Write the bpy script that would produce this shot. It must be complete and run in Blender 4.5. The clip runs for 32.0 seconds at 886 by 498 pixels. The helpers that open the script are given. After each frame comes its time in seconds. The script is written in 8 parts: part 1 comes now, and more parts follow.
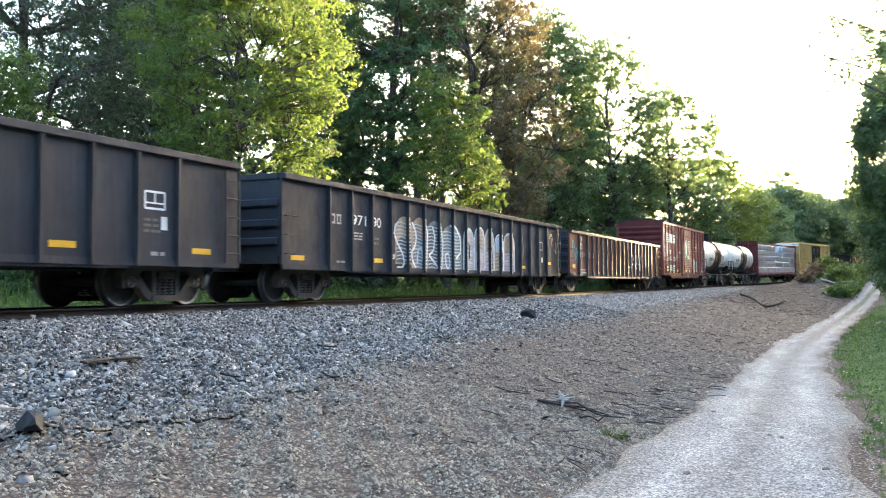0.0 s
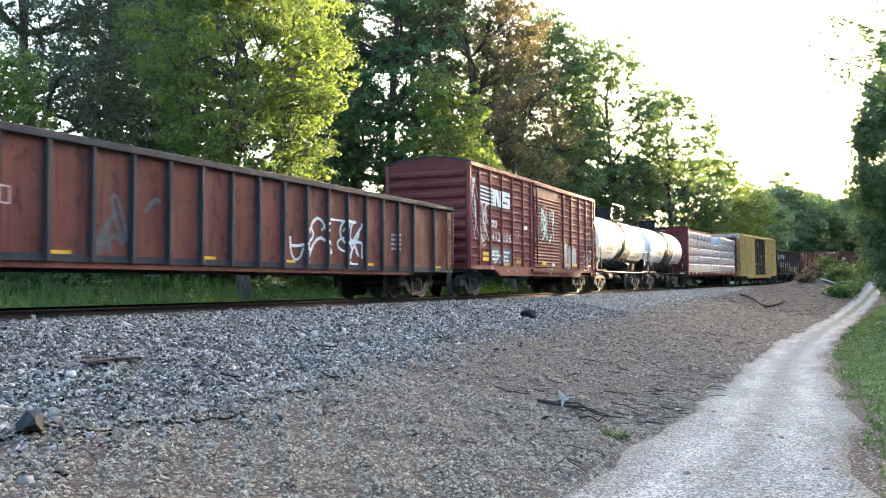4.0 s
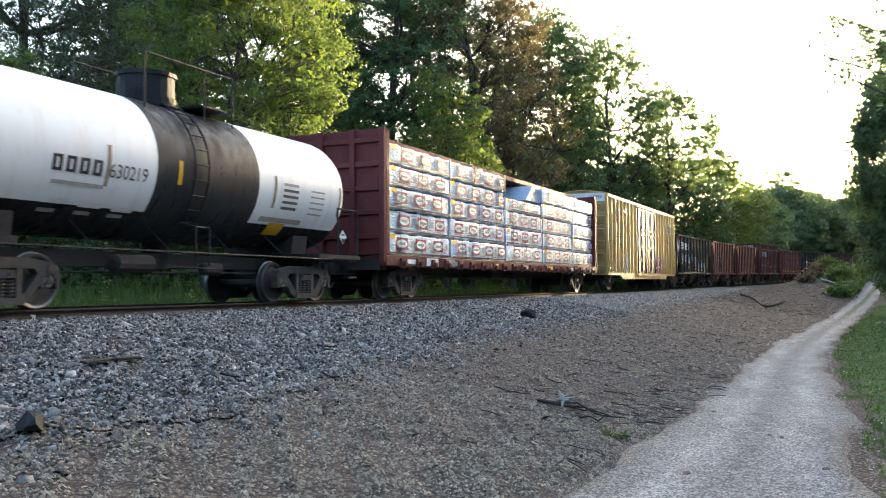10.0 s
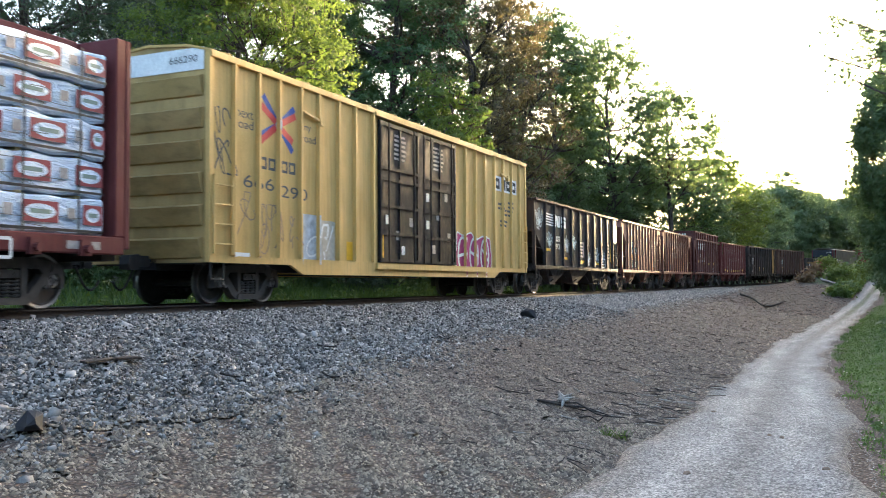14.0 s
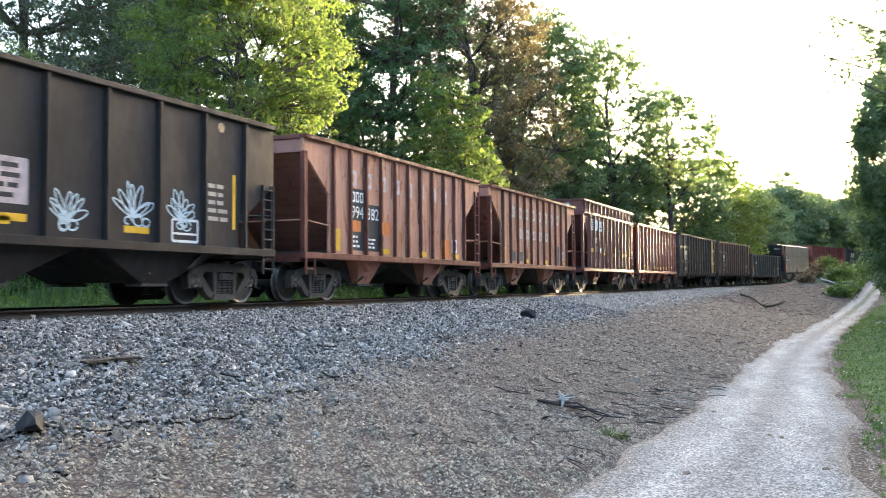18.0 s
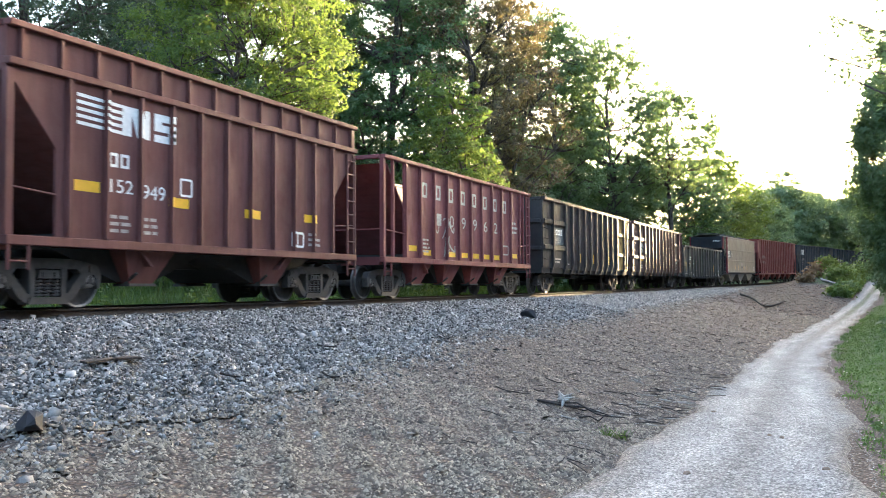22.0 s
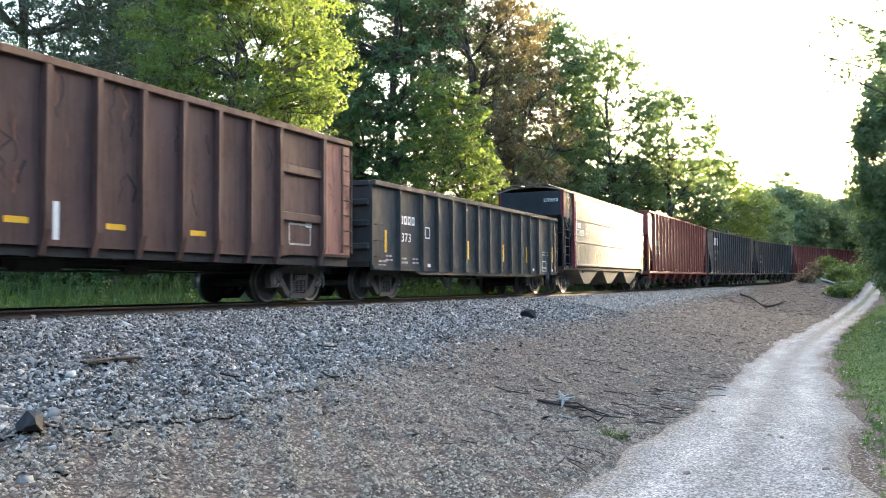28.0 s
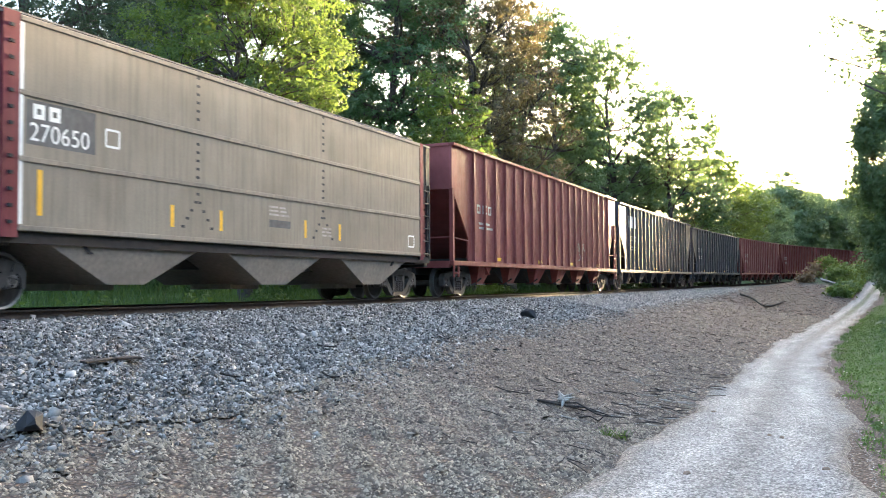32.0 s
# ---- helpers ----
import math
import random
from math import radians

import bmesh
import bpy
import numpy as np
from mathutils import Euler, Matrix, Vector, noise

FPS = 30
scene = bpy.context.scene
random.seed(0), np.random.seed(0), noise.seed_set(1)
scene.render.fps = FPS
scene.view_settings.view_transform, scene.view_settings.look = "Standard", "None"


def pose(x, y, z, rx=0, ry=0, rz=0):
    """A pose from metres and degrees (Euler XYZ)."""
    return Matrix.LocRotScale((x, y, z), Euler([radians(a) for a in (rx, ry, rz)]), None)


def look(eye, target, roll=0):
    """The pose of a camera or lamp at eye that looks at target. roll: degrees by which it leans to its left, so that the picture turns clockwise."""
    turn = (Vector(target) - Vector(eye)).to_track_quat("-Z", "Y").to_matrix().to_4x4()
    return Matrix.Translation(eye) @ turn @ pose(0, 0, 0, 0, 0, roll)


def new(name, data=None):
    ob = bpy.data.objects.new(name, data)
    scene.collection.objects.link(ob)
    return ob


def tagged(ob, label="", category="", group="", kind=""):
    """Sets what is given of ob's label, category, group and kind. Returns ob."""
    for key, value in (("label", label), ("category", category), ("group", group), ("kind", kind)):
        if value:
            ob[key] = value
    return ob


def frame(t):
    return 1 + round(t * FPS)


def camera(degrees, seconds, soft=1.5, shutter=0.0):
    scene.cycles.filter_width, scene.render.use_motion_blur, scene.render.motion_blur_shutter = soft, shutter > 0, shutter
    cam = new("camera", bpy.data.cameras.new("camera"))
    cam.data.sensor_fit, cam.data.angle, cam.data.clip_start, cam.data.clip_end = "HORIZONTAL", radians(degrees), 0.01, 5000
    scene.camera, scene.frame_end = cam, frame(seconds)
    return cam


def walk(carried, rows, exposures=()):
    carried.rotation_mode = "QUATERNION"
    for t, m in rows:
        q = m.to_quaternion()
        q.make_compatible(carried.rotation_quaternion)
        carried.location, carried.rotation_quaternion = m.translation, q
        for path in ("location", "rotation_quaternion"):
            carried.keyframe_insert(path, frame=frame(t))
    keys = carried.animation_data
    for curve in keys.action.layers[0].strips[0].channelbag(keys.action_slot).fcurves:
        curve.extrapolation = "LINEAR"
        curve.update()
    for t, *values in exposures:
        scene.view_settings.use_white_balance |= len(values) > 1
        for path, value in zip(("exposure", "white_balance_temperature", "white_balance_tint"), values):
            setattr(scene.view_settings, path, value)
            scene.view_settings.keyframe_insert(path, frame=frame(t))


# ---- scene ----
# The camera stands still beside a single-track line; y runs along the rails, x towards the gravel road.
cam = camera(52.27, 32.0, soft=0.95, shutter=0.25)
EYE = (0.0, 0.0, 0.333)
YAW, PITCH = radians(24.396), radians(2.587)
VIEW = look(EYE, (-math.sin(YAW) * math.cos(PITCH), math.cos(YAW) * math.cos(PITCH), EYE[2] + math.sin(PITCH)), -0.232)
# the clip's camera closes down a little while the pale cars pass
GAIN = [(0, 0.0), (3.5, -0.02), (6, -0.2), (7.5, -0.45), (9, -0.65), (12, -0.8), (13, -0.72), (14, -0.5), (15.5, -0.35), (17, -0.1), (19, 0.0), (32, 0.0)]
walk(cam, [(0, VIEW), (32, VIEW)], exposures=[(t, 3.78 + e, 5720, 9) for t, e in GAIN])

# ---- light: low evening sun ahead, just over the woods beyond the bend ----
SUN_AZ, SUN_EL = radians(7.0), radians(6.8)      # azimuth to the right of +y
world = bpy.data.worlds.new("evening_sky")
scene.world = world
world.use_nodes = True
wn = world.node_tree.nodes
sky = wn.new("ShaderNodeTexSky")
sky.sky_type, sky.sun_disc = "NISHITA", False
sky.sun_elevation, sky.sun_rotation = SUN_EL, SUN_AZ
sky.air_density, sky.dust_density, sky.ozone_density = 0.85, 5.5, 0.8
world.node_tree.links.new(sky.outputs[0], wn["Background"].inputs[0])
wn["Background"].inputs[1].default_value = 0.15
sun = new("sun", bpy.data.lights.new("sun", "SUN"))
sun.data.energy, sun.data.angle, sun.data.color = 3.9, radians(0.6), (1.0, 0.70, 0.37)
sun_way = Vector((math.sin(SUN_AZ) * math.cos(SUN_EL), math.cos(SUN_AZ) * math.cos(SUN_EL), math.sin(SUN_EL)))
sun.matrix_world = look(sun_way * 300, (0, 0, 0))

# ---- materials ----


class Net:
    """A node material under construction: n() adds a node, link() joins two sockets."""

    def __init__(self, name, rough=0.8, metal=0.0):
        self.mat = bpy.data.materials.new(name)
        self.mat.use_nodes = True
        self.tree = self.mat.node_tree
        self.bsdf = self.tree.nodes["Principled BSDF"]
        self.bsdf.inputs["Roughness"].default_value = rough
        self.bsdf.inputs["Metallic"].default_value = metal
        self.co = self.n("ShaderNodeTexCoord").outputs["Object"]

    def n(self, kind, **props):
        node = self.tree.nodes.new(kind)
        for key, value in props.items():
            if key == "operation":
                node.operation = value
            elif key == "blend_type":
                node.blend_type = value
            elif key == "data_type":
                node.data_type = value
        return node

    def link(self, a, b):
        self.tree.links.new(a, b)

    def world_co(self):
        return self.n("ShaderNodeNewGeometry").outputs["Position"]

    def scaled(self, co, s):
        m = self.n("ShaderNodeMapping")
        m.inputs["Scale"].default_value = s
        self.link(co, m.inputs["Vector"])
        return m.outputs[0]

    def shifted(self, co):
        """The coordinates moved by a random amount for each object."""
        add = self.n("ShaderNodeVectorMath", operation="ADD")
        mul = self.n("ShaderNodeMath", operation="MULTIPLY")
        self.link(self.n("ShaderNodeObjectInfo").outputs["Random"], mul.inputs[0])
        mul.inputs[1].default_value = 37.0
        self.link(co, add.inputs[0])
        self.link(mul.outputs[0], add.inputs[1])
        return add.outputs[0]

    def noise(self, co, scale, detail=4, rough=0.55, distort=0.0):
        t = self.n("ShaderNodeTexNoise")
        t.inputs["Scale"].default_value, t.inputs["Detail"].default_value = scale, detail
        t.inputs["Roughness"].default_value, t.inputs["Distortion"].default_value = rough, distort
        self.link(co, t.inputs["Vector"])
        return t.outputs["Fac"]

    def ramp(self, fac, *stops):
        r = self.n("ShaderNodeValToRGB")
        el = r.color_ramp.elements
        while len(el) < len(stops):
            el.new(0.5)
        for e, (at, col) in zip(el, stops):
            e.position = at
            e.color = (col, col, col, 1) if isinstance(col, (int, float)) else (*col, 1)
        self.link(fac, r.inputs[0])
        return r.outputs[0]

    def mix(self, fac, a, b, mode="MIX"):
        m = self.n("ShaderNodeMix", data_type="RGBA", blend_type=mode)
        for sock, value in ((m.inputs[0], fac), (m.inputs[6], a), (m.inputs[7], b)):
            if isinstance(value, (int, float)):
                sock.default_value = value
            elif isinstance(value, tuple):
                sock.default_value = (*value, 1)
            else:
                self.link(value, sock)
        return m.outputs[2]

    def bump(self, height, strength=0.3, dist=0.02):
        b = self.n("ShaderNodeBump")
        b.inputs["Strength"].default_value, b.inputs["Distance"].default_value = strength, dist
        self.link(height, b.inputs["Height"])
        self.link(b.outputs[0], self.bsdf.inputs["Normal"])

    def color(self, c):
        if isinstance(c, tuple):
            self.bsdf.inputs["Base Color"].default_value = (*c, 1)
        else:
            self.link(c, self.bsdf.inputs["Base Color"])
        return self.mat


def paint(name, base, rust=0.35, rust_col=(0.10, 0.045, 0.025), grime=0.5, rough=0.6, fade=0.25):
    """Weathered freight-car paint: faded patches, rust spots, grime streaks running down."""
    k = Net(name, rough)
    k.bsdf.inputs["Specular IOR Level"].default_value = 0.14
    co = k.shifted(k.co)
    big = k.noise(co, 0.7, 5)
    pale = tuple(min(1, c * (1 + fade) + 0.02 * min(1, 4 * max(base))) for c in base)
    dark = tuple(c * (1 - 0.6 * fade) for c in base)
    col = k.mix(k.ramp(big, (0.3, 0.0), (0.7, 1.0)), dark, pale)
    streak = k.noise(k.scaled(co, (1, 7, 0.35)), 1.6, 5, 0.6)
    gr = k.ramp(streak, (0.45, 0.0), (0.75, grime))
    col = k.mix(gr, col, tuple(0.25 * c + 0.012 for c in base))
    spots = k.noise(k.scaled(co, (1, 1.6, 0.8)), 2.6, 8, 0.68, 0.6)
    edge = 0.72 - 0.38 * rust
    rf = k.ramp(spots, (edge, 0.0), (min(0.98, edge + 0.10), min(1.0, 0.4 + rust)))
    col = k.mix(rf, col, rust_col)
    col = k.mix(0.35, col, k.ramp(k.noise(co, 34, 3), (0.3, 0.75), (0.7, 1.1)), "MULTIPLY")
    k.bump(k.noise(co, 9, 5), 0.12, 0.01)
    k.link(k.ramp(spots, (0.4, rough - 0.08), (0.7, 0.95)), k.bsdf.inputs["Roughness"])
    return k.color(col)


def plain(name, col, rough=0.7, metal=0.0, vary=0.2, scale=12):
    k = Net(name, rough, metal)
    co = k.shifted(k.co)
    f = k.noise(co, scale, 5)
    c = k.mix(k.ramp(f, (0.3, 0.0), (0.7, 1.0)), tuple(x * (1 - vary) for x in col), tuple(min(1, x * (1 + vary)) for x in col))
    c = k.mix(k.ramp(k.noise(co, scale * 0.12, 3), (0.4, 0.0), (0.7, 0.4)), c, tuple(x * 0.6 for x in col))
    k.bump(f, 0.15, 0.01)
    return k.color(c)


def leaf_mat(name, deep, fresh, trans=0.5):
    """Leaves: each one its own shade, light passing through."""
    k = Net(name, 0.55)
    rnd = k.n("ShaderNodeNewGeometry").outputs["Random Per Island"]
    col = k.mix(k.ramp(rnd, (0.0, 0.0), (1.0, 1.0)), deep, fresh)
    col = k.mix(k.ramp(k.noise(k.world_co(), 1.3, 4, 0.65), (0.35, 0.0), (0.65, 0.7)), col, tuple(0.75 * c for c in deep))
    k.color(col)
    tr = k.n("ShaderNodeBsdfTranslucent")
    k.link(k.mix(1.0, col, (1.25, 1.22, 0.85), "MULTIPLY"), tr.inputs["Color"])
    ms = k.n("ShaderNodeMixShader")
    ms.inputs[0].default_value = trans
    k.link(k.bsdf.outputs[0], ms.inputs[1])
    k.link(tr.outputs[0], ms.inputs[2])
    k.link(ms.outputs[0], k.tree.nodes["Material Output"].inputs["Surface"])
    return k.mat


def bark_mat(name, a, b):
    k = Net(name, 0.95)
    f = k.noise(k.scaled(k.co, (6, 6, 1.2)), 2.5, 6, 0.65)
    k.bump(f, 0.7, 0.04)
    return k.color(k.mix(k.ramp(f, (0.35, 0.0), (0.65, 1.0)), a, b))


LEAF_FRESH = leaf_mat("fresh_green_leaves", (0.095, 0.15, 0.036), (0.19, 0.25, 0.062), 0.6)
LEAF_OAK = leaf_mat("oak_leaves", (0.08, 0.135, 0.058), (0.14, 0.21, 0.088), 0.55)
LEAF_DEEP = leaf_mat("deep_green_leaves", (0.078, 0.142, 0.062), (0.135, 0.215, 0.092), 0.5)
# Darker green: the shade of the wood is put into the leaf colour.
LEAF_SHADED = leaf_mat("shaded_leaves", (0.055, 0.08, 0.05), (0.1, 0.136, 0.08), 0.45)
LEAF_PINE = leaf_mat("brownish_pine_needles", (0.10, 0.092, 0.05), (0.22, 0.175, 0.095), 0.45)
LEAF_RUST = leaf_mat("dry_brown_stalks", (0.15, 0.095, 0.06), (0.30, 0.20, 0.12), 0.4)
# Haze and glare over the trees are mixed into these two paler greens.
LEAF_HAZY = leaf_mat("haze_pale_leaves", (0.12, 0.18, 0.08), (0.18, 0.25, 0.115), 0.55)
LEAF_FAR = leaf_mat("haze_pale_far_leaves", (0.15, 0.215, 0.115), (0.24, 0.315, 0.17), 0.6)
LEAF_MEADOW = leaf_mat("yellow_green_weeds", (0.10, 0.15, 0.03), (0.20, 0.26, 0.055), 0.45)
VERGE = leaf_mat("verge_clover_and_grass", (0.065, 0.130, 0.028), (0.135, 0.220, 0.055), 0.45)
GRASS = leaf_mat("meadow_grass", (0.075, 0.125, 0.028), (0.15, 0.225, 0.055), 0.45)
BARK = bark_mat("grey_brown_bark", (0.035, 0.028, 0.022), (0.11, 0.09, 0.075))


def ground_mat():
    """Bare brown dirt littered with chips near the line, grassy soil farther out."""
    k = Net("dirt_and_grassy_soil", 0.95)
    w = k.world_co()
    big, mid, fine = k.noise(w, 0.22, 5), k.noise(w, 1.3, 6), k.noise(w, 26, 5, 0.7)
    v = k.n("ShaderNodeTexVoronoi")
    v.inputs["Scale"].default_value = 30
    k.link(k.scaled(w, (1.0, 0.55, 1.0)), v.inputs["Vector"])
    dirt = k.mix(k.ramp(mid, (0.35, 0.0), (0.65, 1.0)), (0.072, 0.045, 0.030), (0.125, 0.085, 0.060))
    dirt = k.mix(k.ramp(v.outputs["Color"], (0.46, 0.0), (0.56, 0.75), (1.0, 0.95)), dirt, k.ramp(v.outputs["Color"], (0.45, (0.12, 0.085, 0.060)), (0.7, (0.19, 0.145, 0.108)), (1.0, (0.38, 0.32, 0.26))))
    # crevice shade between the chips is painted as darker cell edges
    dirt = k.mix(k.ramp(v.outputs["Distance"], (0.30, 0.0), (0.62, 0.85)), dirt, (0.040, 0.029, 0.021))
    dirt = k.mix(k.ramp(fine, (0.30, 0.7), (0.42, 0.0)), dirt, (0.040, 0.030, 0.022))
    soil = k.mix(k.ramp(mid, (0.35, 0.0), (0.65, 1.0)), (0.035, 0.055, 0.012), (0.075, 0.115, 0.022))
    at = k.n("ShaderNodeAttribute")
    at.attribute_name = "grassy"
    ad = k.n("ShaderNodeMath", operation="ADD")
    sb = k.n("ShaderNodeMath", operation="MULTIPLY_ADD")
    k.link(mid, sb.inputs[0])
    sb.inputs[1].default_value, sb.inputs[2].default_value = 0.9, -0.45
    k.link(at.outputs["Fac"], ad.inputs[0])
    k.link(sb.outputs[0], ad.inputs[1])
    k.bump(v.outputs["Distance"], 0.8, 0.03)
    return k.color(k.mix(k.ramp(ad.outputs[0], (0.42, 0.0), (0.58, 1.0)), dirt, soil))


def stone_mat(name, lo, hi, tint):
    """Broken stone: each stone its own grey."""
    k = Net(name, 0.9)
    rnd = k.n("ShaderNodeNewGeometry").outputs["Random Per Island"]
    col = k.mix(k.ramp(rnd, (0.0, 0.0), (0.25, 0.15), (0.7, 0.55), (1.0, 1.0)), lo, hi)
    col = k.mix(k.ramp(k.noise(k.world_co(), 0.8, 5), (0.45, 0.0), (0.68, 0.35)), col, tint)
    f = k.noise(k.world_co(), 60, 3)
    col = k.mix(0.5, col, k.ramp(f, (0.3, 0.6), (0.7, 1.15)), "MULTIPLY")
    return k.color(col)


def ballast_sheet_mat():
    k = Net("crushed_stone_bed", 0.95)
    w = k.world_co()
    v = k.n("ShaderNodeTexVoronoi")
    v.inputs["Scale"].default_value = 22
    k.link(w, v.inputs["Vector"])
    col = k.ramp(v.outputs["Color"], (0.25, (0.052, 0.048, 0.044)), (0.5, (0.155, 0.142, 0.126)), (0.8, (0.43, 0.395, 0.35)))
    # gaps between stones are coloured near-black for the shade in them
    col = k.mix(k.ramp(v.outputs["Distance"], (0.25, 0.0), (0.6, 0.95)), col, (0.025, 0.025, 0.025))
    col = k.mix(k.ramp(k.noise(w, 0.7, 5), (0.45, 0.0), (0.65, 0.35)), col, (0.20, 0.175, 0.15))
    inv = k.n("ShaderNodeMath", operation="SUBTRACT")
    inv.inputs[0].default_value = 1.0
    k.link(v.outputs["Distance"], inv.inputs[1])
    k.bump(inv.outputs[0], 1.0, 0.04)
    return k.color(col)


def road_mat():
    """Pale crushed gravel, whiter in the wheel tracks, dirt and thin grass towards the middle and edges."""
    k = Net("pale_gravel", 0.95)
    w = k.world_co()
    fine, mid, big = k.noise(w, 45, 6, 0.8), k.noise(w, 3.2, 7, 0.65), k.noise(k.scaled(w, (1.6, 0.45, 1)), 1.1, 6, 0.6)
    v = k.n("ShaderNodeTexVoronoi")
    v.inputs["Scale"].default_value = 38
    k.link(w, v.inputs["Vector"])

    def attr(name):
        at = k.n("ShaderNodeAttribute")
        at.attribute_name = name
        return at.outputs["Fac"]

    def times(a, b):
        m = k.n("ShaderNodeMath", operation="MULTIPLY")
        k.link(a, m.inputs[0])
        k.link(b, m.inputs[1])
        return m.outputs[0]
    v2 = k.n("ShaderNodeTexVoronoi")
    v2.inputs["Scale"].default_value = 70
    k.link(w, v2.inputs["Vector"])
    col = k.mix(k.ramp(mid, (0.35, 0.0), (0.65, 1.0)), (0.175, 0.162, 0.15), (0.265, 0.255, 0.24))
    col = k.mix(times(attr("worn"), k.ramp(big, (0.32, 0.1), (0.62, 1.0))), col, (0.40, 0.382, 0.36))
    col = k.mix(times(attr("rim"), k.ramp(mid, (0.3, 0.45), (0.55, 1.0))), col, (0.21, 0.172, 0.135))
    col = k.mix(0.9, col, k.ramp(v.outputs["Color"], (0.2, 0.45), (0.5, 0.95), (0.8, 1.5)), "MULTIPLY")
    col = k.mix(0.7, col, k.ramp(v2.outputs["Color"], (0.2, 0.45), (0.5, 1.0), (0.8, 1.5)), "MULTIPLY")
    col = k.mix(k.ramp(fine, (0.32, 0.85), (0.44, 0.0)), col, (0.085, 0.074, 0.062))
    col = k.mix(times(attr("strip"), k.ramp(mid, (0.42, 0.0), (0.55, 0.9))), col, (0.075, 0.10, 0.03))
    k.bump(v.outputs["Distance"], 0.9, 0.02)
    return k.color(col)


M_GROUND, M_BED, M_ROAD = ground_mat(), ballast_sheet_mat(), road_mat()
M_STONE = stone_mat("grey_crushed_stone", (0.036, 0.033, 0.030), (0.53, 0.485, 0.43), (0.19, 0.155, 0.125))
M_CHIP = stone_mat("brown_grey_stone_chips", (0.045, 0.031, 0.022), (0.37, 0.295, 0.22), (0.155, 0.105, 0.070))
M_ROADSTONE = stone_mat("pale_grey_road_stone", (0.14, 0.135, 0.13), (0.56, 0.55, 0.53), (0.30, 0.28, 0.26))
M_GRAVEL = stone_mat("grey_beige_gravel", (0.040, 0.030, 0.021), (0.41, 0.345, 0.25), (0.17, 0.125, 0.082))
M_LITTER = stone_mat("dark_brown_litter", (0.035, 0.023, 0.016), (0.27, 0.185, 0.135), (0.10, 0.062, 0.042))
M_RAIL = plain("rusty_brown_rail_steel", (0.055, 0.040, 0.032), 0.75, 0.3, 0.3, 18)

# ---- the line of the track: straight past the camera, then a bend to the right, climbing a little ----
TRACK_X, BEND_AT, BEND_RADIUS, BEND_EASE = -12.81, 50.5, 440.0, 17.0
GRID = np.arange(-420, 460, 1.0)
_k = np.clip((GRID - BEND_AT) / BEND_EASE, 0, 1) / BEND_RADIUS
HEADING = np.concatenate([[0], np.cumsum((_k[1:] + _k[:-1]) / 2)])
_mid = (HEADING[1:] + HEADING[:-1]) / 2
LINE_X = TRACK_X + np.concatenate([[0], np.cumsum(np.sin(_mid))])
LINE_Y = GRID[0] + np.concatenate([[0], np.cumsum(np.cos(_mid))])


def rail_z(s):
    s = np.asarray(s, float)
    c = np.clip(s, -60, 150)
    z = 0.00378 * c + 0.592e-4 * np.clip(c - 15, 0, None) ** 2
    return z + np.clip(s - 150, 0, None) * 0.006


def track_point(s, off=0.0, up=0.0):
    x, y, h = np.interp(s, GRID, LINE_X), np.interp(s, GRID, LINE_Y), np.interp(s, GRID, HEADING)
    return x + off * np.cos(h), y - off * np.sin(h), rail_z(s) + up


def travelled(t):
    """Metres that the train has come nearer (negative) or is still away (positive), against where it is at 16 s."""
    u = (np.asarray(t, float) - 16) / 16
    return -16 * (7.74435 * u + 0.02755 * u ** 2 + 0.31737 * u ** 3 - 0.16051 * u ** 4 - 0.21144 * u ** 5)


# ---- the lie of the land ----
ROAD_Y = np.array([-400, -60, 0, 8.6, 11.3, 17.5, 24, 30.5, 37.4, 48.5, 64, 72, 82, 95, 106, 140, 420.0])
ROAD_X = np.array([-3.0, -1.4, -1.2, -1.24, -1.14, -1.31, -1.56, -1.65, -1.47, -1.09, -0.45, 0.45, 1.37, 2.34, 3.5, 8.0, 70.0])
ROAD_Z = np.array([-1.6, -1.6, -1.62, -1.62, -1.62, -1.62, -1.62, -1.62, -1.62, -1.61, -1.49, -0.88, -0.12, 0.87, 1.64, 2.2, 2.6])
ROAD_W = np.array([1.5, 1.5, 1.45, 1.40, 1.27, 1.09, 0.98, 0.94, 0.95, 0.94, 0.93, 0.90, 0.94, 1.0, 1.05, 1.1, 1.1])


def smooth(t):
    t = np.clip(t, 0, 1)
    return t * t * (3 - 2 * t)


def curve_at(ys, vals, y):
    """A soft curve through the table: the table averaged over a few metres."""
    return (np.interp(y - 3, ys, vals) + 2 * np.interp(y, ys, vals) + np.interp(y + 3, ys, vals)) / 4


def road_at(y):
    return curve_at(ROAD_Y, ROAD_X, y), curve_at(ROAD_Y, ROAD_W, y), curve_at(ROAD_Y, ROAD_Z, y)


def lateral(x, y):
    """Distance to the right of the track's middle, and the height of the rails there."""
    c, h, s = np.interp(y, LINE_Y, LINE_X), np.interp(y, LINE_Y, HEADING), np.interp(y, LINE_Y, GRID)
    return (x - c) * np.cos(h), rail_z(s)


def wobble(x, y, size, seed=0.0):
    a = np.sin(x / size + 1.3 * seed) * np.cos(y / size * 1.13 + 2.1 * seed)
    b = np.sin(x / size * 2.3 + y / size * 1.7 + seed) * 0.5
    return (a + b) / 1.5


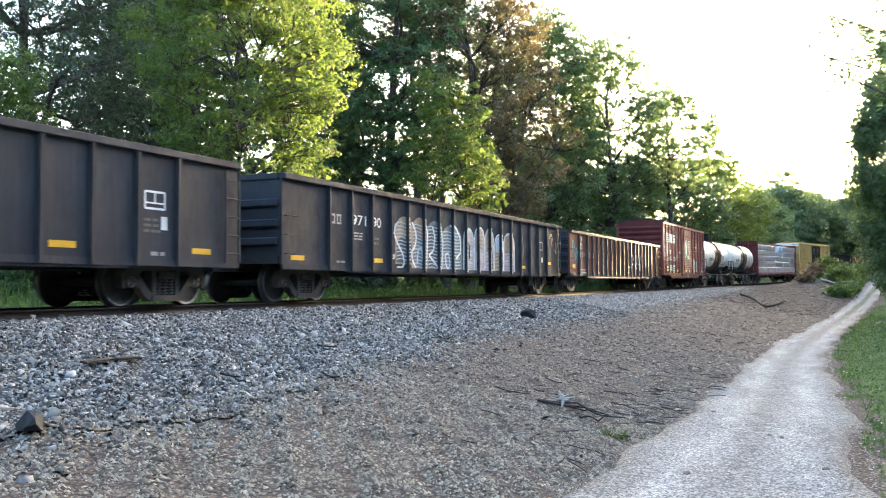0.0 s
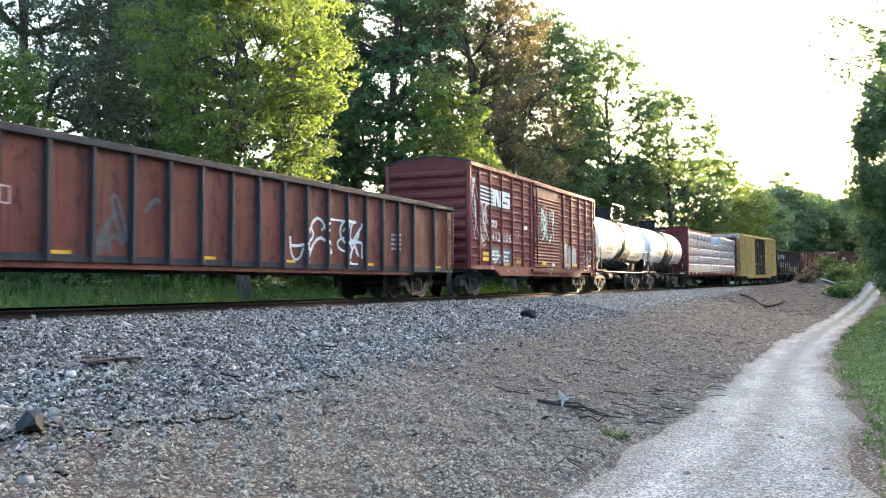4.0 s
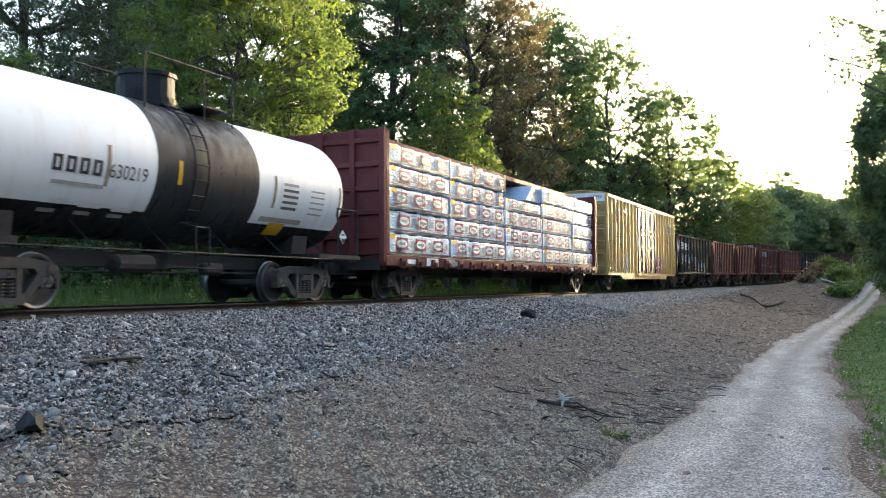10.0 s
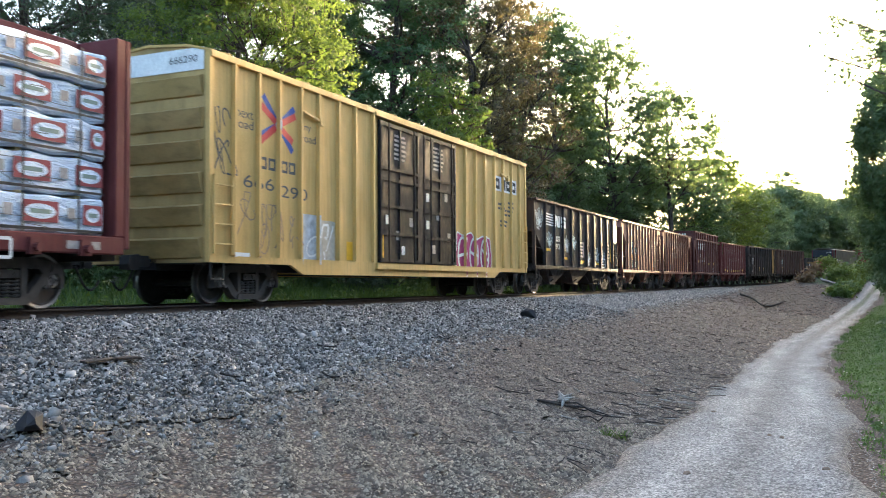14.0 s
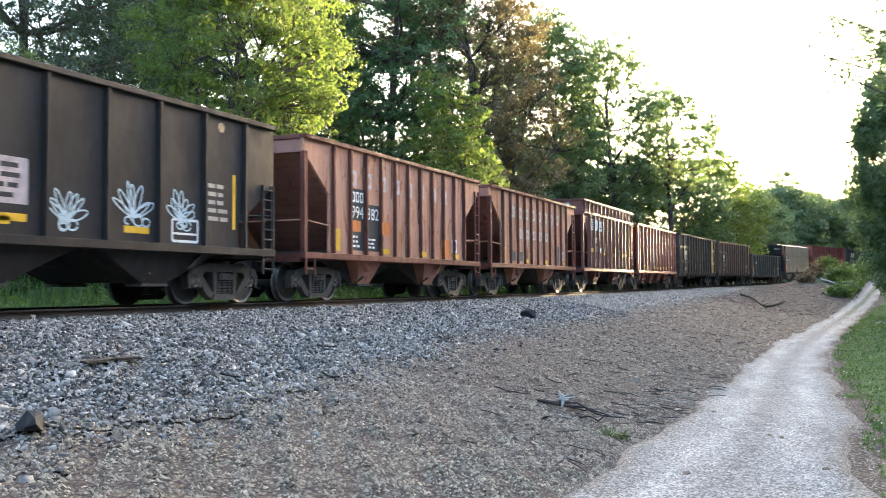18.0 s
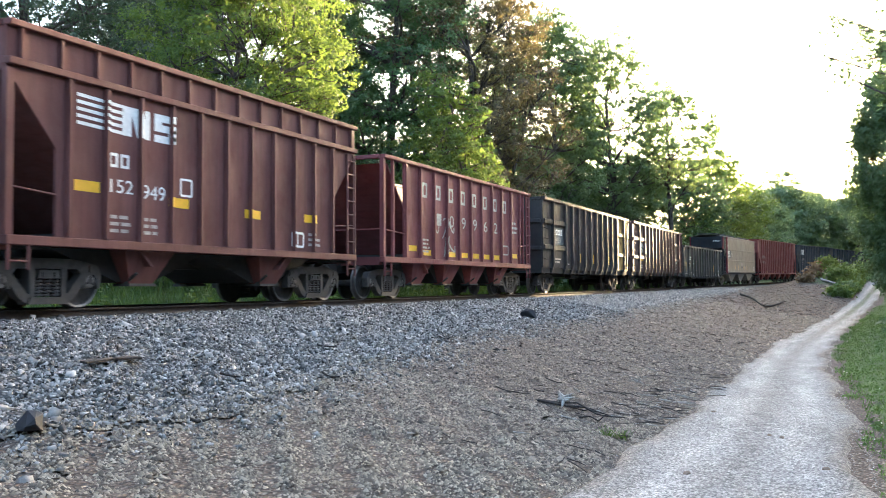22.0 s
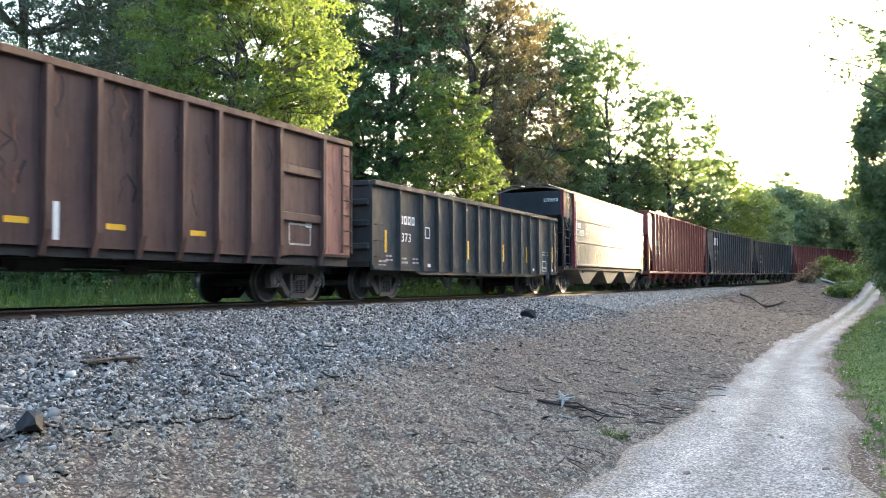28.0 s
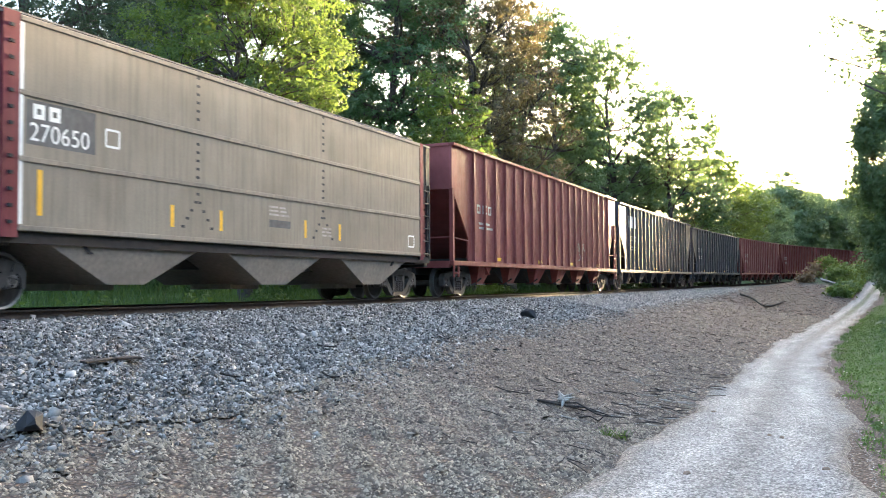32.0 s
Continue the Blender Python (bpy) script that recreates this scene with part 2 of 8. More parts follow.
def land_z(x, y):
    x, y = np.asarray(x, float), np.asarray(y, float)
    o, zr = lateral(x, y)
    rx, rw, rz = road_at(y)
    left_edge = (rx - rw) - (x - o)          # where the road begins, measured from the track
    t = np.clip((o - 2.0) / np.maximum(left_edge - 2.0, 0.5), 0, 1)
    bank = (zr - 0.30) + (rz - zr + 0.30) * (0.45 * t + 0.55 * smooth(t))
    bank = bank + 0.9 * np.exp(-((y - 97) / 13) ** 2) * np.exp(-((t - 0.62) / 0.3) ** 2)
    right = x - (rx + rw)
    verge = rz + 0.02 + 0.10 * np.clip(right - 0.3, 0, 8) + 0.05 * np.clip(right - 8, 0, 40)
    far_side = zr - 0.30 - 0.35 * smooth((-o - 2.2) / 2.0) + 0.75 * smooth((-o - 4.5) / 5.0) + 0.03 * np.clip(-o - 10, 0, 60)
    z = np.where(o < -2.0, far_side, np.where(o < 2.0, zr - 0.30, np.where(right < 0, bank, verge)))
    rough = np.where((right > -2 * rw) & (right < 0.1), 0.001, np.where(np.abs(o) < 3, 0.004, 0.035))
    return z + rough * (wobble(x, y, 0.45) + wobble(x, y, 0.17, 2.0)) + np.where(np.abs(o) > 9, 0.05, 0) * wobble(x, y, 2.3, 5.0)


def link_mesh(name, verts, faces, mat=None, parent=None, smooth_shade=False):
    me = bpy.data.meshes.new(name)
    verts = np.asarray(verts, np.float32)
    faces = np.asarray(faces, np.int32)
    n, k = faces.shape
    me.vertices.add(len(verts))
    me.vertices.foreach_set("co", verts.ravel())
    me.loops.add(n * k)
    me.loops.foreach_set("vertex_index", faces.ravel())
    me.polygons.add(n)
    me.polygons.foreach_set("loop_start", np.arange(n, dtype=np.int32) * k)
    me.polygons.foreach_set("loop_total", np.full(n, k, np.int32))
    me.update(calc_edges=True)
    if smooth_shade:
        me.polygons.foreach_set("use_smooth", np.ones(n, bool))
    if mat:
        me.materials.append(mat)
    ob = new(name, me)
    ob.parent = parent
    return ob


def grid_faces(nx, ny):
    i = np.arange(nx * ny).reshape(ny, nx)
    return np.stack([i[:-1, :-1], i[:-1, 1:], i[1:, 1:], i[1:, :-1]], -1).reshape(-1, 4)


def attribute(ob, name, values):
    a = ob.data.attributes.new(name, "FLOAT", "POINT")
    a.data.foreach_set("value", np.asarray(values, np.float32).ravel())


gx = np.unique(np.concatenate([np.linspace(-2500, -120, 12), np.linspace(-120, -30, 31), np.linspace(-30, -16, 29), np.arange(-16, 5, 0.21),
                               np.linspace(5, 20, 31), np.linspace(20, 90, 24), np.linspace(90, 2500, 12)]))
gy = np.unique(np.concatenate([np.linspace(-2500, -400, 8), np.linspace(-400, -10, 60), np.arange(-10, 3, 0.5), np.arange(3, 36, 0.21), np.arange(36, 130, 0.8),
                               np.linspace(130, 420, 80), np.linspace(420, 2500, 10)]))
GX, GY = np.meshgrid(gx, gy)
land = land_z(GX, np.clip(GY, -400, 420))
o_, _z = lateral(GX, np.clip(GY, -400, 420))
rx_, rw_, _r = road_at(np.clip(GY, -400, 420))
ground = link_mesh("ground", np.stack([GX, GY, land], -1).reshape(-1, 3), grid_faces(len(gx), len(gy)), M_GROUND, None, True)
attribute(ground, "grassy", np.maximum(np.maximum(smooth((-o_ - 3.2) / 1.6), smooth((GX - rx_ - rw_ - 0.10) / 0.6)), 0.75 * smooth((GY - 82) / 8) * smooth((o_ - 6) / 3) * (GX < rx_ - rw_ - 0.3)))
tagged(ground, "brown dirt bank with stones and grassy soil", "ground", kind="structure")

# ballast bed: one sheet over the formation, its lower edge ragged
bs = np.concatenate([np.arange(-300, 0, 4.0), np.arange(0, 130, 0.4), np.arange(130, 330, 4.0)])
bo = np.concatenate([np.linspace(-3.0, 1.0, 11), np.linspace(1.2, 6.6, 38)])
BS, BO = np.meshgrid(bs, bo, indexing="ij")


def bed_edge(s):
    """How far the grey stone reaches down the bank: wide near the camera, narrower up the line."""
    e = np.interp(s, [-300, 10, 16, 30, 45, 60, 110, 330], [6.3, 6.2, 5.2, 4.8, 4.4, 4.2, 4.0, 3.4])
    return e + 0.35 * wobble(s, s * 0.7, 1.9) + 0.15 * wobble(s, s, 0.6, 3.0)


edge = bed_edge(BS)
BO2 = np.where(BO > 1.0, 1.0 + (BO - 1.0) / 5.6 * (edge - 1.0), BO)
bx, by, _ = track_point(BS, BO2)
lift = np.where(BO > 6.4, -0.05, 0.13 - 0.10 * smooth((BO - 1.9) / 2.2)) + np.where(BO < -2.9, -0.2, 0)
bed = link_mesh("track_bed", np.stack([bx, by, land_z(bx, by) + lift], -1).reshape(-1, 3), grid_faces(len(bo), len(bs)), M_BED, None, True)
tagged(bed, "grey crushed-stone ballast bed under the rails", "ballast", kind="structure")

ry = np.concatenate([np.arange(-300, 0, 4.0), np.arange(0, 125, 0.4), np.arange(125, 400, 4.0)])
ru = np.linspace(-1, 1, 25)
RY, RU = np.meshgrid(ry, ru, indexing="ij")
rx2, rw2, rz2 = road_at(RY)
ragged = 0.16 * wobble(RY, RU, 0.9, 1.0) + 0.10 * wobble(RY, RU, 2.7, 6.0) + 0.06 * wobble(RY, RU * 3, 0.25, 4.0)
rxx = rx2 + RU * (rw2 + ragged)
rut = 0.06 - 0.03 * (np.exp(-((np.abs(RU) - 0.5) / 0.2) ** 2))
road = link_mesh("road", np.stack([rxx, RY, land_z(rxx, RY) + np.where(np.abs(RU) > 0.99, -0.04, rut)], -1).reshape(-1, 3), grid_faces(len(ru), len(ry)), M_ROAD, None, True)
attribute(road, "rim", smooth((np.abs(RU) - 0.72) / 0.28) + 0.35 * np.exp(-(RU / 0.2) ** 2) * smooth((RY - 18) / 30))
attribute(road, "strip", np.exp(-((RU - 0.05) / 0.22) ** 4) * smooth((RY - 48) / 25))
attribute(road, "worn", np.exp(-((np.abs(RU) - 0.45) / 0.28) ** 2) * np.interp(RY, [0, 20, 60, 100], [0.9, 1.0, 0.8, 0.6]))
tagged(road, "pale gravel service road with two worn wheel tracks", "road", kind="structure")

# rails
prof = np.array([(-0.07, -0.18), (0.07, -0.18), (0.07, -0.165), (0.012, -0.145), (0.010, -0.05), (0.036, -0.038), (0.036, -0.004), (0.028, 0.0),
                 (-0.028, 0.0), (-0.036, -0.004), (-0.036, -0.038), (-0.010, -0.05), (-0.012, -0.145), (-0.07, -0.165)])
rs = np.concatenate([np.arange(-300, 40, 5.0), np.arange(40, 330, 2.0)])
for side in (0.755, -0.755):
    rows = []
    for ox, oz in prof:
        rows.append(np.stack(track_point(rs, side + ox, oz), -1))
    v = np.stack(rows, 1)
    n, k = v.shape[:2]
    idx = np.arange(n * k).reshape(n, k)
    f = np.stack([idx[:-1], np.roll(idx, -1, 1)[:-1], np.roll(idx, -1, 1)[1:], idx[1:]], -1).reshape(-1, 4)
    tagged(link_mesh("rail", v.reshape(-1, 3), f[:, ::-1], M_RAIL), "rusty brown steel rail on the ballast", "rail", "rails", "structure")

# ---- trees and plants ----
rng = np.random.default_rng(7)


def leaf_cloud(centres, radius, per, size, seed, flat=0.6, narrow=0.62, out=None):
    """Three-cornered leaves in many small clumps, facing up and, where given, outwards from the crown."""
    r = np.random.default_rng(seed)
    c = np.repeat(centres, per, 0)
    n = len(c)
    d = r.normal(0, 1, (n, 3))
    d *= (r.uniform(0, 1, n) ** 0.45 / (np.linalg.norm(d, axis=1) + 1e-9))[:, None] * 1.7
    p = c + d * np.repeat(radius, per)[:, None] * np.array([1, 1, flat])
    up = r.normal(0, 0.55, (n, 3)) + np.array([0, 0, 0.7]) + 0.25 * d
    if out is not None:
        up = up + 0.7 * np.repeat(out, per, 0)
    a = np.cross(up, r.normal(0, 1, (n, 3)))
    a /= np.linalg.norm(a, axis=1)[:, None] + 1e-9
    b = np.cross(a, up)
    b /= np.linalg.norm(b, axis=1)[:, None] + 1e-9
    s = size * r.uniform(0.6, 1.35, n)[:, None]
    v = np.stack([p + a * s, p - a * s * 0.6 + b * s * narrow, p - a * s * 0.6 - b * s * narrow], 1).reshape(-1, 3)
    return v, np.arange(3 * n).reshape(n, 3)


def tube(path, radii, sides=6):
    path, radii = np.asarray(path, float), np.asarray(radii, float)
    out = []
    for i, p in enumerate(path):
        d = path[min(i + 1, len(path) - 1)] - path[max(i - 1, 0)]
        d = d / (np.linalg.norm(d) + 1e-9)
        u = np.cross(d, (0.31, 0.95, 0.05))
        u /= np.linalg.norm(u) + 1e-9
        w = np.cross(d, u)
        ang = np.arange(sides) / sides * 2 * math.pi
        out.append(p + radii[i] * (np.cos(ang)[:, None] * u + np.sin(ang)[:, None] * w))
    v = np.concatenate(out)
    i = np.arange(len(path) * sides).reshape(len(path), sides)
    f = np.stack([i[:-1], np.roll(i, -1, 1)[:-1], np.roll(i, -1, 1)[1:], i[1:]], -1).reshape(-1, 4)
    return v, f


def merged(parts):
    vs, fs, n = [], [], 0
    for v, f in parts:
        vs.append(v)
        fs.append(f + n)
        n += len(v)
    return np.concatenate(vs), np.concatenate(fs)


def bent(a, b, seed, sag=0.08, steps=6, jitter=0.02):
    r = np.random.default_rng(seed)
    a, b = np.asarray(a, float), np.asarray(b, float)
    t = np.linspace(0, 1, steps)[:, None]
    side = r.normal(0, 1, 3) * np.linalg.norm(b - a) * sag
    return a + (b - a) * t + side * np.sin(t * math.pi) + r.normal(0, jitter, (steps, 3)) * np.linalg.norm(b - a) * t


def tree(x, y, blobs, leaf, label, clumps=500, per=14, size=0.16, trunk=0.22, seed=1, lean=0.0, hollow=0.55, kind="tree", flat=0.45, twigs=True, spread=1.0, narrow=0.62):
    """A tree at (x, y): trunk, limbs to each mass of foliage, and leaves in clumps near the outside of each mass.
    blobs: (dx, dy, z, rx, ry, rz) about the foot."""
    r = np.random.default_rng(seed)
    z0 = float(land_z(x, y)) - 0.1
    root = new(kind, None)
    root.location = (x, y, z0)
    top = max(b[2] + 0.4 * b[5] for b in blobs)
    mx = sum(b[0] for b in blobs) / len(blobs)
    my = sum(b[1] for b in blobs) / len(blobs)
    spine = bent((0, 0, 0), (mx * 0.6 + lean, my * 0.6, top), seed, 0.03, 9)
    rad = trunk * (1 - 0.88 * np.linspace(0, 1, 9) ** 0.8)
    rad[0] *= 1.35
    wood = [tube(spine, rad, 8)]
    vol = np.array([b[3] * b[4] * b[5] for b in blobs]) ** (2 / 3)
    vol = vol / vol.sum()
    cen, crad, face, core = [], [], [], []
    for j, b in enumerate(blobs):
        c0 = np.array(b[:3])
        k = max(6, int(clumps * vol[j]))
        d = r.normal(0, 1, (k, 3))
        d /= np.linalg.norm(d, axis=1)[:, None]
        rr = hollow + (1 - hollow) * r.uniform(0, 1, k) ** 0.7
        rr = rr * (1 + 0.16 * np.sin(3 * d[:, 0] + 2 * d[:, 2] + j) + r.normal(0, 0.07, k))
        pts = c0 + d * rr[:, None] * np.array(b[3:6])
        cen.append(pts)
        face.append(d)
        core.append(c0 + r.normal(0, 0.33, (max(4, k // 7), 3)) * np.array(b[3:6]))
        crad.append(r.uniform(0.6, 1.3, k) * 0.20 * spread * min(b[3:6]) ** 0.4)
        at = np.clip((c0[2] - 0.7 * b[5]) / top, 0.12, 0.93)
        i = int(at * 8)
        start = spine[i]
        limb = bent(start, c0, seed * 31 + j, 0.1)
        wood.append(tube(limb, np.linspace(max(rad[i] * 0.6, 0.03), 0.02, len(limb)), 6))
        if twigs:
            for q in pts[:: max(1, k // 6)]:
                wood.append(tube(bent(limb[3], q, seed * 77 + len(wood), 0.12, 4), np.linspace(0.035, 0.008, 4), 4))
    cen, crad = np.concatenate(cen), np.concatenate(crad)
    v, f = merged(wood)
    link_mesh("trunk", v, f, BARK, root, True)
    v, f = leaf_cloud(cen, crad, per, size, seed + 5, flat, narrow, np.concatenate(face))
    core = np.concatenate(core)
    v, f = merged([(v, f), leaf_cloud(core, np.full(len(core), 0.4), 7, min(2.4 * size, size + 0.10), seed + 6, 0.8)])
    link_mesh("crown", v, f, leaf, root)
    return tagged(root, label, kind)


def at_view(px, dist):
    """Ground place in the direction of the picture's column px (0 to 1568), at that distance."""
    a = YAW - math.atan((px - 784) / 1598)
    return -math.sin(a) * dist, math.cos(a) * dist


def rounded(w, h, z0, n, seed, squat=1.0, grain=1.0):
    """Masses of foliage that fill a crown of width w from height z0 to h."""
    r = np.random.default_rng(seed)
    out = []
    for i in range(n):
        t = (i + 0.5) / n
        z = z0 + (h - z0) * (0.12 + 0.8 * t)
        ring = w / 2 * math.sin(math.pi * (0.18 + 0.72 * t)) * (0.72 if grain == 1 else 0.95 * r.uniform(0.35, 1) ** 0.6)
        a = i * 2.4 + r.uniform(-0.4, 0.4)
        s = w * (r.uniform(0.20, 0.30) if grain == 1 else r.uniform(0.13, 0.36)) * grain
        out.append((math.cos(a) * ring, math.sin(a) * ring, z, s, s, s * 0.8 * squat))
    return out


TREES = [
    # column in the view, distance, crown width, top, crown's foot, masses, leaf, leaf area, leaf size, label
    (440, 31, 6.6, 13.5, 2.4, 40, LEAF_FRESH, 3.8, 1.0, "tall broadleaf tree with fresh yellow-green leaves"),
    (345, 45, 6.5, 21.0, 3.0, 30, LEAF_OAK, 3.6, 1.0, "green broadleaf tree at the wood's edge"),
    # filler tree put where a shaded gap shows between two crowns
    (562, 55, 5.0, 21.0, 3.0, 14, LEAF_SHADED, 3.5, 1.3, "dark tree deep in the wood"),
    (285, 47, 7.0, 22.0, 3.0, 30, LEAF_SHADED, 3.2, 1.0, "dark shaded tree at the wood's edge"),
    (668, 51, 9.6, 26.0, 2.5, 54, LEAF_DEEP, 4.2, 1.0, "tall dense green broadleaf tree at the wood's edge"),
    (795, 43, 5.0, 11.5, 1.5, 26, LEAF_FRESH, 3.8, 1.0, "young broadleaf tree with light green leaves"),
    (830, 52, 8.0, 24.0, 4.0, 44, LEAF_PINE, 3.7, 1.0, "old pine with brownish needles"),
    (905, 56, 6.0, 21.0, 2.0, 34, LEAF_PINE, 3.2, 1.0, "low pine with brownish needles"),
    (975, 70, 8.4, 22.6, 3.0, 40, LEAF_HAZY, 4.5, 1.0, "tall green broadleaf tree"),
    (1070, 76, 9.8, 22.0, 4.0, 40, LEAF_HAZY, 4.0, 1.0, "open-crowned oak with green foliage"),
    (1185, 82, 8.6, 18.3, 8.5, 26, LEAF_HAZY, 3.4, 1.0, "open-crowned oak with spreading limbs"),
    (1105, 84, 10.0, 12.5, 1.0, 28, LEAF_HAZY, 4.5, 1.0, "green broadleaf tree at the wood's edge"),
    (1265, 110, 11.0, 16.6, 1.0, 40, LEAF_FRESH, 5.6, 0.85, "rounded broadleaf tree lit by the evening sun"),
    (1190, 96, 11.0, 14.6, 1.0, 30, LEAF_OAK, 5.6, 0.9, "rounded green broadleaf tree"),
    (930, 80, 11.0, 13.5, 1.0, 24, LEAF_OAK, 5.2, 1.1, "green broadleaf tree at the wood's edge"),
    (85, 37, 9.0, 20.0, 4.0, 34, LEAF_SHADED, 2.3, 1.0, "dark pine with thin needles and bare limbs"),
    (210, 45, 9.0, 22.0, 4.0, 34, LEAF_SHADED, 2.6, 1.0, "dark tree with an open crown"),
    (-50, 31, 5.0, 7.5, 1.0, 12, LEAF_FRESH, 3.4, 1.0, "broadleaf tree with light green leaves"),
    (540, 57, 9.0, 25.0, 4.0, 14, LEAF_SHADED, 3.4, 1.6, "dark tree deep in the wood"),
    (330, 55, 9.0, 24.0, 6.0, 12, LEAF_SHADED, 3.0, 1.6, "dark tree deep in the wood"),
    (645, 63, 10.0, 30.0, 5.0, 14, LEAF_SHADED, 3.4, 1.6, "dark tree deep in the wood"),
    (745, 68, 9.0, 30.0, 5.0, 14, LEAF_PINE, 1.7, 1.6, "tall pine deep in the wood"),
    (860, 78, 10.0, 24.0, 2.0, 16, LEAF_HAZY, 3.0, 1.3, "dark tree deep in the wood"),
    (1010, 90, 12.0, 17.0, 1.0, 20, LEAF_DEEP, 5.2, 1.3, "dark tree deep in the wood"),
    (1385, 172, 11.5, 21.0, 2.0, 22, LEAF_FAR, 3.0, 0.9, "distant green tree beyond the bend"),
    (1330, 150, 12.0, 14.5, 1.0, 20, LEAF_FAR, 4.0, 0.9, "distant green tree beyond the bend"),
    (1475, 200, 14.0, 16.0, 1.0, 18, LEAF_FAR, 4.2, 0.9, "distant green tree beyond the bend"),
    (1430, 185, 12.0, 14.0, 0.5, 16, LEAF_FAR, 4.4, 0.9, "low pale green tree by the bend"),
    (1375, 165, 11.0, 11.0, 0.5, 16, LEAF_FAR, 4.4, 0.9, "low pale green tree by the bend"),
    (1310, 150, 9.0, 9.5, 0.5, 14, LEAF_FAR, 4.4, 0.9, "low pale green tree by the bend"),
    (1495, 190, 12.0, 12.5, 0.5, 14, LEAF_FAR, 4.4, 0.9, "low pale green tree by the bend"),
]
for i, (px, dist, w, top, foot, n, leaf, area, fine_, label) in enumerate(TREES):
    tx, ty = at_view(px, dist)
    size = min(0.0020 * dist, 0.085 + 0.0006 * dist) * fine_
    count = 1.05 * area * math.pi / 4 * w * (top - foot) / size ** 2
    tree(tx, ty, rounded(w, top, foot, n, 40 + i, 1.0, 0.9 if n <= 16 else 0.72), leaf, label, int(count / 34), 34, size, 0.1 + 0.011 * top, 40 + i, hollow=0.7, spread=1.0 + 0.005 * dist, narrow=0.35 if leaf is LEAF_PINE else 0.62)

# trees along the right of the road: one overhangs it; the row that shades the line is added, unseen
tree(3.9, 50, [(-1.0, 0, 13.3, 2.0, 2.4, 1.6), (-2.0, 0.5, 10.6, 1.7, 2.2, 1.5), (-2.9, 0.3, 9.3, 0.9, 0.9, 1.1), (-3.3, 0.3, 7.6, 0.45, 0.6, 1.0), (-1.6, -1.0, 7.4, 1.7, 2.0, 1.7), (-2.3, 0.6, 5.6, 1.3, 1.5, 1.5), (-0.8, 0.5, 4.6, 2.0, 2.2, 1.7), (-1.5, 0, 3.2, 1.7, 1.7, 1.4),
     (1.5, 0, 9.5, 3.0, 3.0, 3.0), (0.6, 0, 12.0, 2.0, 2.4, 2.4), (0.4, 0, 7.2, 2.4, 2.4, 2.4), (-0.6, 0, 2.0, 1.8, 1.8, 1.2), (-3.0, 0.3, 7.0, 1.4, 1.6, 1.4), (-2.8, 0, 9.5, 1.3, 1.6, 1.5), (-2.4, 0.3, 4.6, 1.6, 1.6, 1.3), (-2.2, 0, 11.6, 1.2, 1.4, 1.0), (-2.0, 0, 2.6, 1.6, 1.6, 1.2)],
     LEAF_HAZY, "tall green tree hung with vines beside the road", 3400, 34, 0.085, 0.3, 71, kind="tree", flat=0.8, spread=1.2)
tree(5.4, 23, [(-5.6, 0.5, 7.9, 0.3, 0.4, 0.35), (-5.1, 0.3, 7.5, 0.5, 0.6, 0.4), (-4.6, 0.3, 7.4, 0.5, 0.5, 0.4), (-5.8, 0.4, 7.0, 0.2, 0.25, 0.2), (-5.2, 0.5, 6.95, 0.35, 0.4, 0.25), (-4.8, 0.4, 7.0, 0.4, 0.4, 0.3), (-5.4, 0.4, 6.5, 0.35, 0.4, 0.2), (-4.6, 0.3, 6.3, 0.5, 0.5, 0.35), (-4.6, 0.3, 8.6, 0.8, 0.8, 0.5)],
     LEAF_HAZY, "green tree with thin outer branches over the road", 260, 24, 0.032, 0.06, 72, hollow=0.1, spread=1.0, flat=0.8, twigs=False)
tree(4.4, 84, [(0.5, 0, 5.5, 2.6, 2.6, 2.2), (-1.8, 0, 4.6, 2.0, 2.2, 2.0), (1.5, 0, 4, 3, 3, 2), (-0.5, 0, 2.5, 2.6, 2.6, 1.4)], LEAF_OAK, "leafy green tree beside the gravel road", 900, 30, 0.14, 0.25, 73)
# an added belt of tall trees beyond the verge, out of view, for shade
belt = random.Random(17)
for i in range(58):
    row, y = i % 2, -46.0 + 4.8 * i
    x = max(15.0 + 6.0 * row, float(np.interp(y, LINE_Y, LINE_X)) + 9 + 6 * row) + belt.uniform(-0.8, 0.8)
    hgt = 25 + belt.uniform(-2, 3) if y > 60 else 13
    tree(x, y, rounded(9.5, hgt, 1.0, 11, 90 + i), LEAF_OAK, "tall green broadleaf tree in the belt beyond the road", 300, 12, 1.0, 0.35, 90 + i, twigs=False)

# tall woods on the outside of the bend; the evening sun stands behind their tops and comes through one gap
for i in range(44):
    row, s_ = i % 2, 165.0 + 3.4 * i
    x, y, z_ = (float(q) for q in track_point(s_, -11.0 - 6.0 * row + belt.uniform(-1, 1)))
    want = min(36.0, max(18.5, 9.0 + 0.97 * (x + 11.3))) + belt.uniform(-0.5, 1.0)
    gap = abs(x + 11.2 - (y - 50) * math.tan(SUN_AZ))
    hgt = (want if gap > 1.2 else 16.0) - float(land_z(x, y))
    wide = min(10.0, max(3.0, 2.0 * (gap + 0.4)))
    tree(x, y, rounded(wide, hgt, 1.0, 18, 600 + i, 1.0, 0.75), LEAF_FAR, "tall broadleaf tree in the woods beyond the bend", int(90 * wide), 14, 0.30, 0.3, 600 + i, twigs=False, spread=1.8)

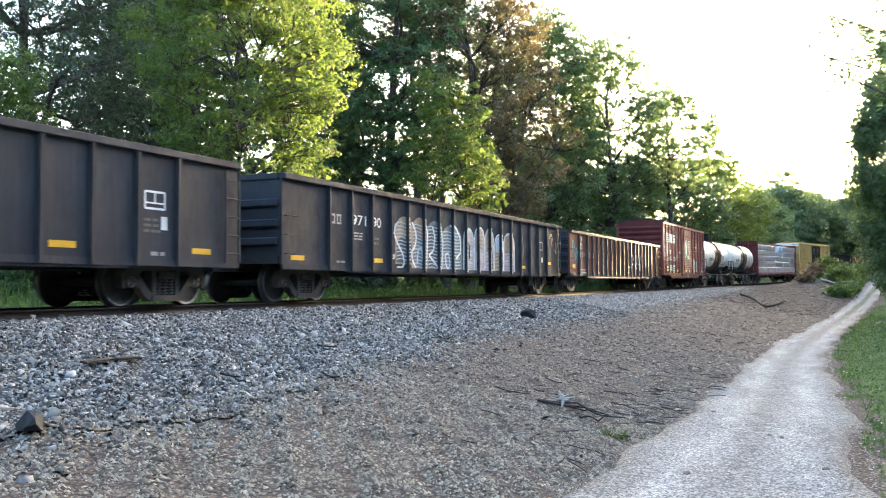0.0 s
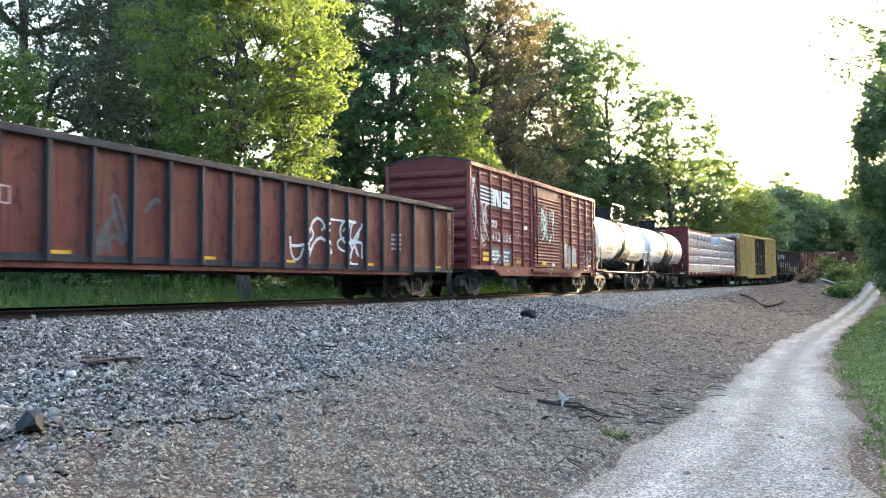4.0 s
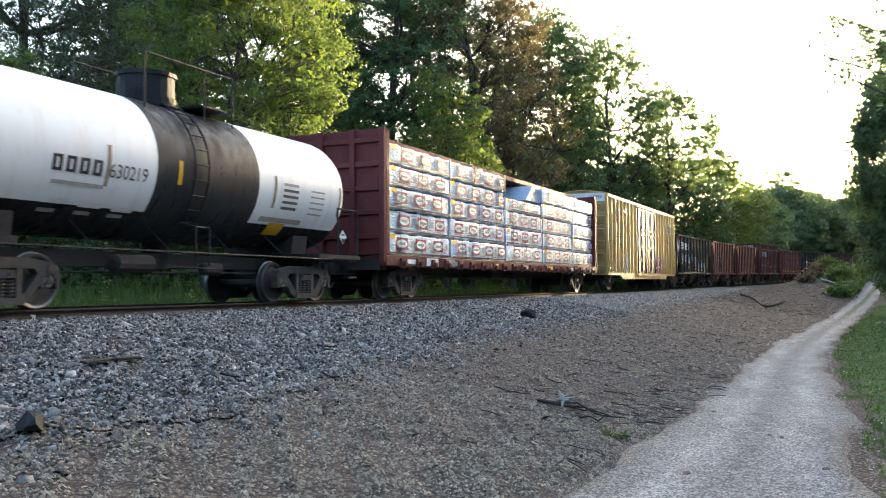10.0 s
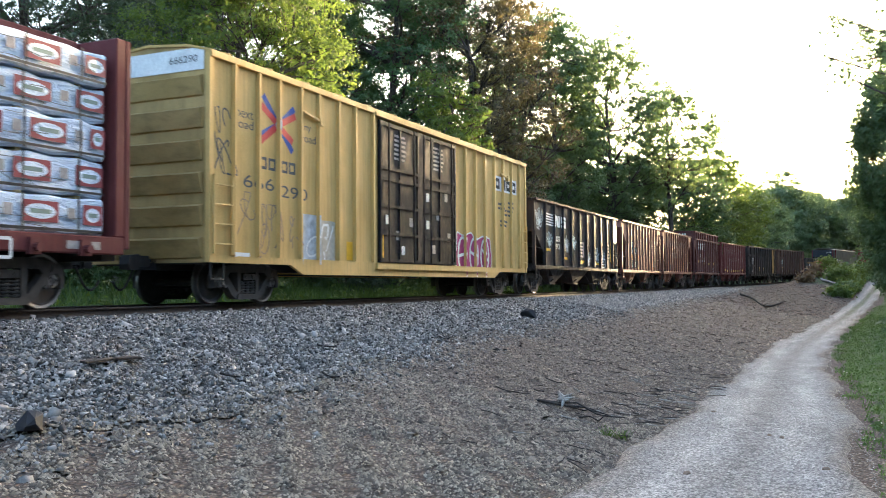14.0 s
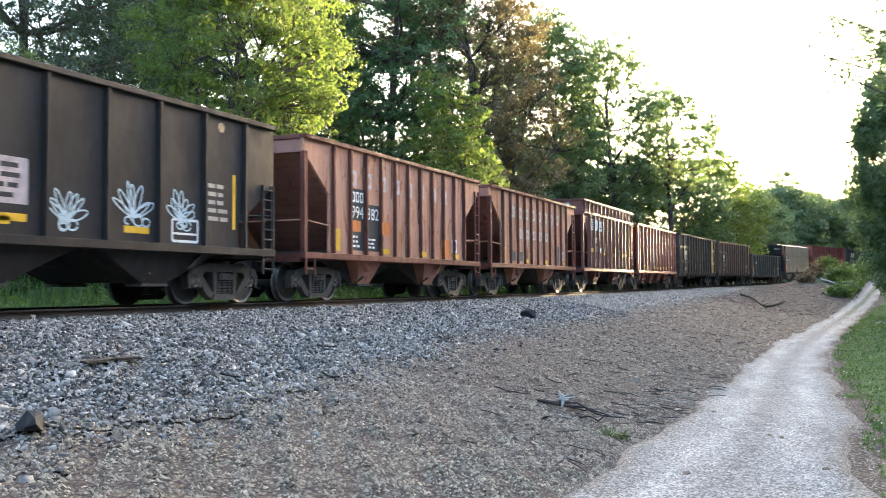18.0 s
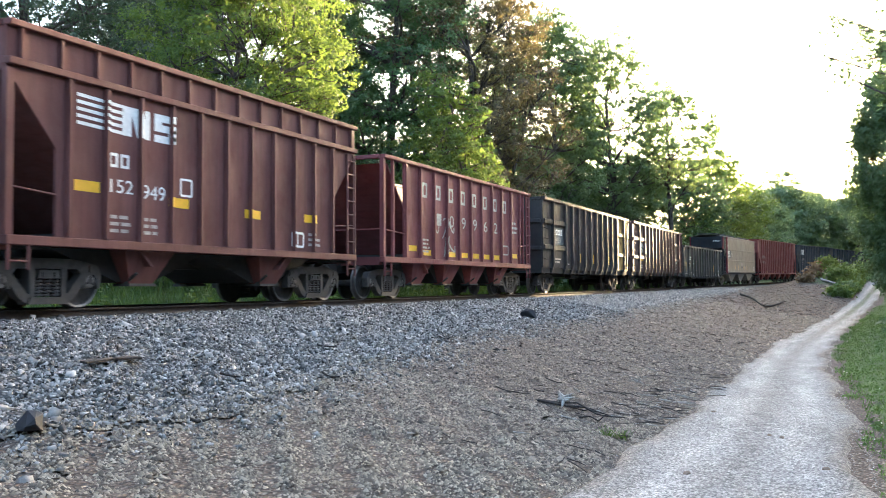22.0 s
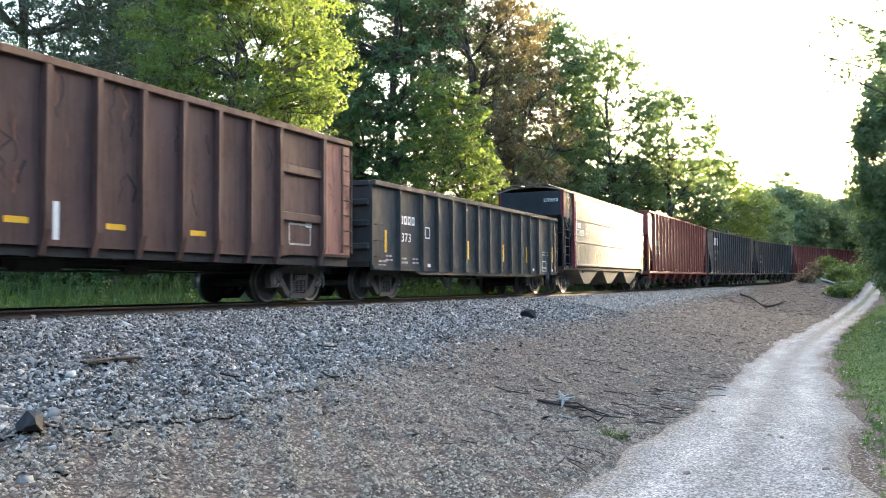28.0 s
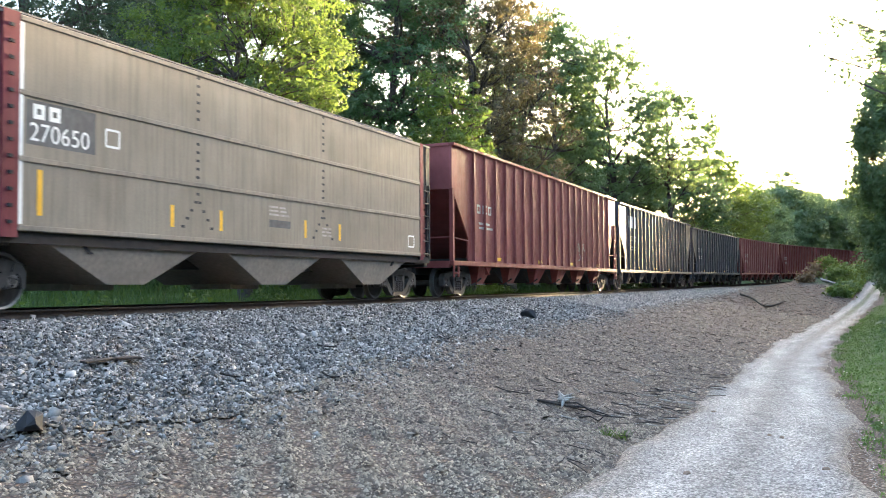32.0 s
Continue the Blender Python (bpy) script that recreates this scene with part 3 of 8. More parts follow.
# added unseen woods behind, either side of the line, dimming the car ends
for i in range(16):
    x, y = -62 + 5.0 * i, -21 - 7 * (i % 2)
    if abs(x - TRACK_X) > 6 and abs(x + 1.5) > 4:
        tree(x, y, rounded(9.5, 12 + 2 * (i % 3), 1.0, 11, 260 + i), LEAF_OAK, "tall green broadleaf tree in the woods down the line", 280, 11, 1.0, 0.35, 260 + i, twigs=False)

# shrubs and undergrowth at the wood's edge and on the mound by the road
SHRUBS = [(at_view(px, d), w, hgt, leaf) for px, d, w, hgt, leaf in [
    (-40, 30, 4, 2.8, LEAF_OAK), (60, 31, 4, 2.4, LEAF_DEEP), (160, 34, 4.5, 3.2, LEAF_OAK), (260, 35, 4, 3.0, LEAF_OAK), (350, 37, 4, 3.4, LEAF_DEEP), (440, 38, 4.5, 3.0, LEAF_OAK), (520, 41, 4.5, 3.6, LEAF_OAK),
    (600, 43, 4.5, 3.4, LEAF_SHADED), (680, 46, 4.5, 3.2, LEAF_OAK), (750, 50, 4.5, 3.8, LEAF_OAK), (820, 54, 5, 4.0, LEAF_FRESH), (890, 58, 5, 4.2, LEAF_OAK), (950, 62, 5, 4.5, LEAF_OAK), (1010, 67, 5, 4.8, LEAF_OAK),
    (1060, 72, 5, 5.0, LEAF_OAK), (1110, 80, 6, 5.2, LEAF_OAK), (1160, 88, 6, 5.4, LEAF_OAK), (1220, 100, 7, 5.6, LEAF_OAK), (1300, 140, 8, 8.0, LEAF_OAK), (1350, 160, 9, 9.0, LEAF_OAK)]]
for i, ((x, y), w, hgt, leaf) in enumerate(SHRUBS):
    tree(x, y, rounded(w, hgt, 0.2, 6, 140 + i), leaf, "leafy green shrub at the wood's edge", 300, 30, 0.0022 * math.hypot(x, y), 0.05, 140 + i, kind="shrub", twigs=False)
for i, (px, d, w, hgt, leaf, lab) in enumerate([(1426, 88, 1.0, 0.8, LEAF_RUST, "dry brown bush of bare stalks on the bank"), (1442, 92, 1.2, 1.3, LEAF_RUST, "dry brown bush of bare stalks on the bank"), (1464, 95, 2.0, 1.8, LEAF_MEADOW, "low green bush on the mound"),
                                                (1488, 90, 3.0, 1.6, LEAF_MEADOW, "low green bush on the mound"), (1513, 94, 3.0, 1.5, LEAF_MEADOW, "low green bush on the mound"), (1532, 98, 2.4, 1.0, LEAF_OAK, "low green bush on the mound"),
                                                (1486, 78, 1.8, 0.9, LEAF_MEADOW, "green bush at the foot of the mound"), (1497, 82, 2.0, 0.9, LEAF_OAK, "green bush at the foot of the mound")]):
    x, y = at_view(px, d)
    tree(x, y, rounded(w, hgt, 0.05, 14, 180 + i, 1.0, 0.75), leaf, lab, 300, 14, 0.065 if leaf is not LEAF_RUST else 0.1, 0.03, 180 + i, kind="bush", twigs=leaf is LEAF_RUST, spread=1.2, narrow=0.6 if leaf is not LEAF_RUST else 0.12)
for i, (x, y, w, hgt) in enumerate([(2.0, 33, 2.0, 0.7), (3.4, 38, 3.0, 1.3), (4.2, 44, 3.0, 1.6), (3.2, 29, 2.2, 0.9)]):
    tree(x, y, rounded(w, hgt, 0.05, 6, 200 + i), LEAF_OAK, "dense green bush on the grass verge", 520, 15, 0.07, 0.03, 200 + i, kind="bush", twigs=False)

for i, (o, y, w, hgt) in enumerate([(3.4, 13.2, 0.9, 0.55), (3.8, 16.4, 1.2, 0.7), (3.3, 19.5, 0.8, 0.5), (3.9, 23.5, 1.4, 0.8), (3.4, 27.0, 1.0, 0.6), (3.6, 31.5, 1.5, 0.8), (3.8, 37.0, 1.6, 0.9), (3.5, 43.0, 1.5, 0.8)]):
    tree(TRACK_X - o, y, rounded(w, hgt, 0.03, 6, 220 + i), LEAF_MEADOW if i % 2 else LEAF_FRESH, "leafy green weeds beside the ballast", 70, 22, 0.045, 0.015, 220 + i, kind="weed", twigs=False, spread=0.7)

# far woods all round
r_ = np.random.default_rng(3)


def wood_band(n, x0, x1, y0, y1, top):
    x, y = r_.uniform(x0, x1, n), r_.uniform(y0, y1, n)
    crown = top * (0.75 + 0.25 * wobble(x, y, 5.0))
    return np.stack([x, y, land_z(x, np.clip(y, -380, 400)) + crown * r_.uniform(0, 1, n) ** 0.8], -1)


far = np.concatenate([wood_band(2600, -80, -42, -60, 110, 9), wood_band(900, -90, -40, 110, 200, 15), wood_band(3200, -70, 60, 208, 260, 15), wood_band(800, 26, 60, -60, 200, 18), wood_band(900, -80, 40, -120, -60, 15)])
v, f = leaf_cloud(far, np.full(len(far), 1.1), 7, 0.5, 11, 0.7)
tagged(link_mesh("far_wood", v, f, LEAF_SHADED), "dark green woods in the distance", "woods", kind="stuff")

# ---- loose stone ----


def stones(n, place, size, seed, name, mat, label, flat=0.62):
    """Broken stones: six-faced lumps with every corner out of true."""
    r = np.random.default_rng(seed)
    x, y = place(r, n)
    n = len(x)
    corner = np.array([(a, b, c) for a in (-1, 1) for b in (-1, 1) for c in (-1, 1)], float)
    v = corner[None] * r.uniform(0.35, 1.15, (n, 8, 3))
    s = size * r.lognormal(0, 0.32, n)
    v *= np.stack([s * r.uniform(0.8, 1.6, n), s * r.uniform(0.55, 1.0, n), s * flat * r.uniform(0.7, 1.3, n)], -1)[:, None]
    q = r.normal(0, 1, (n, 4)) * np.array([1, 0.5, 0.5, 1])
    q /= np.linalg.norm(q, axis=1)[:, None]
    w, a, b, c = q.T
    m = np.stack([np.stack([1 - 2 * (b * b + c * c), 2 * (a * b - c * w), 2 * (a * c + b * w)], -1),
                  np.stack([2 * (a * b + c * w), 1 - 2 * (a * a + c * c), 2 * (b * c - a * w)], -1),
                  np.stack([2 * (a * c - b * w), 2 * (b * c + a * w), 1 - 2 * (a * a + b * b)], -1)], 1)
    v = np.einsum("nij,nkj->nki", m, v)
    o, zr = lateral(x, y)
    under = np.where((o < bed_edge(y)) & (o > -3), 0.13 - 0.10 * smooth((1 + (o - 1) * 5.6 / np.maximum(bed_edge(y) - 1, 0.5) - 1.9) / 2.2), 0.0)
    v += np.stack([x, y, land_z(x, y) + under + s * 0.25], -1)[:, None]
    k = np.array([(0, 1, 3, 2), (4, 6, 7, 5), (0, 4, 5, 1), (2, 3, 7, 6), (1, 5, 7, 3)])
    f = (np.arange(n) * 8)[:, None, None] + k[None]
    return tagged(link_mesh(name, v.reshape(-1, 3), f.reshape(-1, 4), mat), label, "stones", kind="stuff")


def chips(n, place, size, seed, name, mat, label, long=1.6):
    """Flat splinters of stone and litter: four-sided, with a ridge out of true."""
    r = np.random.default_rng(seed)
    x, y = place(r, n)
    n = len(x)
    s = size * r.lognormal(0, 0.35, n)
    a = r.uniform(0, 2 * math.pi, n)
    u = np.stack([np.cos(a), np.sin(a)], -1)
    w = np.stack([-u[:, 1], u[:, 0]], -1)
    base = [(-1, -1), (1, -1), (1, 1), (-1, 1)]
    z = land_z(x, y)
    v = np.empty((n, 5, 3))
    for k, (p, q) in enumerate(base):
        d = u * (p * s * long * r.uniform(0.5, 1.1, n))[:, None] + w * (q * s * r.uniform(0.35, 1.0, n))[:, None]
        v[:, k, 0], v[:, k, 1] = x + d[:, 0], y + d[:, 1]
        v[:, k, 2] = z + s * r.uniform(-0.2, 0.75, n)
    d = u * (s * r.uniform(-0.8, 0.8, n))[:, None] + w * (s * r.uniform(-0.5, 0.5, n))[:, None]
    v[:, 4] = np.stack([x + d[:, 0], y + d[:, 1], z + s * r.uniform(0.8, 1.7, n)], -1)
    f = (np.arange(n) * 5)[:, None, None] + np.array([(0, 1, 4), (1, 2, 4), (2, 3, 4), (3, 0, 4)])[None]
    return tagged(link_mesh(name, v.reshape(-1, 3), f.reshape(-1, 3), mat), label, "stones", kind="stuff")


def pebbles(n, place, size, seed, name, mat, label, long=1.25, tall=1.0):
    """Worn gravel: low five-sided domes, a little longer than wide, rounded by their shading."""
    r = np.random.default_rng(seed)
    x, y = place(r, n)
    n = len(x)
    s = size * r.lognormal(0, 0.30, n)
    turn = r.uniform(0, 2 * math.pi, n)
    c, w = np.cos(turn), np.sin(turn)
    o, _ = lateral(x, y)
    e = bed_edge(y)
    under = np.where((o < e) & (o > -3), 0.13 - 0.10 * smooth((1 + (o - 1) * 5.6 / np.maximum(e - 1, 0.5) - 1.9) / 2.2), 0.0)
    z = land_z(x, y) + under
    v = np.empty((n, 6, 3))
    for k in range(5):
        a = 2 * math.pi * k / 5
        p, q = math.cos(a) * s * long * r.uniform(0.75, 1.2, n), math.sin(a) * s * r.uniform(0.7, 1.15, n)
        v[:, k] = np.stack([x + p * c - q * w, y + p * w + q * c, z - s * r.uniform(0.0, 0.3, n)], -1)
    v[:, 5] = np.stack([x + s * r.uniform(-0.4, 0.4, n), y + s * r.uniform(-0.4, 0.4, n), z + tall * s * r.uniform(0.45, 0.8, n)], -1)
    f = (np.arange(n) * 6)[:, None, None] + np.array([(k, (k + 1) % 5, 5) for k in range(5)])[None]
    return tagged(link_mesh(name, v.reshape(-1, 3), f.reshape(-1, 3), mat, None, True), label, "stones", kind="stuff")


def on_bed(y0, y1, spill=0.5):
    def place(r, n):
        y = r.uniform(y0, y1, n)
        o = r.uniform(0.86, 1.0, n)
        o = 0.86 + (bed_edge(y) + spill * r.normal(0, 1, n) - 0.86) * r.uniform(0, 1, n)
        c = np.interp(y, LINE_Y, LINE_X)
        return c + o, y
    return place


def on_bank(y0, y1):
    def place(r, n):
        y = r.uniform(y0, y1, n)
        rx, rw, _ = road_at(y)
        e = bed_edge(y)
        c = np.interp(y, LINE_Y, LINE_X)
        u = r.uniform(0, 1, n) ** 1.15
        o = (e - 0.4) + ((rx - rw) - c + 0.15 - e + 0.4) * u
        return c + o, y
    return place


def on_road(y0, y1):
    def place(r, n):
        y = r.uniform(y0, y1, n)
        rx, rw, _ = road_at(y)
        return rx + rw * r.uniform(-1.05, 1.05, n), y
    return place


stones(54000, on_bed(3.0, 16.0), 0.0195, 21, "ballast_stone", M_STONE, "grey crushed stone on the shoulder")
stones(26000, on_bed(16.0, 34.0), 0.024, 22, "ballast_stone", M_STONE, "grey crushed stone on the shoulder")
pebbles(20000, on_bed(16.0, 34.0), 0.024, 17, "ballast_stone", M_STONE, "grey crushed stone on the shoulder", 1.2, 1.0)
pebbles(30000, on_bed(34.0, 84.0), 0.036, 23, "ballast_stone", M_STONE, "grey crushed stone on the shoulder", 1.2, 1.3)
pebbles(5000, on_bank(-7.0, 3.0), 0.02, 29, "bank_stone", M_GRAVEL, "grey-brown gravel on the bank")
stones(4000, on_bed(-7.0, 3.0), 0.026, 20, "ballast_stone", M_STONE, "grey crushed stone on the shoulder")
pebbles(62000, on_bank(3.0, 13.0), 0.0175, 24, "bank_stone", M_GRAVEL, "grey-brown gravel on the bank", 1.3, 1.1)
chips(22000, on_bank(9.0, 20.0), 0.0125, 25, "bank_stone", M_CHIP, "grey-brown stones and litter on the bank", 2.0)
pebbles(30000, on_bank(10.0, 26.0), 0.016, 18, "bank_stone", M_CHIP, "brown-grey gravel on the bank", 1.3, 1.0)
chips(34000, on_bank(20.0, 76.0), 0.019, 26, "bank_stone", M_CHIP, "grey-brown stones and litter on the bank", 1.8)
chips(12000, on_bank(60.0, 104.0), 0.035, 28, "bank_stone", M_LITTER, "grey-brown stones and litter on the bank", 1.6)
pebbles(24000, on_road(6.0, 30.0), 0.0075, 27, "road_stone", M_ROADSTONE, "small pale stones on the gravel road", 1.2, 0.8)

# ---- grass ----
LEAF_BLOOM = leaf_mat("white_petals", (0.55, 0.56, 0.50), (0.75, 0.76, 0.70), 0.3)


def grass(n, place, low, high, width, seed, label, lean=0.35, mat=None):
    r = np.random.default_rng(seed)
    x, y = place(r, n)
    h = r.uniform(low, high, len(x))
    a = r.uniform(0, 2 * math.pi, len(x))
    p = np.stack([x, y, land_z(x, y) - 0.02], -1)
    side = np.stack([np.cos(a), np.sin(a), 0 * a], -1) * (width * r.uniform(0.6, 1.3, len(x)))[:, None]
    tip = p + np.stack([r.normal(0, lean, len(x)) * h, r.normal(0, lean, len(x)) * h, h], -1)
    v = np.stack([p - side, p + side, tip + side * 0.25, tip - side * 0.25], 1).reshape(-1, 3)
    return tagged(link_mesh("grass", v, np.arange(len(v)).reshape(-1, 4), mat or GRASS), label, "grass", kind="stuff")


def mound(r, n):
    px, d = r.uniform(1452, 1556, n), 77 + 24 * r.uniform(0, 1, n)
    ok = px > 1500 - 2.6 * np.abs(d - 80)
    a = YAW - np.arctan((px - 784) / 1598)
    x, y = -np.sin(a) * d, np.cos(a) * d
    rx, rw, _ = road_at(y)
    ok &= x < rx - rw - 0.1
    return x[ok], y[ok]


def far_side(r, n):
    y = r.uniform(4, 80, n)
    o = -3.0 - 9.5 * r.uniform(0, 1, n) ** 1.3
    return np.interp(y, LINE_Y, LINE_X) + o, y


def verge(r, n):
    y = -9 + 79 * r.uniform(0, 1, n) ** 1.4
    rx, rw, _ = road_at(y)
    edge_ = 0.02 + 0.16 * (wobble(y, y, 0.9, 2.0) + 0.6) + 0.18 * (wobble(y, y, 3.1, 1.0) + 0.5)
    return rx + rw + edge_ + 5.5 * r.uniform(0, 1, n) ** 1.3, y


grass(30000, far_side, 0.25, 0.85, 0.016, 31, "tall green grass and weeds beside the line")
grass(9000, mound, 0.3, 0.9, 0.03, 30, "yellow-green weeds over the mound by the road", 0.35, LEAF_MEADOW)
grass(30000, verge, 0.04, 0.15, 0.008, 32, "short green grass on the verge", 0.5, VERGE)
vx, vy = verge(np.random.default_rng(33), 16000)
v, f = leaf_cloud(np.stack([vx, vy, land_z(vx, vy) + 0.06], -1), np.full(len(vx), 0.05), 4, 0.022, 34, 0.5, 0.9)
tagged(link_mesh("clover", v, f, VERGE), "low clover leaves along the road's edge", "clover", kind="stuff")

vx, vy = verge(np.random.default_rng(35), 900)
v, f = leaf_cloud(np.stack([vx, vy, land_z(vx, vy) + 0.13], -1), np.full(len(vx), 0.02), 1, 0.012, 36, 0.5, 0.9)
tagged(link_mesh("clover_flowers", v, f, LEAF_BLOOM), "small white clover flowers on the verge", "flowers", kind="stuff")

# ---- odds and ends on the bank ----
M_DARKWOOD = bark_mat("dark_damp_wood", (0.018, 0.014, 0.012), (0.06, 0.048, 0.040))
M_PALEWOOD = bark_mat("bleached_wood", (0.20, 0.17, 0.14), (0.46, 0.42, 0.37))
M_COAL = plain("dark_oily_stone", (0.022, 0.021, 0.024), 0.8, 0, 0.3, 9)


def lump(name, x, y, sx, sy, sz, mat, label, seed):
    r = random.Random(seed)
    bm = bmesh.new()
    for i in range(22):
        d = Vector((r.gauss(0, 1), r.gauss(0, 1), r.gauss(0, 1))).normalized()
        bm.verts.new((d.x * sx, d.y * sy, max(-0.6, d.z) * sz))
    bmesh.ops.delete(bm, geom=bmesh.ops.convex_hull(bm, input=bm.verts)["geom_interior"], context="VERTS")
    me = bpy.data.meshes.new(name)
    bm.to_mesh(me)
    bm.free()
    me.materials.append(mat)
    ob = new(name, me)
    ob.location, ob.rotation_euler = (x, y, float(land_z(x, y)) + 0.03 + 0.35 * sz), (0.1, 0.15, r.uniform(0, 3))
    return tagged(ob, label, name.replace("_", " "))


def stick(name, a, b, rad, mat, label, seed, group="", sag=0.05, jitter=0.02):
    pts = bent((a[0], a[1], float(land_z(*a)) + 0.07 + rad), (b[0], b[1], float(land_z(*b)) + 0.07 + rad), seed, sag, 6, jitter)
    v, f = tube(pts, np.linspace(rad, rad * 0.6, 6), 6)
    return tagged(link_mesh(name, v, f, mat, None, True), label, "stick", group)


lump("dark_block", -6.71, 5.87, 0.19, 0.13, 0.12, M_COAL, "dark angular lump lying on the ballast", 3)
lump("dark_rock", -8.57, 24.84, 0.28, 0.22, 0.2, M_COAL, "dark rock lying on the ballast shoulder", 5)
bm = bmesh.new()
for k_ in range(5):
    y_ = -0.48 + 0.24 * k_
    w_ = 0.055 + 0.012 * math.sin(k_ * 2.3)
    for q_ in ((-w_, -0.012), (w_, -0.012), (w_, 0.016), (-w_, 0.016)):
        bm.verts.new((q_[0], y_, q_[1] + 0.01 * math.sin(k_)))
bm.verts.ensure_lookup_table()
for k_ in range(4):
    for q_ in range(4):
        bm.faces.new([bm.verts[i_] for i_ in (4 * k_ + q_, 4 * k_ + (q_ + 1) % 4, 4 * k_ + 4 + (q_ + 1) % 4, 4 * k_ + 4 + q_)])
bm.faces.new([bm.verts[i_] for i_ in (0, 1, 2, 3)])
bm.faces.new([bm.verts[i_] for i_ in (19, 18, 17, 16)])
me = bpy.data.meshes.new("plank")
bm.to_mesh(me)
bm.free()
me.materials.append(M_DARKWOOD)
pl = new("plank", me)
pl.location, pl.rotation_euler = (-8.31, 8.47, float(land_z(-8.31, 8.47)) + 0.10), (0.0, 0.12, 0.05)
tagged(pl, "dark weathered board lying on the ballast", "board")
for i, (px_, py_, L_, ang_) in enumerate([(-7.34, 9.32, 0.22, 0.4), (-6.79, 10.87, 0.32, -0.2), (-6.2, 7.4, 0.2, 1.0), (-7.9, 12.5, 0.3, 0.8), (-5.6, 9.0, 0.35, 2.0)]):
    stick("stick", (px_, py_), (px_ + L_ * math.cos(ang_), py_ + L_ * math.sin(ang_)), 0.018, M_DARKWOOD, "short dark stick lying on the stones", 300 + i, "sticks on the bank")
stick("fallen_pole", (-7.4, 68.5), (-5.25, 60.4), 0.09, M_DARKWOOD, "dark fallen pole lying on the bank", 320, "", 0.008, 0.002)
stick("fallen_pole", (-5.15, 60.6), (-4.5, 68.0), 0.08, M_DARKWOOD, "dark fallen pole lying on the bank", 321, "", 0.008, 0.002)
stick("pale_log", (-2.6, 88.5), (-1.4, 86.0), 0.13, M_PALEWOOD, "pale bare log on the mound", 322)
br = new("broken_branch", None)
br.location = (-3.95, 12.94, float(land_z(-3.95, 12.94)))
for i, (dx, dy, dz) in enumerate([(0.26, 0.16, 0.30), (0.10, 0.05, 0.26), (-0.12, 0.10, 0.34), (0.20, -0.10, 0.16), (0.02, -0.16, -0.02), (0.30, 0.05, 0.20), (-0.16, 0.30, 0.30)]):
    v, f = tube(bent((0.02 * i - 0.06, 0, 0.13), (0.62 * dx, 0.62 * dy, 0.05 + 0.6 * dz), 330 + i, 0.08, 5), [0.03, 0.028, 0.022, 0.014, 0.006], 5)
    link_mesh("splinter", v, f, M_PALEWOOD, br)
for i in range(4):
    v, f = tube(bent((-0.85 + 0.14 * i, 0.75 - 0.18 * i, 0.06 + 0.03 * (i % 2)), (0.75 + 0.12 * i, -0.55 - 0.12 * i, 0.05), 340 + i, 0.05, 7), np.linspace(0.024, 0.006, 7), 5)
    link_mesh("dark_limb", v, f, M_DARKWOOD, br, True)
tagged(br, "splintered pale branch with dark limbs on the bank", "branch")
sr = random.Random(9)
for i in range(220):
    heap = i % 3 > 0
    y = sr.gauss(15.5, 2.4) if heap else 9.0 + 26 * sr.random() ** 1.3
    rx_1, rw_1, _ = road_at(np.array(y))
    e_ = float(bed_edge(np.array(y))) + TRACK_X
    x = e_ + (float(rx_1) - float(rw_1) - e_) * (1.0 - 0.5 * abs(sr.gauss(0, 0.45)) if heap else 0.3 + 0.65 * sr.random() ** 0.7)
    L_, a_ = sr.uniform(0.10, 0.42), sr.gauss(-0.5, 0.7)
    stick("twig", (x, y), (x + L_ * math.cos(a_), y + L_ * math.sin(a_)), sr.uniform(0.004, 0.011), (M_DARKWOOD, M_PALEWOOD, BARK)[i % 3], "thin dry twig lying on the dirt bank", 400 + i, "twigs on the bank", 0.02, 0.012)
for i, (x, y) in enumerate([(-1.02, 12.36), (-0.86, 12.26), (-1.6, 9.6), (-0.3, 10.4), (-2.0, 14.5)]):
    lump("pebble", x, y, 0.05, 0.04, 0.04, M_CHIP, "small dark stone lying on the road", 20 + i)
for i, (x, y) in enumerate([(-2.79, 11.75), (-2.95, 11.6)]):
    r2 = np.random.default_rng(500 + i)
    n_ = 40
    p = np.stack([r2.normal(x, 0.04, n_), r2.normal(y, 0.04, n_), np.full(n_, float(land_z(x, y)))], -1)
    t_ = p + np.stack([r2.normal(0, 0.08, n_), r2.normal(0, 0.08, n_), r2.uniform(0.06, 0.16, n_)], -1)
    s_ = np.stack([r2.normal(0, 0.006, n_), r2.normal(0, 0.006, n_), np.zeros(n_)], -1)
    v = np.stack([p - s_, p + s_, t_ + s_ * 0.3, t_ - s_ * 0.3], 1).reshape(-1, 3)
    tagged(link_mesh("weed", v, np.arange(4 * n_).reshape(-1, 4), GRASS), "small green weed tuft on the dirt", "weed")

# ---- rolling stock: materials ----
M_STEEL = plain("grimy_cast_steel", (0.062, 0.055, 0.050), 0.85, 0.0, 0.3, 10)
M_UNDER = plain("dark_underframe_steel", (0.030, 0.026, 0.024), 0.9, 0.0, 0.3, 7)
M_WHEEL = plain("dirty_wheel_steel", (0.060, 0.052, 0.048), 0.75, 0.1, 0.3, 9)
M_TREAD = plain("worn_wheel_rim", (0.16, 0.15, 0.14), 0.35, 0.7, 0.15, 8)
M_CAP = plain("worn_bearing_cap", (0.17, 0.155, 0.14), 0.6, 0.2, 0.3, 10)
M_WHITE = plain("chalky_white_lettering", (0.80, 0.80, 0.78), 0.8, 0, 0.12, 20)
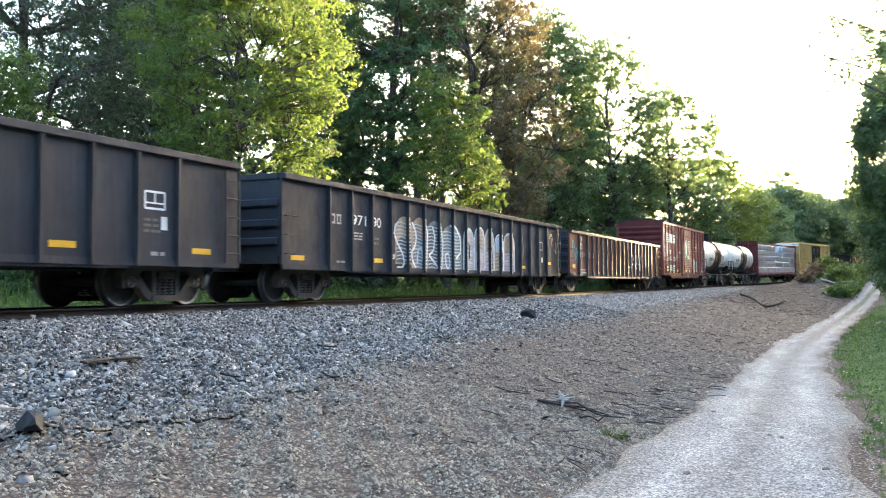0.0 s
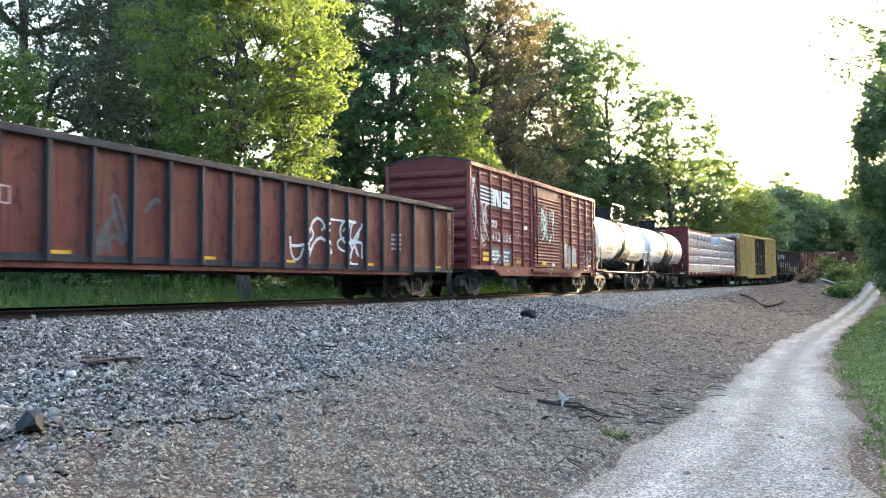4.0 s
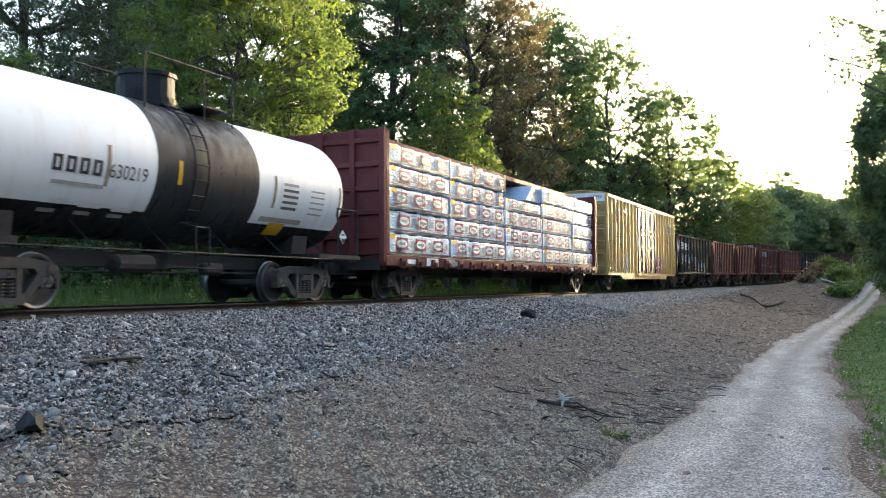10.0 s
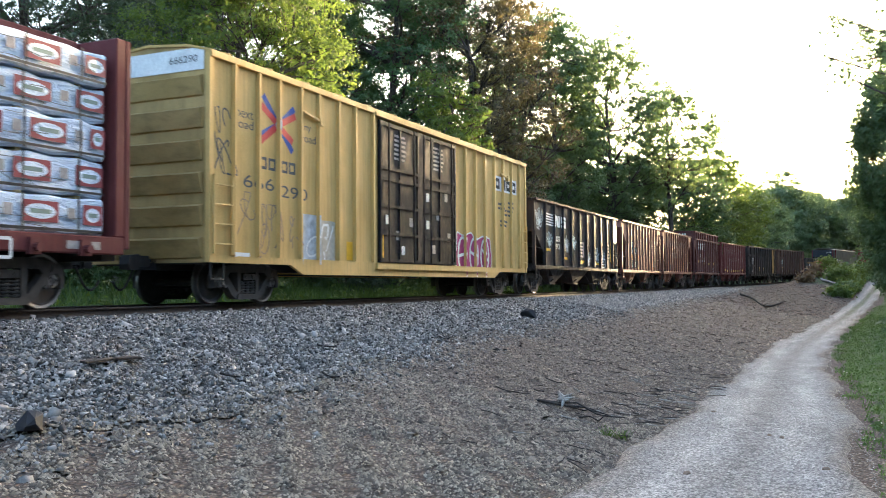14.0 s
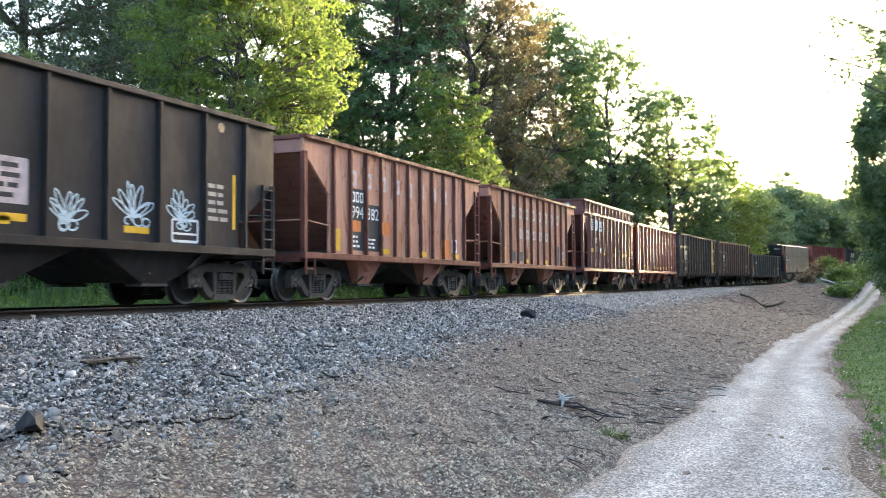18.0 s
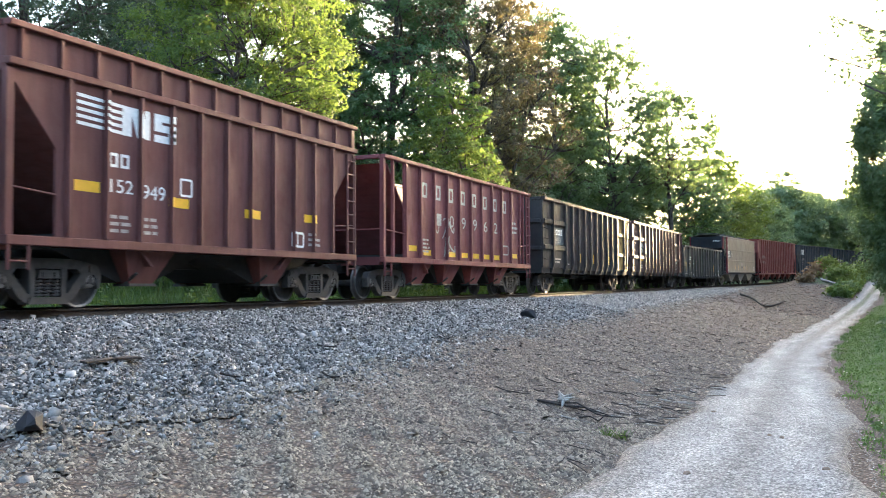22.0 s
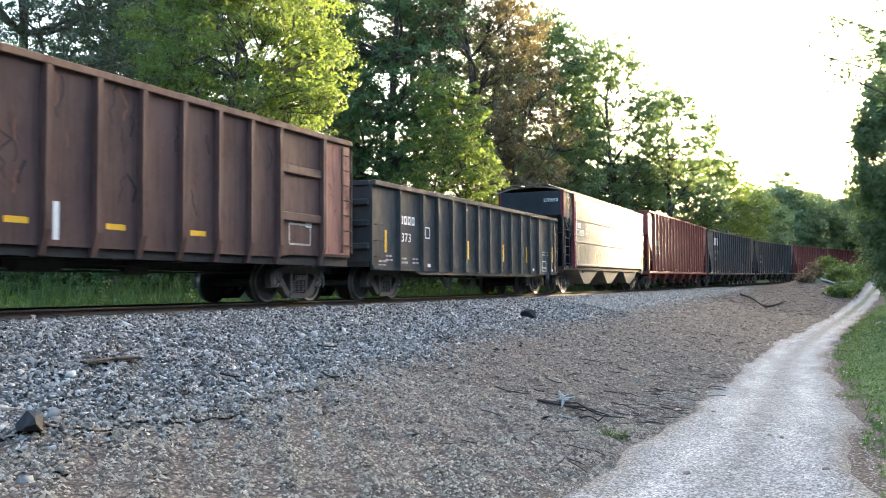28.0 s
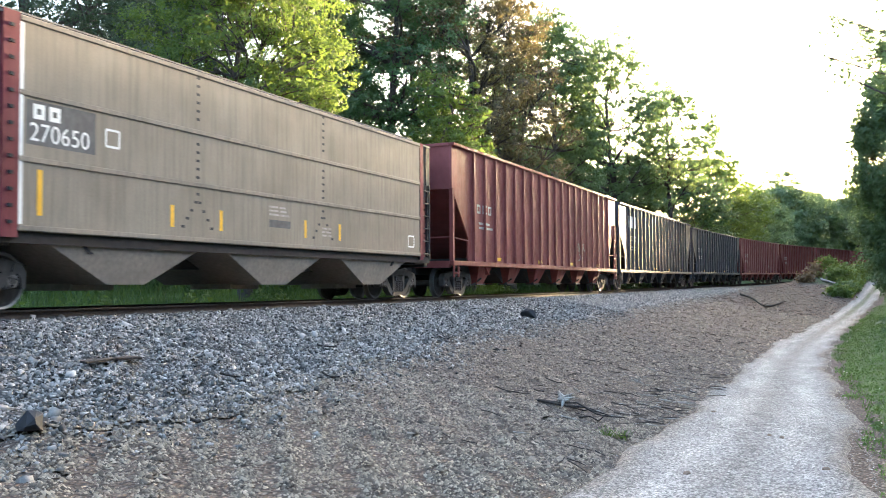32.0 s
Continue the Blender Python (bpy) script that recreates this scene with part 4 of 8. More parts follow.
M_DULL = plain("faded_white_lettering", (0.40, 0.36, 0.33), 0.85, 0, 0.3, 14)
M_YELLOW = plain("yellow_reflective_strip", (0.80, 0.45, 0.02), 0.4, 0, 0.1, 10)
M_CREAM = plain("faded_cream_lettering", (0.60, 0.50, 0.40), 0.85, 0, 0.25, 10)
M_ORANGE = plain("orange_paint_patch", (0.62, 0.18, 0.03), 0.7, 0, 0.25, 8)
M_PATCH = plain("black_stencil_patch", (0.018, 0.018, 0.02), 0.7, 0, 0.3, 8)
M_GREYP = plain("grey_stencil_patch", (0.10, 0.10, 0.10), 0.75, 0, 0.3, 8)
M_SILVER = plain("silver_blue_spray_paint", (0.46, 0.50, 0.54), 0.5, 0.1, 0.35, 6)
M_SPRAY = plain("pale_blue_spray_paint", (0.55, 0.66, 0.72), 0.7, 0, 0.2, 12)
M_TAN = plain("tan_spray_paint", (0.34, 0.24, 0.15), 0.7, 0, 0.4, 5)
M_PINK = plain("faded_pink_spray_paint", (0.50, 0.40, 0.40), 0.7, 0, 0.35, 5)
M_PURPLE = plain("purple_spray_paint", (0.36, 0.02, 0.13), 0.6, 0, 0.15, 6)
M_BLUE = plain("blue_paint", (0.03, 0.07, 0.34), 0.6, 0, 0.1, 10)
M_RED = plain("red_paint", (0.55, 0.04, 0.03), 0.6, 0, 0.1, 10)
M_SCRAPE = plain("dark_scraped_paint", (0.032, 0.019, 0.016), 0.8, 0, 0.3, 9)
M_RUSTLINE = plain("fresh_rust_line", (0.15, 0.065, 0.04), 0.85, 0, 0.3, 9)
M_GREEN = plain("grey_green_print", (0.20, 0.27, 0.24), 0.5, 0, 0.2, 20)


def wrap_mat():
    """Printed white lumber wrap, wrinkled and a little glossy; shade in the wrinkles is mixed into the colour."""
    k = Net("white_plastic_wrap", 0.35)
    co = k.shifted(k.co)
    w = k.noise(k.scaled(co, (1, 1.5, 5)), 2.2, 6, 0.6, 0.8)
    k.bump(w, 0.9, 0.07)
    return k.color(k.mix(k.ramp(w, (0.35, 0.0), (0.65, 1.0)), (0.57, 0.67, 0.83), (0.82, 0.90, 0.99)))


M_WRAP = wrap_mat()
M_WRAPRED = plain("red_print_on_wrap", (0.26, 0.04, 0.05), 0.4, 0, 0.15, 10)
M_WRAPBAND = plain("black_print_on_wrap", (0.025, 0.022, 0.022), 0.4, 0, 0.3, 10)
M_TARP = plain("pale_blue_plastic_sheet", (0.34, 0.43, 0.54), 0.4, 0, 0.2, 4)
M_BOARD = plain("raw_pine_board", (0.55, 0.42, 0.22), 0.8, 0, 0.2, 10)


def tank_white():
    k = Net("white_tank_paint_with_stains", 0.45)
    co = k.shifted(k.co)
    f = k.noise(k.scaled(co, (1, 4, 0.5)), 1.2, 6)
    col = k.mix(k.ramp(f, (0.5, 0.0), (0.85, 0.6)), (0.80, 0.81, 0.81), (0.60, 0.54, 0.45))
    col = k.mix(k.ramp(k.noise(co, 3, 6, 0.7), (0.6, 0.0), (0.8, 0.35)), col, (0.42, 0.33, 0.22))
    return k.color(col)


M_TANKW = tank_white()
M_TANKB = paint("black_tank_paint", (0.020, 0.020, 0.022), 0.12, (0.07, 0.045, 0.03), 0.4, 0.35)
M_TANKBAND = paint("sooty_tank_paint_with_rusty_spill", (0.030, 0.032, 0.035), 0.12, (0.07, 0.045, 0.03), 0.4, 0.32)
M_SPILL = paint("rusty_spill_over_tank_paint", (0.10, 0.055, 0.036), 0.35, (0.045, 0.034, 0.030), 0.6, 0.6)

P_BLACK = paint("worn_black_paint", (0.034, 0.037, 0.045), 0.22, (0.040, 0.036, 0.036), 0.4)
P_BLACK2 = paint("dusty_black_paint", (0.044, 0.045, 0.052), 0.25, (0.06, 0.045, 0.038), 0.4)
P_RUSTRED = paint("worn_red_brown_paint", (0.15, 0.050, 0.036), 0.45, (0.055, 0.036, 0.030), 0.7)
P_BOXRED = paint("red_oxide_boxcar_paint", (0.205, 0.055, 0.049), 0.25, (0.10, 0.04, 0.03), 0.35)
# Box red darkened for the shade on ends turned from the sun; fittings too.
P_BOXEND = paint("shaded_red_oxide_paint", (0.125, 0.034, 0.031), 0.3, (0.06, 0.03, 0.025), 0.4)
P_MAROON = paint("maroon_car_paint", (0.13, 0.032, 0.030), 0.25, (0.07, 0.03, 0.025), 0.4)
P_GOLD = paint("yellow_boxcar_paint", (0.63, 0.42, 0.145), 0.12, (0.22, 0.12, 0.05), 0.30, 0.55, 0.12)
# Yellow with heavier grime; the end's shade is darkened into the base colour.
P_GOLDEND = paint("grimy_shaded_yellow_end_paint", (0.44, 0.30, 0.115), 0.2, (0.14, 0.08, 0.04), 0.6, 0.6, 0.15)
P_DOOR = paint("black_door_paint", (0.013, 0.014, 0.016), 0.12, (0.035, 0.026, 0.022), 0.3, 0.55, 0.12)
P_SOOT = paint("sooty_brown_black_paint", (0.036, 0.031, 0.030), 0.3, (0.055, 0.035, 0.028), 0.4)


def peeling(name, base, warm, rust):
    """Faded paint peeling off in tall ragged flakes: bare rust beneath, orange bloom round it, dark runs from the top."""
    k = Net(name, 0.85)
    k.bsdf.inputs["Specular IOR Level"].default_value = 0.2
    co = k.shifted(k.co)
    col = k.mix(k.ramp(k.noise(co, 0.9, 5), (0.35, 0.0), (0.65, 1.0)), base, warm)
    tall = k.noise(k.scaled(co, (1, 2.6, 0.55)), 1.5, 8, 0.7, 1.2)
    col = k.mix(k.ramp(tall, (0.50, 0.0), (0.60, 0.75)), col, (0.42, 0.17, 0.065))
    col = k.mix(k.ramp(tall, (0.60, 0.0), (0.66, 0.95)), col, rust)
    runs = k.noise(k.scaled(co, (1, 9, 0.3)), 1.5, 6, 0.65, 0.3)
    col = k.mix(k.ramp(runs, (0.54, 0.0), (0.68, 0.75)), col, tuple(0.8 * c for c in rust))
    col = k.mix(k.ramp(k.noise(k.scaled(co, (1, 1.4, 1)), 5.5, 8, 0.75, 0.8), (0.60, 0.0), (0.66, 0.9)), col, tuple(0.6 * c for c in rust))
    k.bump(tall, 0.25, 0.012)
    return k.color(col)


P_SALMON = peeling("faded_salmon_paint_over_rust", (0.50, 0.25, 0.17), (0.55, 0.30, 0.20), (0.12, 0.042, 0.026))
P_ORANGE = peeling("faded_orange_paint_over_rust", (0.52, 0.24, 0.14), (0.58, 0.33, 0.21), (0.12, 0.042, 0.024))
P_BROWN = paint("red_brown_hopper_paint", (0.130, 0.053, 0.047), 0.2, (0.09, 0.045, 0.035), 0.35)
P_WINE = paint("wine_red_hopper_paint", (0.175, 0.054, 0.054), 0.25, (0.09, 0.04, 0.035), 0.35)
P_MUD = paint("grey_brown_gondola_paint", (0.042, 0.037, 0.036), 0.3, (0.038, 0.029, 0.024), 0.5)
P_COFFEE = paint("brown_gondola_paint", (0.094, 0.055, 0.047), 0.35, (0.085, 0.045, 0.030), 0.5)
P_RUSTEND = paint("bright_rust_steel", (0.34, 0.16, 0.115), 0.4, (0.14, 0.06, 0.04), 0.5)
P_OCHRE = paint("ochre_paint_over_rust", (0.42, 0.25, 0.075), 0.45, (0.10, 0.05, 0.025), 0.4)
P_SLATE = paint("slate_grey_gondola_paint", (0.056, 0.057, 0.056), 0.18, (0.05, 0.045, 0.04), 0.4)
P_BEIGE = paint("dusty_grey_beige_paint", (0.240, 0.208, 0.165), 0.12, (0.17, 0.13, 0.09), 0.35, 0.6, 0.12)
P_ENDGREY = paint("blue_black_end_paint", (0.026, 0.027, 0.032), 0.25, (0.06, 0.045, 0.04), 0.3)
P_CRIMSON = paint("crimson_post_paint", (0.15, 0.032, 0.040), 0.2, (0.08, 0.04, 0.035), 0.35)
P_BLUEBLACK = paint("blue_black_hopper_paint", (0.045, 0.050, 0.060), 0.2, (0.06, 0.04, 0.035), 0.4)

# ---- rolling stock: shapes ----


def bm_box(bm, x0, x1, y0, y1, z0, z1):
    v = [bm.verts.new((x, y, z)) for x in (x0, x1) for y in (y0, y1) for z in (z0, z1)]
    for f in ((0, 1, 3, 2), (4, 6, 7, 5), (0, 4, 5, 1), (2, 3, 7, 6), (0, 2, 6, 4), (1, 5, 7, 3)):
        bm.faces.new([v[i] for i in f])


def bm_prism(bm, poly, x0, x1):
    """A plate: a polygon of (y, z) points, counter-clockwise seen from +x, between x0 and x1."""
    a = [bm.verts.new((x0, y, z)) for y, z in poly]
    b = [bm.verts.new((x1, y, z)) for y, z in poly]
    bm.faces.new(a[::-1])
    bm.faces.new(b)
    n = len(poly)
    for i in range(n):
        bm.faces.new((a[i], a[(i + 1) % n], b[(i + 1) % n], b[i]))


def bm_lathe(bm, rows, sides=24, cap=True):
    """Rings about the x axis from (x, radius) rows."""
    rings = []
    for x, r in rows:
        rings.append([bm.verts.new((x, r * math.cos(2 * math.pi * i / sides), r * math.sin(2 * math.pi * i / sides))) for i in range(sides)])
    faces = []
    for p, q in zip(rings, rings[1:]):
        for i in range(sides):
            faces.append(bm.faces.new((p[i], p[(i + 1) % sides], q[(i + 1) % sides], q[i])))
    if cap:
        bm.faces.new(rings[0][::-1])
        bm.faces.new(rings[-1])
    return faces


def bm_rod(bm, a, b, r=0.018, sides=6):
    a, b = Vector(a), Vector(b)
    d = (b - a).normalized()
    u = d.cross(Vector((0.3, 0.5, 0.81))).normalized()
    w = d.cross(u)
    ra, rb = [], []
    for i in range(sides):
        c = (u * math.cos(2 * math.pi * i / sides) + w * math.sin(2 * math.pi * i / sides)) * r
        ra.append(bm.verts.new(a + c))
        rb.append(bm.verts.new(b + c))
    for i in range(sides):
        bm.faces.new((ra[i], ra[(i + 1) % sides], rb[(i + 1) % sides], rb[i]))
    bm.faces.new(ra[::-1])
    bm.faces.new(rb)


def part(name, bm, material, parent, label="", fix=True):
    if fix:
        bmesh.ops.recalc_face_normals(bm, faces=bm.faces)
    me = bpy.data.meshes.new(name)
    bm.to_mesh(me)
    bm.free()
    for m in material if isinstance(material, (list, tuple)) else (material,):
        me.materials.append(m)
    ob = new(name, me)
    ob.parent = parent
    return tagged(ob, label) if label else ob


def built(shape):
    bm = bmesh.new()
    shape(bm)
    return bm


def box_part(name, material, parent, x0, x1, y0, y1, z0, z1, label="", bevel=0.0):
    bm = bmesh.new()
    bm_box(bm, x0, x1, y0, y1, z0, z1)
    if bevel:
        bmesh.ops.bevel(bm, geom=bm.edges[:], offset=bevel, segments=1, affect="EDGES")
    return part(name, bm, material, parent, label)


MESHES = {}


def shared(name, key, maker, material, parent, at=(0, 0, 0), rot=0.0, label=""):
    """A part that shares its mesh with its likes."""
    if key not in MESHES:
        bm = bmesh.new()
        maker(bm)
        bmesh.ops.recalc_face_normals(bm, faces=bm.faces)
        me = bpy.data.meshes.new(name)
        bm.to_mesh(me)
        bm.free()
        for m in material if isinstance(material, (list, tuple)) else (material,):
            me.materials.append(m)
        MESHES[key] = me
    ob = new(name, MESHES[key])
    ob.parent = parent
    ob.location, ob.rotation_euler = at, (0, 0, rot)
    return tagged(ob, label) if label else ob


def side_frame_shape(bm):
    """A cast side frame: arched top member, two triangular windows, spring opening and pedestal jaws round the bearings."""
    t = 0.085
    bm_prism(bm, [(-0.66, 0.655), (0.66, 0.655), (0.74, 0.70), (0.70, 0.79), (0.50, 0.825), (-0.50, 0.825), (-0.70, 0.79), (-0.74, 0.70)], -t, t)
    for s in (1, -1):
        def q(*pts, grow=1.0):
            pts = [(s * y, z) for y, z in pts]
            bm_prism(bm, pts if s > 0 else pts[::-1], -t * grow, t * grow)
        q((0.60, 0.655), (0.70, 0.55), (0.72, 0.34), (0.78, 0.33), (0.80, 0.50), (0.95, 0.575), (1.02, 0.50), (1.03, 0.33), (1.10, 0.34), (1.12, 0.58), (1.04, 0.72), (0.74, 0.79))
        q((0.26, 0.11), (0.42, 0.11), (0.56, 0.20), (0.80, 0.50), (0.70, 0.60), (0.40, 0.26), (0.26, 0.24))
        q((0.255, 0.22), (0.36, 0.22), (0.37, 0.68), (0.255, 0.68), grow=1.12)
        q((0.84, 0.60), (1.06, 0.60), (1.02, 0.70), (0.86, 0.72), grow=1.25)
    bm_prism(bm, [(-0.40, 0.09), (0.40, 0.09), (0.36, 0.20), (-0.36, 0.20)], -t * 1.35, t * 1.35)
    bm_prism(bm, [(-0.22, 0.50), (0.22, 0.50), (0.20, 0.63), (-0.20, 0.63)], -t * 1.1, t * 1.4)
    for y in (-0.12, 0.12):
        bm_box(bm, t * 1.3, t * 1.6, y - 0.03, y + 0.03, 0.53, 0.60)


def spring_shape(bm):
    """One coil spring of five turns."""
    sides, rows = 8, [(0.212, 0.05)]
    for k in range(5):
        z = 0.215 + 0.056 * k
        rows += [(z + 0.006, 0.078), (z + 0.028, 0.078), (z + 0.042, 0.048)]
    rings = [[bm.verts.new((0.03 + r * math.cos(t), r * math.sin(t), h + 0.012 * math.sin(t))) for t in [j * 2 * math.pi / sides for j in range(sides)]] for h, r in rows]
    for p, w in zip(rings, rings[1:]):
        for j in range(sides):
            bm.faces.new((p[j], p[(j + 1) % sides], w[(j + 1) % sides], w[j]))


def wheelset_shape(bm):
    for s in (1, -1):
        rows = [(0.69, 0.07), (0.69, 0.14), (0.70, 0.38), (0.685, 0.42), (0.675, 0.475), (0.70, 0.485), (0.715, 0.462), (0.80, 0.452),
                (0.812, 0.44), (0.80, 0.40), (0.765, 0.36), (0.76, 0.16), (0.80, 0.13), (0.80, 0.07)]
        faces = bm_lathe(bm, [(s * x, r) for x, r in rows], 32, False)
        for f in faces[32 * 4:32 * 9]:
            f.material_index = 1
        caps = bm_lathe(bm, [(s * x, r) for x, r in [(0.80, 0.075), (0.93, 0.075), (0.93, 0.115), (1.06, 0.115), (1.075, 0.10), (1.075, 0.05), (1.09, 0.05)]], 16)
        for f in caps[16 * 2:]:
            f.material_index = 2
        for i in range(3):
            a = 2.094 * i
            y, z = 0.072 * math.cos(a), 0.072 * math.sin(a)
            bm_box(bm, min(s * 1.07, s * 1.1), max(s * 1.07, s * 1.1), y - 0.018, y + 0.018, z - 0.018, z + 0.018)
    bm_lathe(bm, [(-0.7, 0.08), (0.7, 0.08)], 12, False)


def bolster_shape(bm):
    bm_prism(bm, [(-0.17, 0.50), (0.17, 0.50), (0.17, 0.78), (-0.17, 0.78)], -0.9, 0.9)
    bm_lathe_z(bm, 0.0, 0.0, 0.16, 0.78, 0.86, 12)
    for y in (-0.42, 0.42):
        bm_box(bm, -0.75, 0.75, y - 0.05, y + 0.05, 0.34, 0.46)


def bm_lathe_z(bm, x, y, r, z0, z1, sides=12, r1=None):
    r1 = r if r1 is None else r1
    a = [bm.verts.new((x + r * math.cos(2 * math.pi * i / sides), y + r * math.sin(2 * math.pi * i / sides), z0)) for i in range(sides)]
    b = [bm.verts.new((x + r1 * math.cos(2 * math.pi * i / sides), y + r1 * math.sin(2 * math.pi * i / sides), z1)) for i in range(sides)]
    for i in range(sides):
        bm.faces.new((a[i], a[(i + 1) % sides], b[(i + 1) % sides], b[i]))
    bm.faces.new(a[::-1])
    bm.faces.new(b)


WHEEL_R = 0.4575
TRAIN = []


class Car:
    """A freight car: an Empty on the rail heads in the middle of the car, y towards its rear end, +x the side that faces the road."""

    def __init__(self, kind, a, b, label, truck_in, category, steel=None):
        self.root = tagged(new(kind, None), label, category, "freight train")
        self.h = (b - a) / 2
        self.mid = (a + b) / 2
        self.stakes, self.panel_x, self.stake_x, self.stake_w = [], 1.50, 1.575, 0.05
        self.wheels = []
        self.tr = self.h - truck_in
        for y in (-self.tr, self.tr):
            self.truck(y, steel or M_STEEL)
        for s in (-1, 1):
            self.coupler(s)
        TRAIN.append((self.root, self.mid, self.tr, self.wheels))

    def truck(self, y, steel):
        tk = shared("truck", "bolster", bolster_shape, M_UNDER, self.root, (0, y, 0))
        for x in (-0.99, 0.99):
            shared("side_frame", "side_frame" + steel.name, side_frame_shape, steel, tk, (x, 0, 0), 0 if x > 0 else math.pi)
            for dy in (-0.17, 0.0, 0.17):
                shared("spring", "spring", spring_shape, M_WHEEL, tk, (x, dy, 0), 0 if x > 0 else math.pi)
        for w in (-0.875, 0.875):
            ws = shared("wheelset", "wheelset", wheelset_shape, (M_WHEEL, M_TREAD, M_CAP), tk, (0, w, WHEEL_R))
            self.wheels.append((ws, w))

    def coupler(self, s):
        e = s * self.h

        def shape(bm):
            bm_box(bm, -0.09, 0.09, 0.0, 0.42, 0.76, 0.98)
            bm_prism(bm, [(0.36, 0.70), (0.62, 0.70), (0.66, 0.80), (0.62, 0.98), (0.36, 1.0)], -0.14, 0.10)
            bm_box(bm, 0.08, 0.16, 0.40, 0.60, 0.72, 0.96)
        def hose(bm):
            for k in range(7):
                a, b = k / 7, (k + 1) / 7
                bm_rod(bm, (0.32, 0.05 + 0.55 * a, 0.72 - 0.42 * math.sin(math.pi * a * 0.8)), (0.32, 0.05 + 0.55 * b, 0.72 - 0.42 * math.sin(math.pi * b * 0.8)), 0.022)
        shared("air_hose", "air_hose", hose, M_UNDER, shared("coupler", "coupler", shape, M_UNDER, self.root, (0, e, 0), 0 if s > 0 else math.pi))

    def sill(self, z0=0.72, z1=1.02, w=0.22, mat=None):
        box_part("center_sill", mat or M_UNDER, self.root, -w, w, -self.h, self.h, z0, z1)

    def box(self, name, mat, x0, x1, y0, y1, z0, z1, label="", bevel=0.0):
        return box_part(name, mat, self.root, x0, x1, y0, y1, z0, z1, label, bevel)

    def add(self, name, mat, build, label=""):
        bm = bmesh.new()
        build(bm)
        return part(name, bm, mat, self.root, label)

    def posts(self, ys, z0, z1, mat, w=0.1, deep=0.08, taper=0.0, name="side_post", x=None):
        """Side posts on both sides; taper: how far the foot is bent inwards."""
        x = self.panel_x if x is None else x
        self.stakes = sorted(self.stakes + list(ys))
        self.stake_x, self.stake_w = x + deep, w / 2

        def shape(bm):
            if taper:
                zb = z0 + 0.40
                bm_box(bm, -0.002, deep, -w / 2, w / 2, zb, z1)
                v = [(-taper, z0), (deep - taper, z0), (deep, zb), (0.0, zb)]
                a = [bm.verts.new((q, -w / 2, z)) for q, z in v]
                b = [bm.verts.new((q, w / 2, z)) for q, z in v]
                bm.faces.new(a)
                bm.faces.new(b[::-1])
                for i in range(4):
                    bm.faces.new((a[i], a[(i + 1) % 4], b[(i + 1) % 4], b[i]))
            else:
                bm_prism(bm, [(-w / 2, z0), (w / 2, z0), (w / 2, z1), (-w / 2, z1)], -0.002, deep * 0.35)
                bm_box(bm, 0, deep, -w * 0.32, w * 0.32, z0, z1)
        key = "post%.3f%.3f%.3f%.3f%.3f" % (z0, z1, w, deep, taper) + mat.name
        for y in ys:
            shared(name, key, shape, mat, self.root, (x, y, 0))
            shared(name, key, shape, mat, self.root, (-x, y, 0), math.pi)

    def ladder(self, x0, y0, x1, y1, z0, z1, n, mat, r=0.02):
        """A ladder: two stiles at the given places and n rungs."""
        def build(bm):
            bm_rod(bm, (x0, y0, z0), (x0, y0, z1), r * 1.5)
            bm_rod(bm, (x1, y1, z0), (x1, y1, z1), r * 1.5)
            for i in range(n):
                z = z0 + (z1 - z0) * (i + 0.5) / n
                bm_rod(bm, (x0, y0, z), (x1, y1, z), r)
        self.add("ladder", mat, build)

    def grabs(self, y0, y1, zs, mat, x=None):
        x = (self.panel_x if x is None else x)
        for z in zs:
            def build(bm):
                bm_rod(bm, (x + 0.07, y0, z), (x + 0.07, y1, z), 0.014)
                bm_rod(bm, (x - 0.01, y0, z), (x + 0.07, y0, z), 0.014)
                bm_rod(bm, (x - 0.01, y1, z), (x + 0.07, y1, z), 0.014)
            self.add("grab_iron", mat, build)

    # paint on the side that faces the road: polygons of (y, z), laid on panel and posts alike
    def decal(self, name, polys, mat, x=None, label="", lift=0.004):
        bm = bmesh.new()
        px = self.panel_x if x is None else x
        st = self.stakes if x is None else []
        for poly in polys:
            lo, hi = min(p[0] for p in poly), max(p[0] for p in poly)
            cuts, at = [], lo
            for s in st:
                a, b = s - self.stake_w * 0.64, s + self.stake_w * 0.64
                if b <= lo or a >= hi:
                    continue
                if a > at:
                    cuts.append((at, a, px))
                cuts.append((max(a, lo), min(b, hi), self.stake_x))
                at = min(b, hi)
            if at < hi:
                cuts.append((at, hi, px))
            for a, b, xx in cuts:
                q = clip(clip(poly, a, 1), b, -1)
                if len(q) >= 3:
                    try:
                        f = bm.faces.new([bm.verts.new((xx + lift, y, z)) for y, z in q])
                        f.normal_update()
                        if f.normal.x < 0:
                            f.normal_flip()
                    except ValueError:
                        pass
        if not bm.faces:
            bm.free()
            return None
        return part(name, bm, mat, self.root, label, False)

    def rect(self, name, y0, y1, z0, z1, mat, x=None, label="", lift=0.004):
        return self.decal(name, [[(y0, z0), (y1, z0), (y1, z1), (y0, z1)]], mat, x, label, lift)

    def bars(self, y0, y1, z0, z1, rows, mat, seed=1, x=None):
        """Small writing that cannot be read: bars."""
        r = random.Random(seed)
        polys = []
        dz = (z1 - z0) / rows
        for i in range(rows):
            z = z1 - dz * (i + 0.75)
            e = y0 + (y1 - y0) * r.uniform(0.7, 1.0)
            m = y0 + (e - y0) * r.uniform(0.3, 0.6)
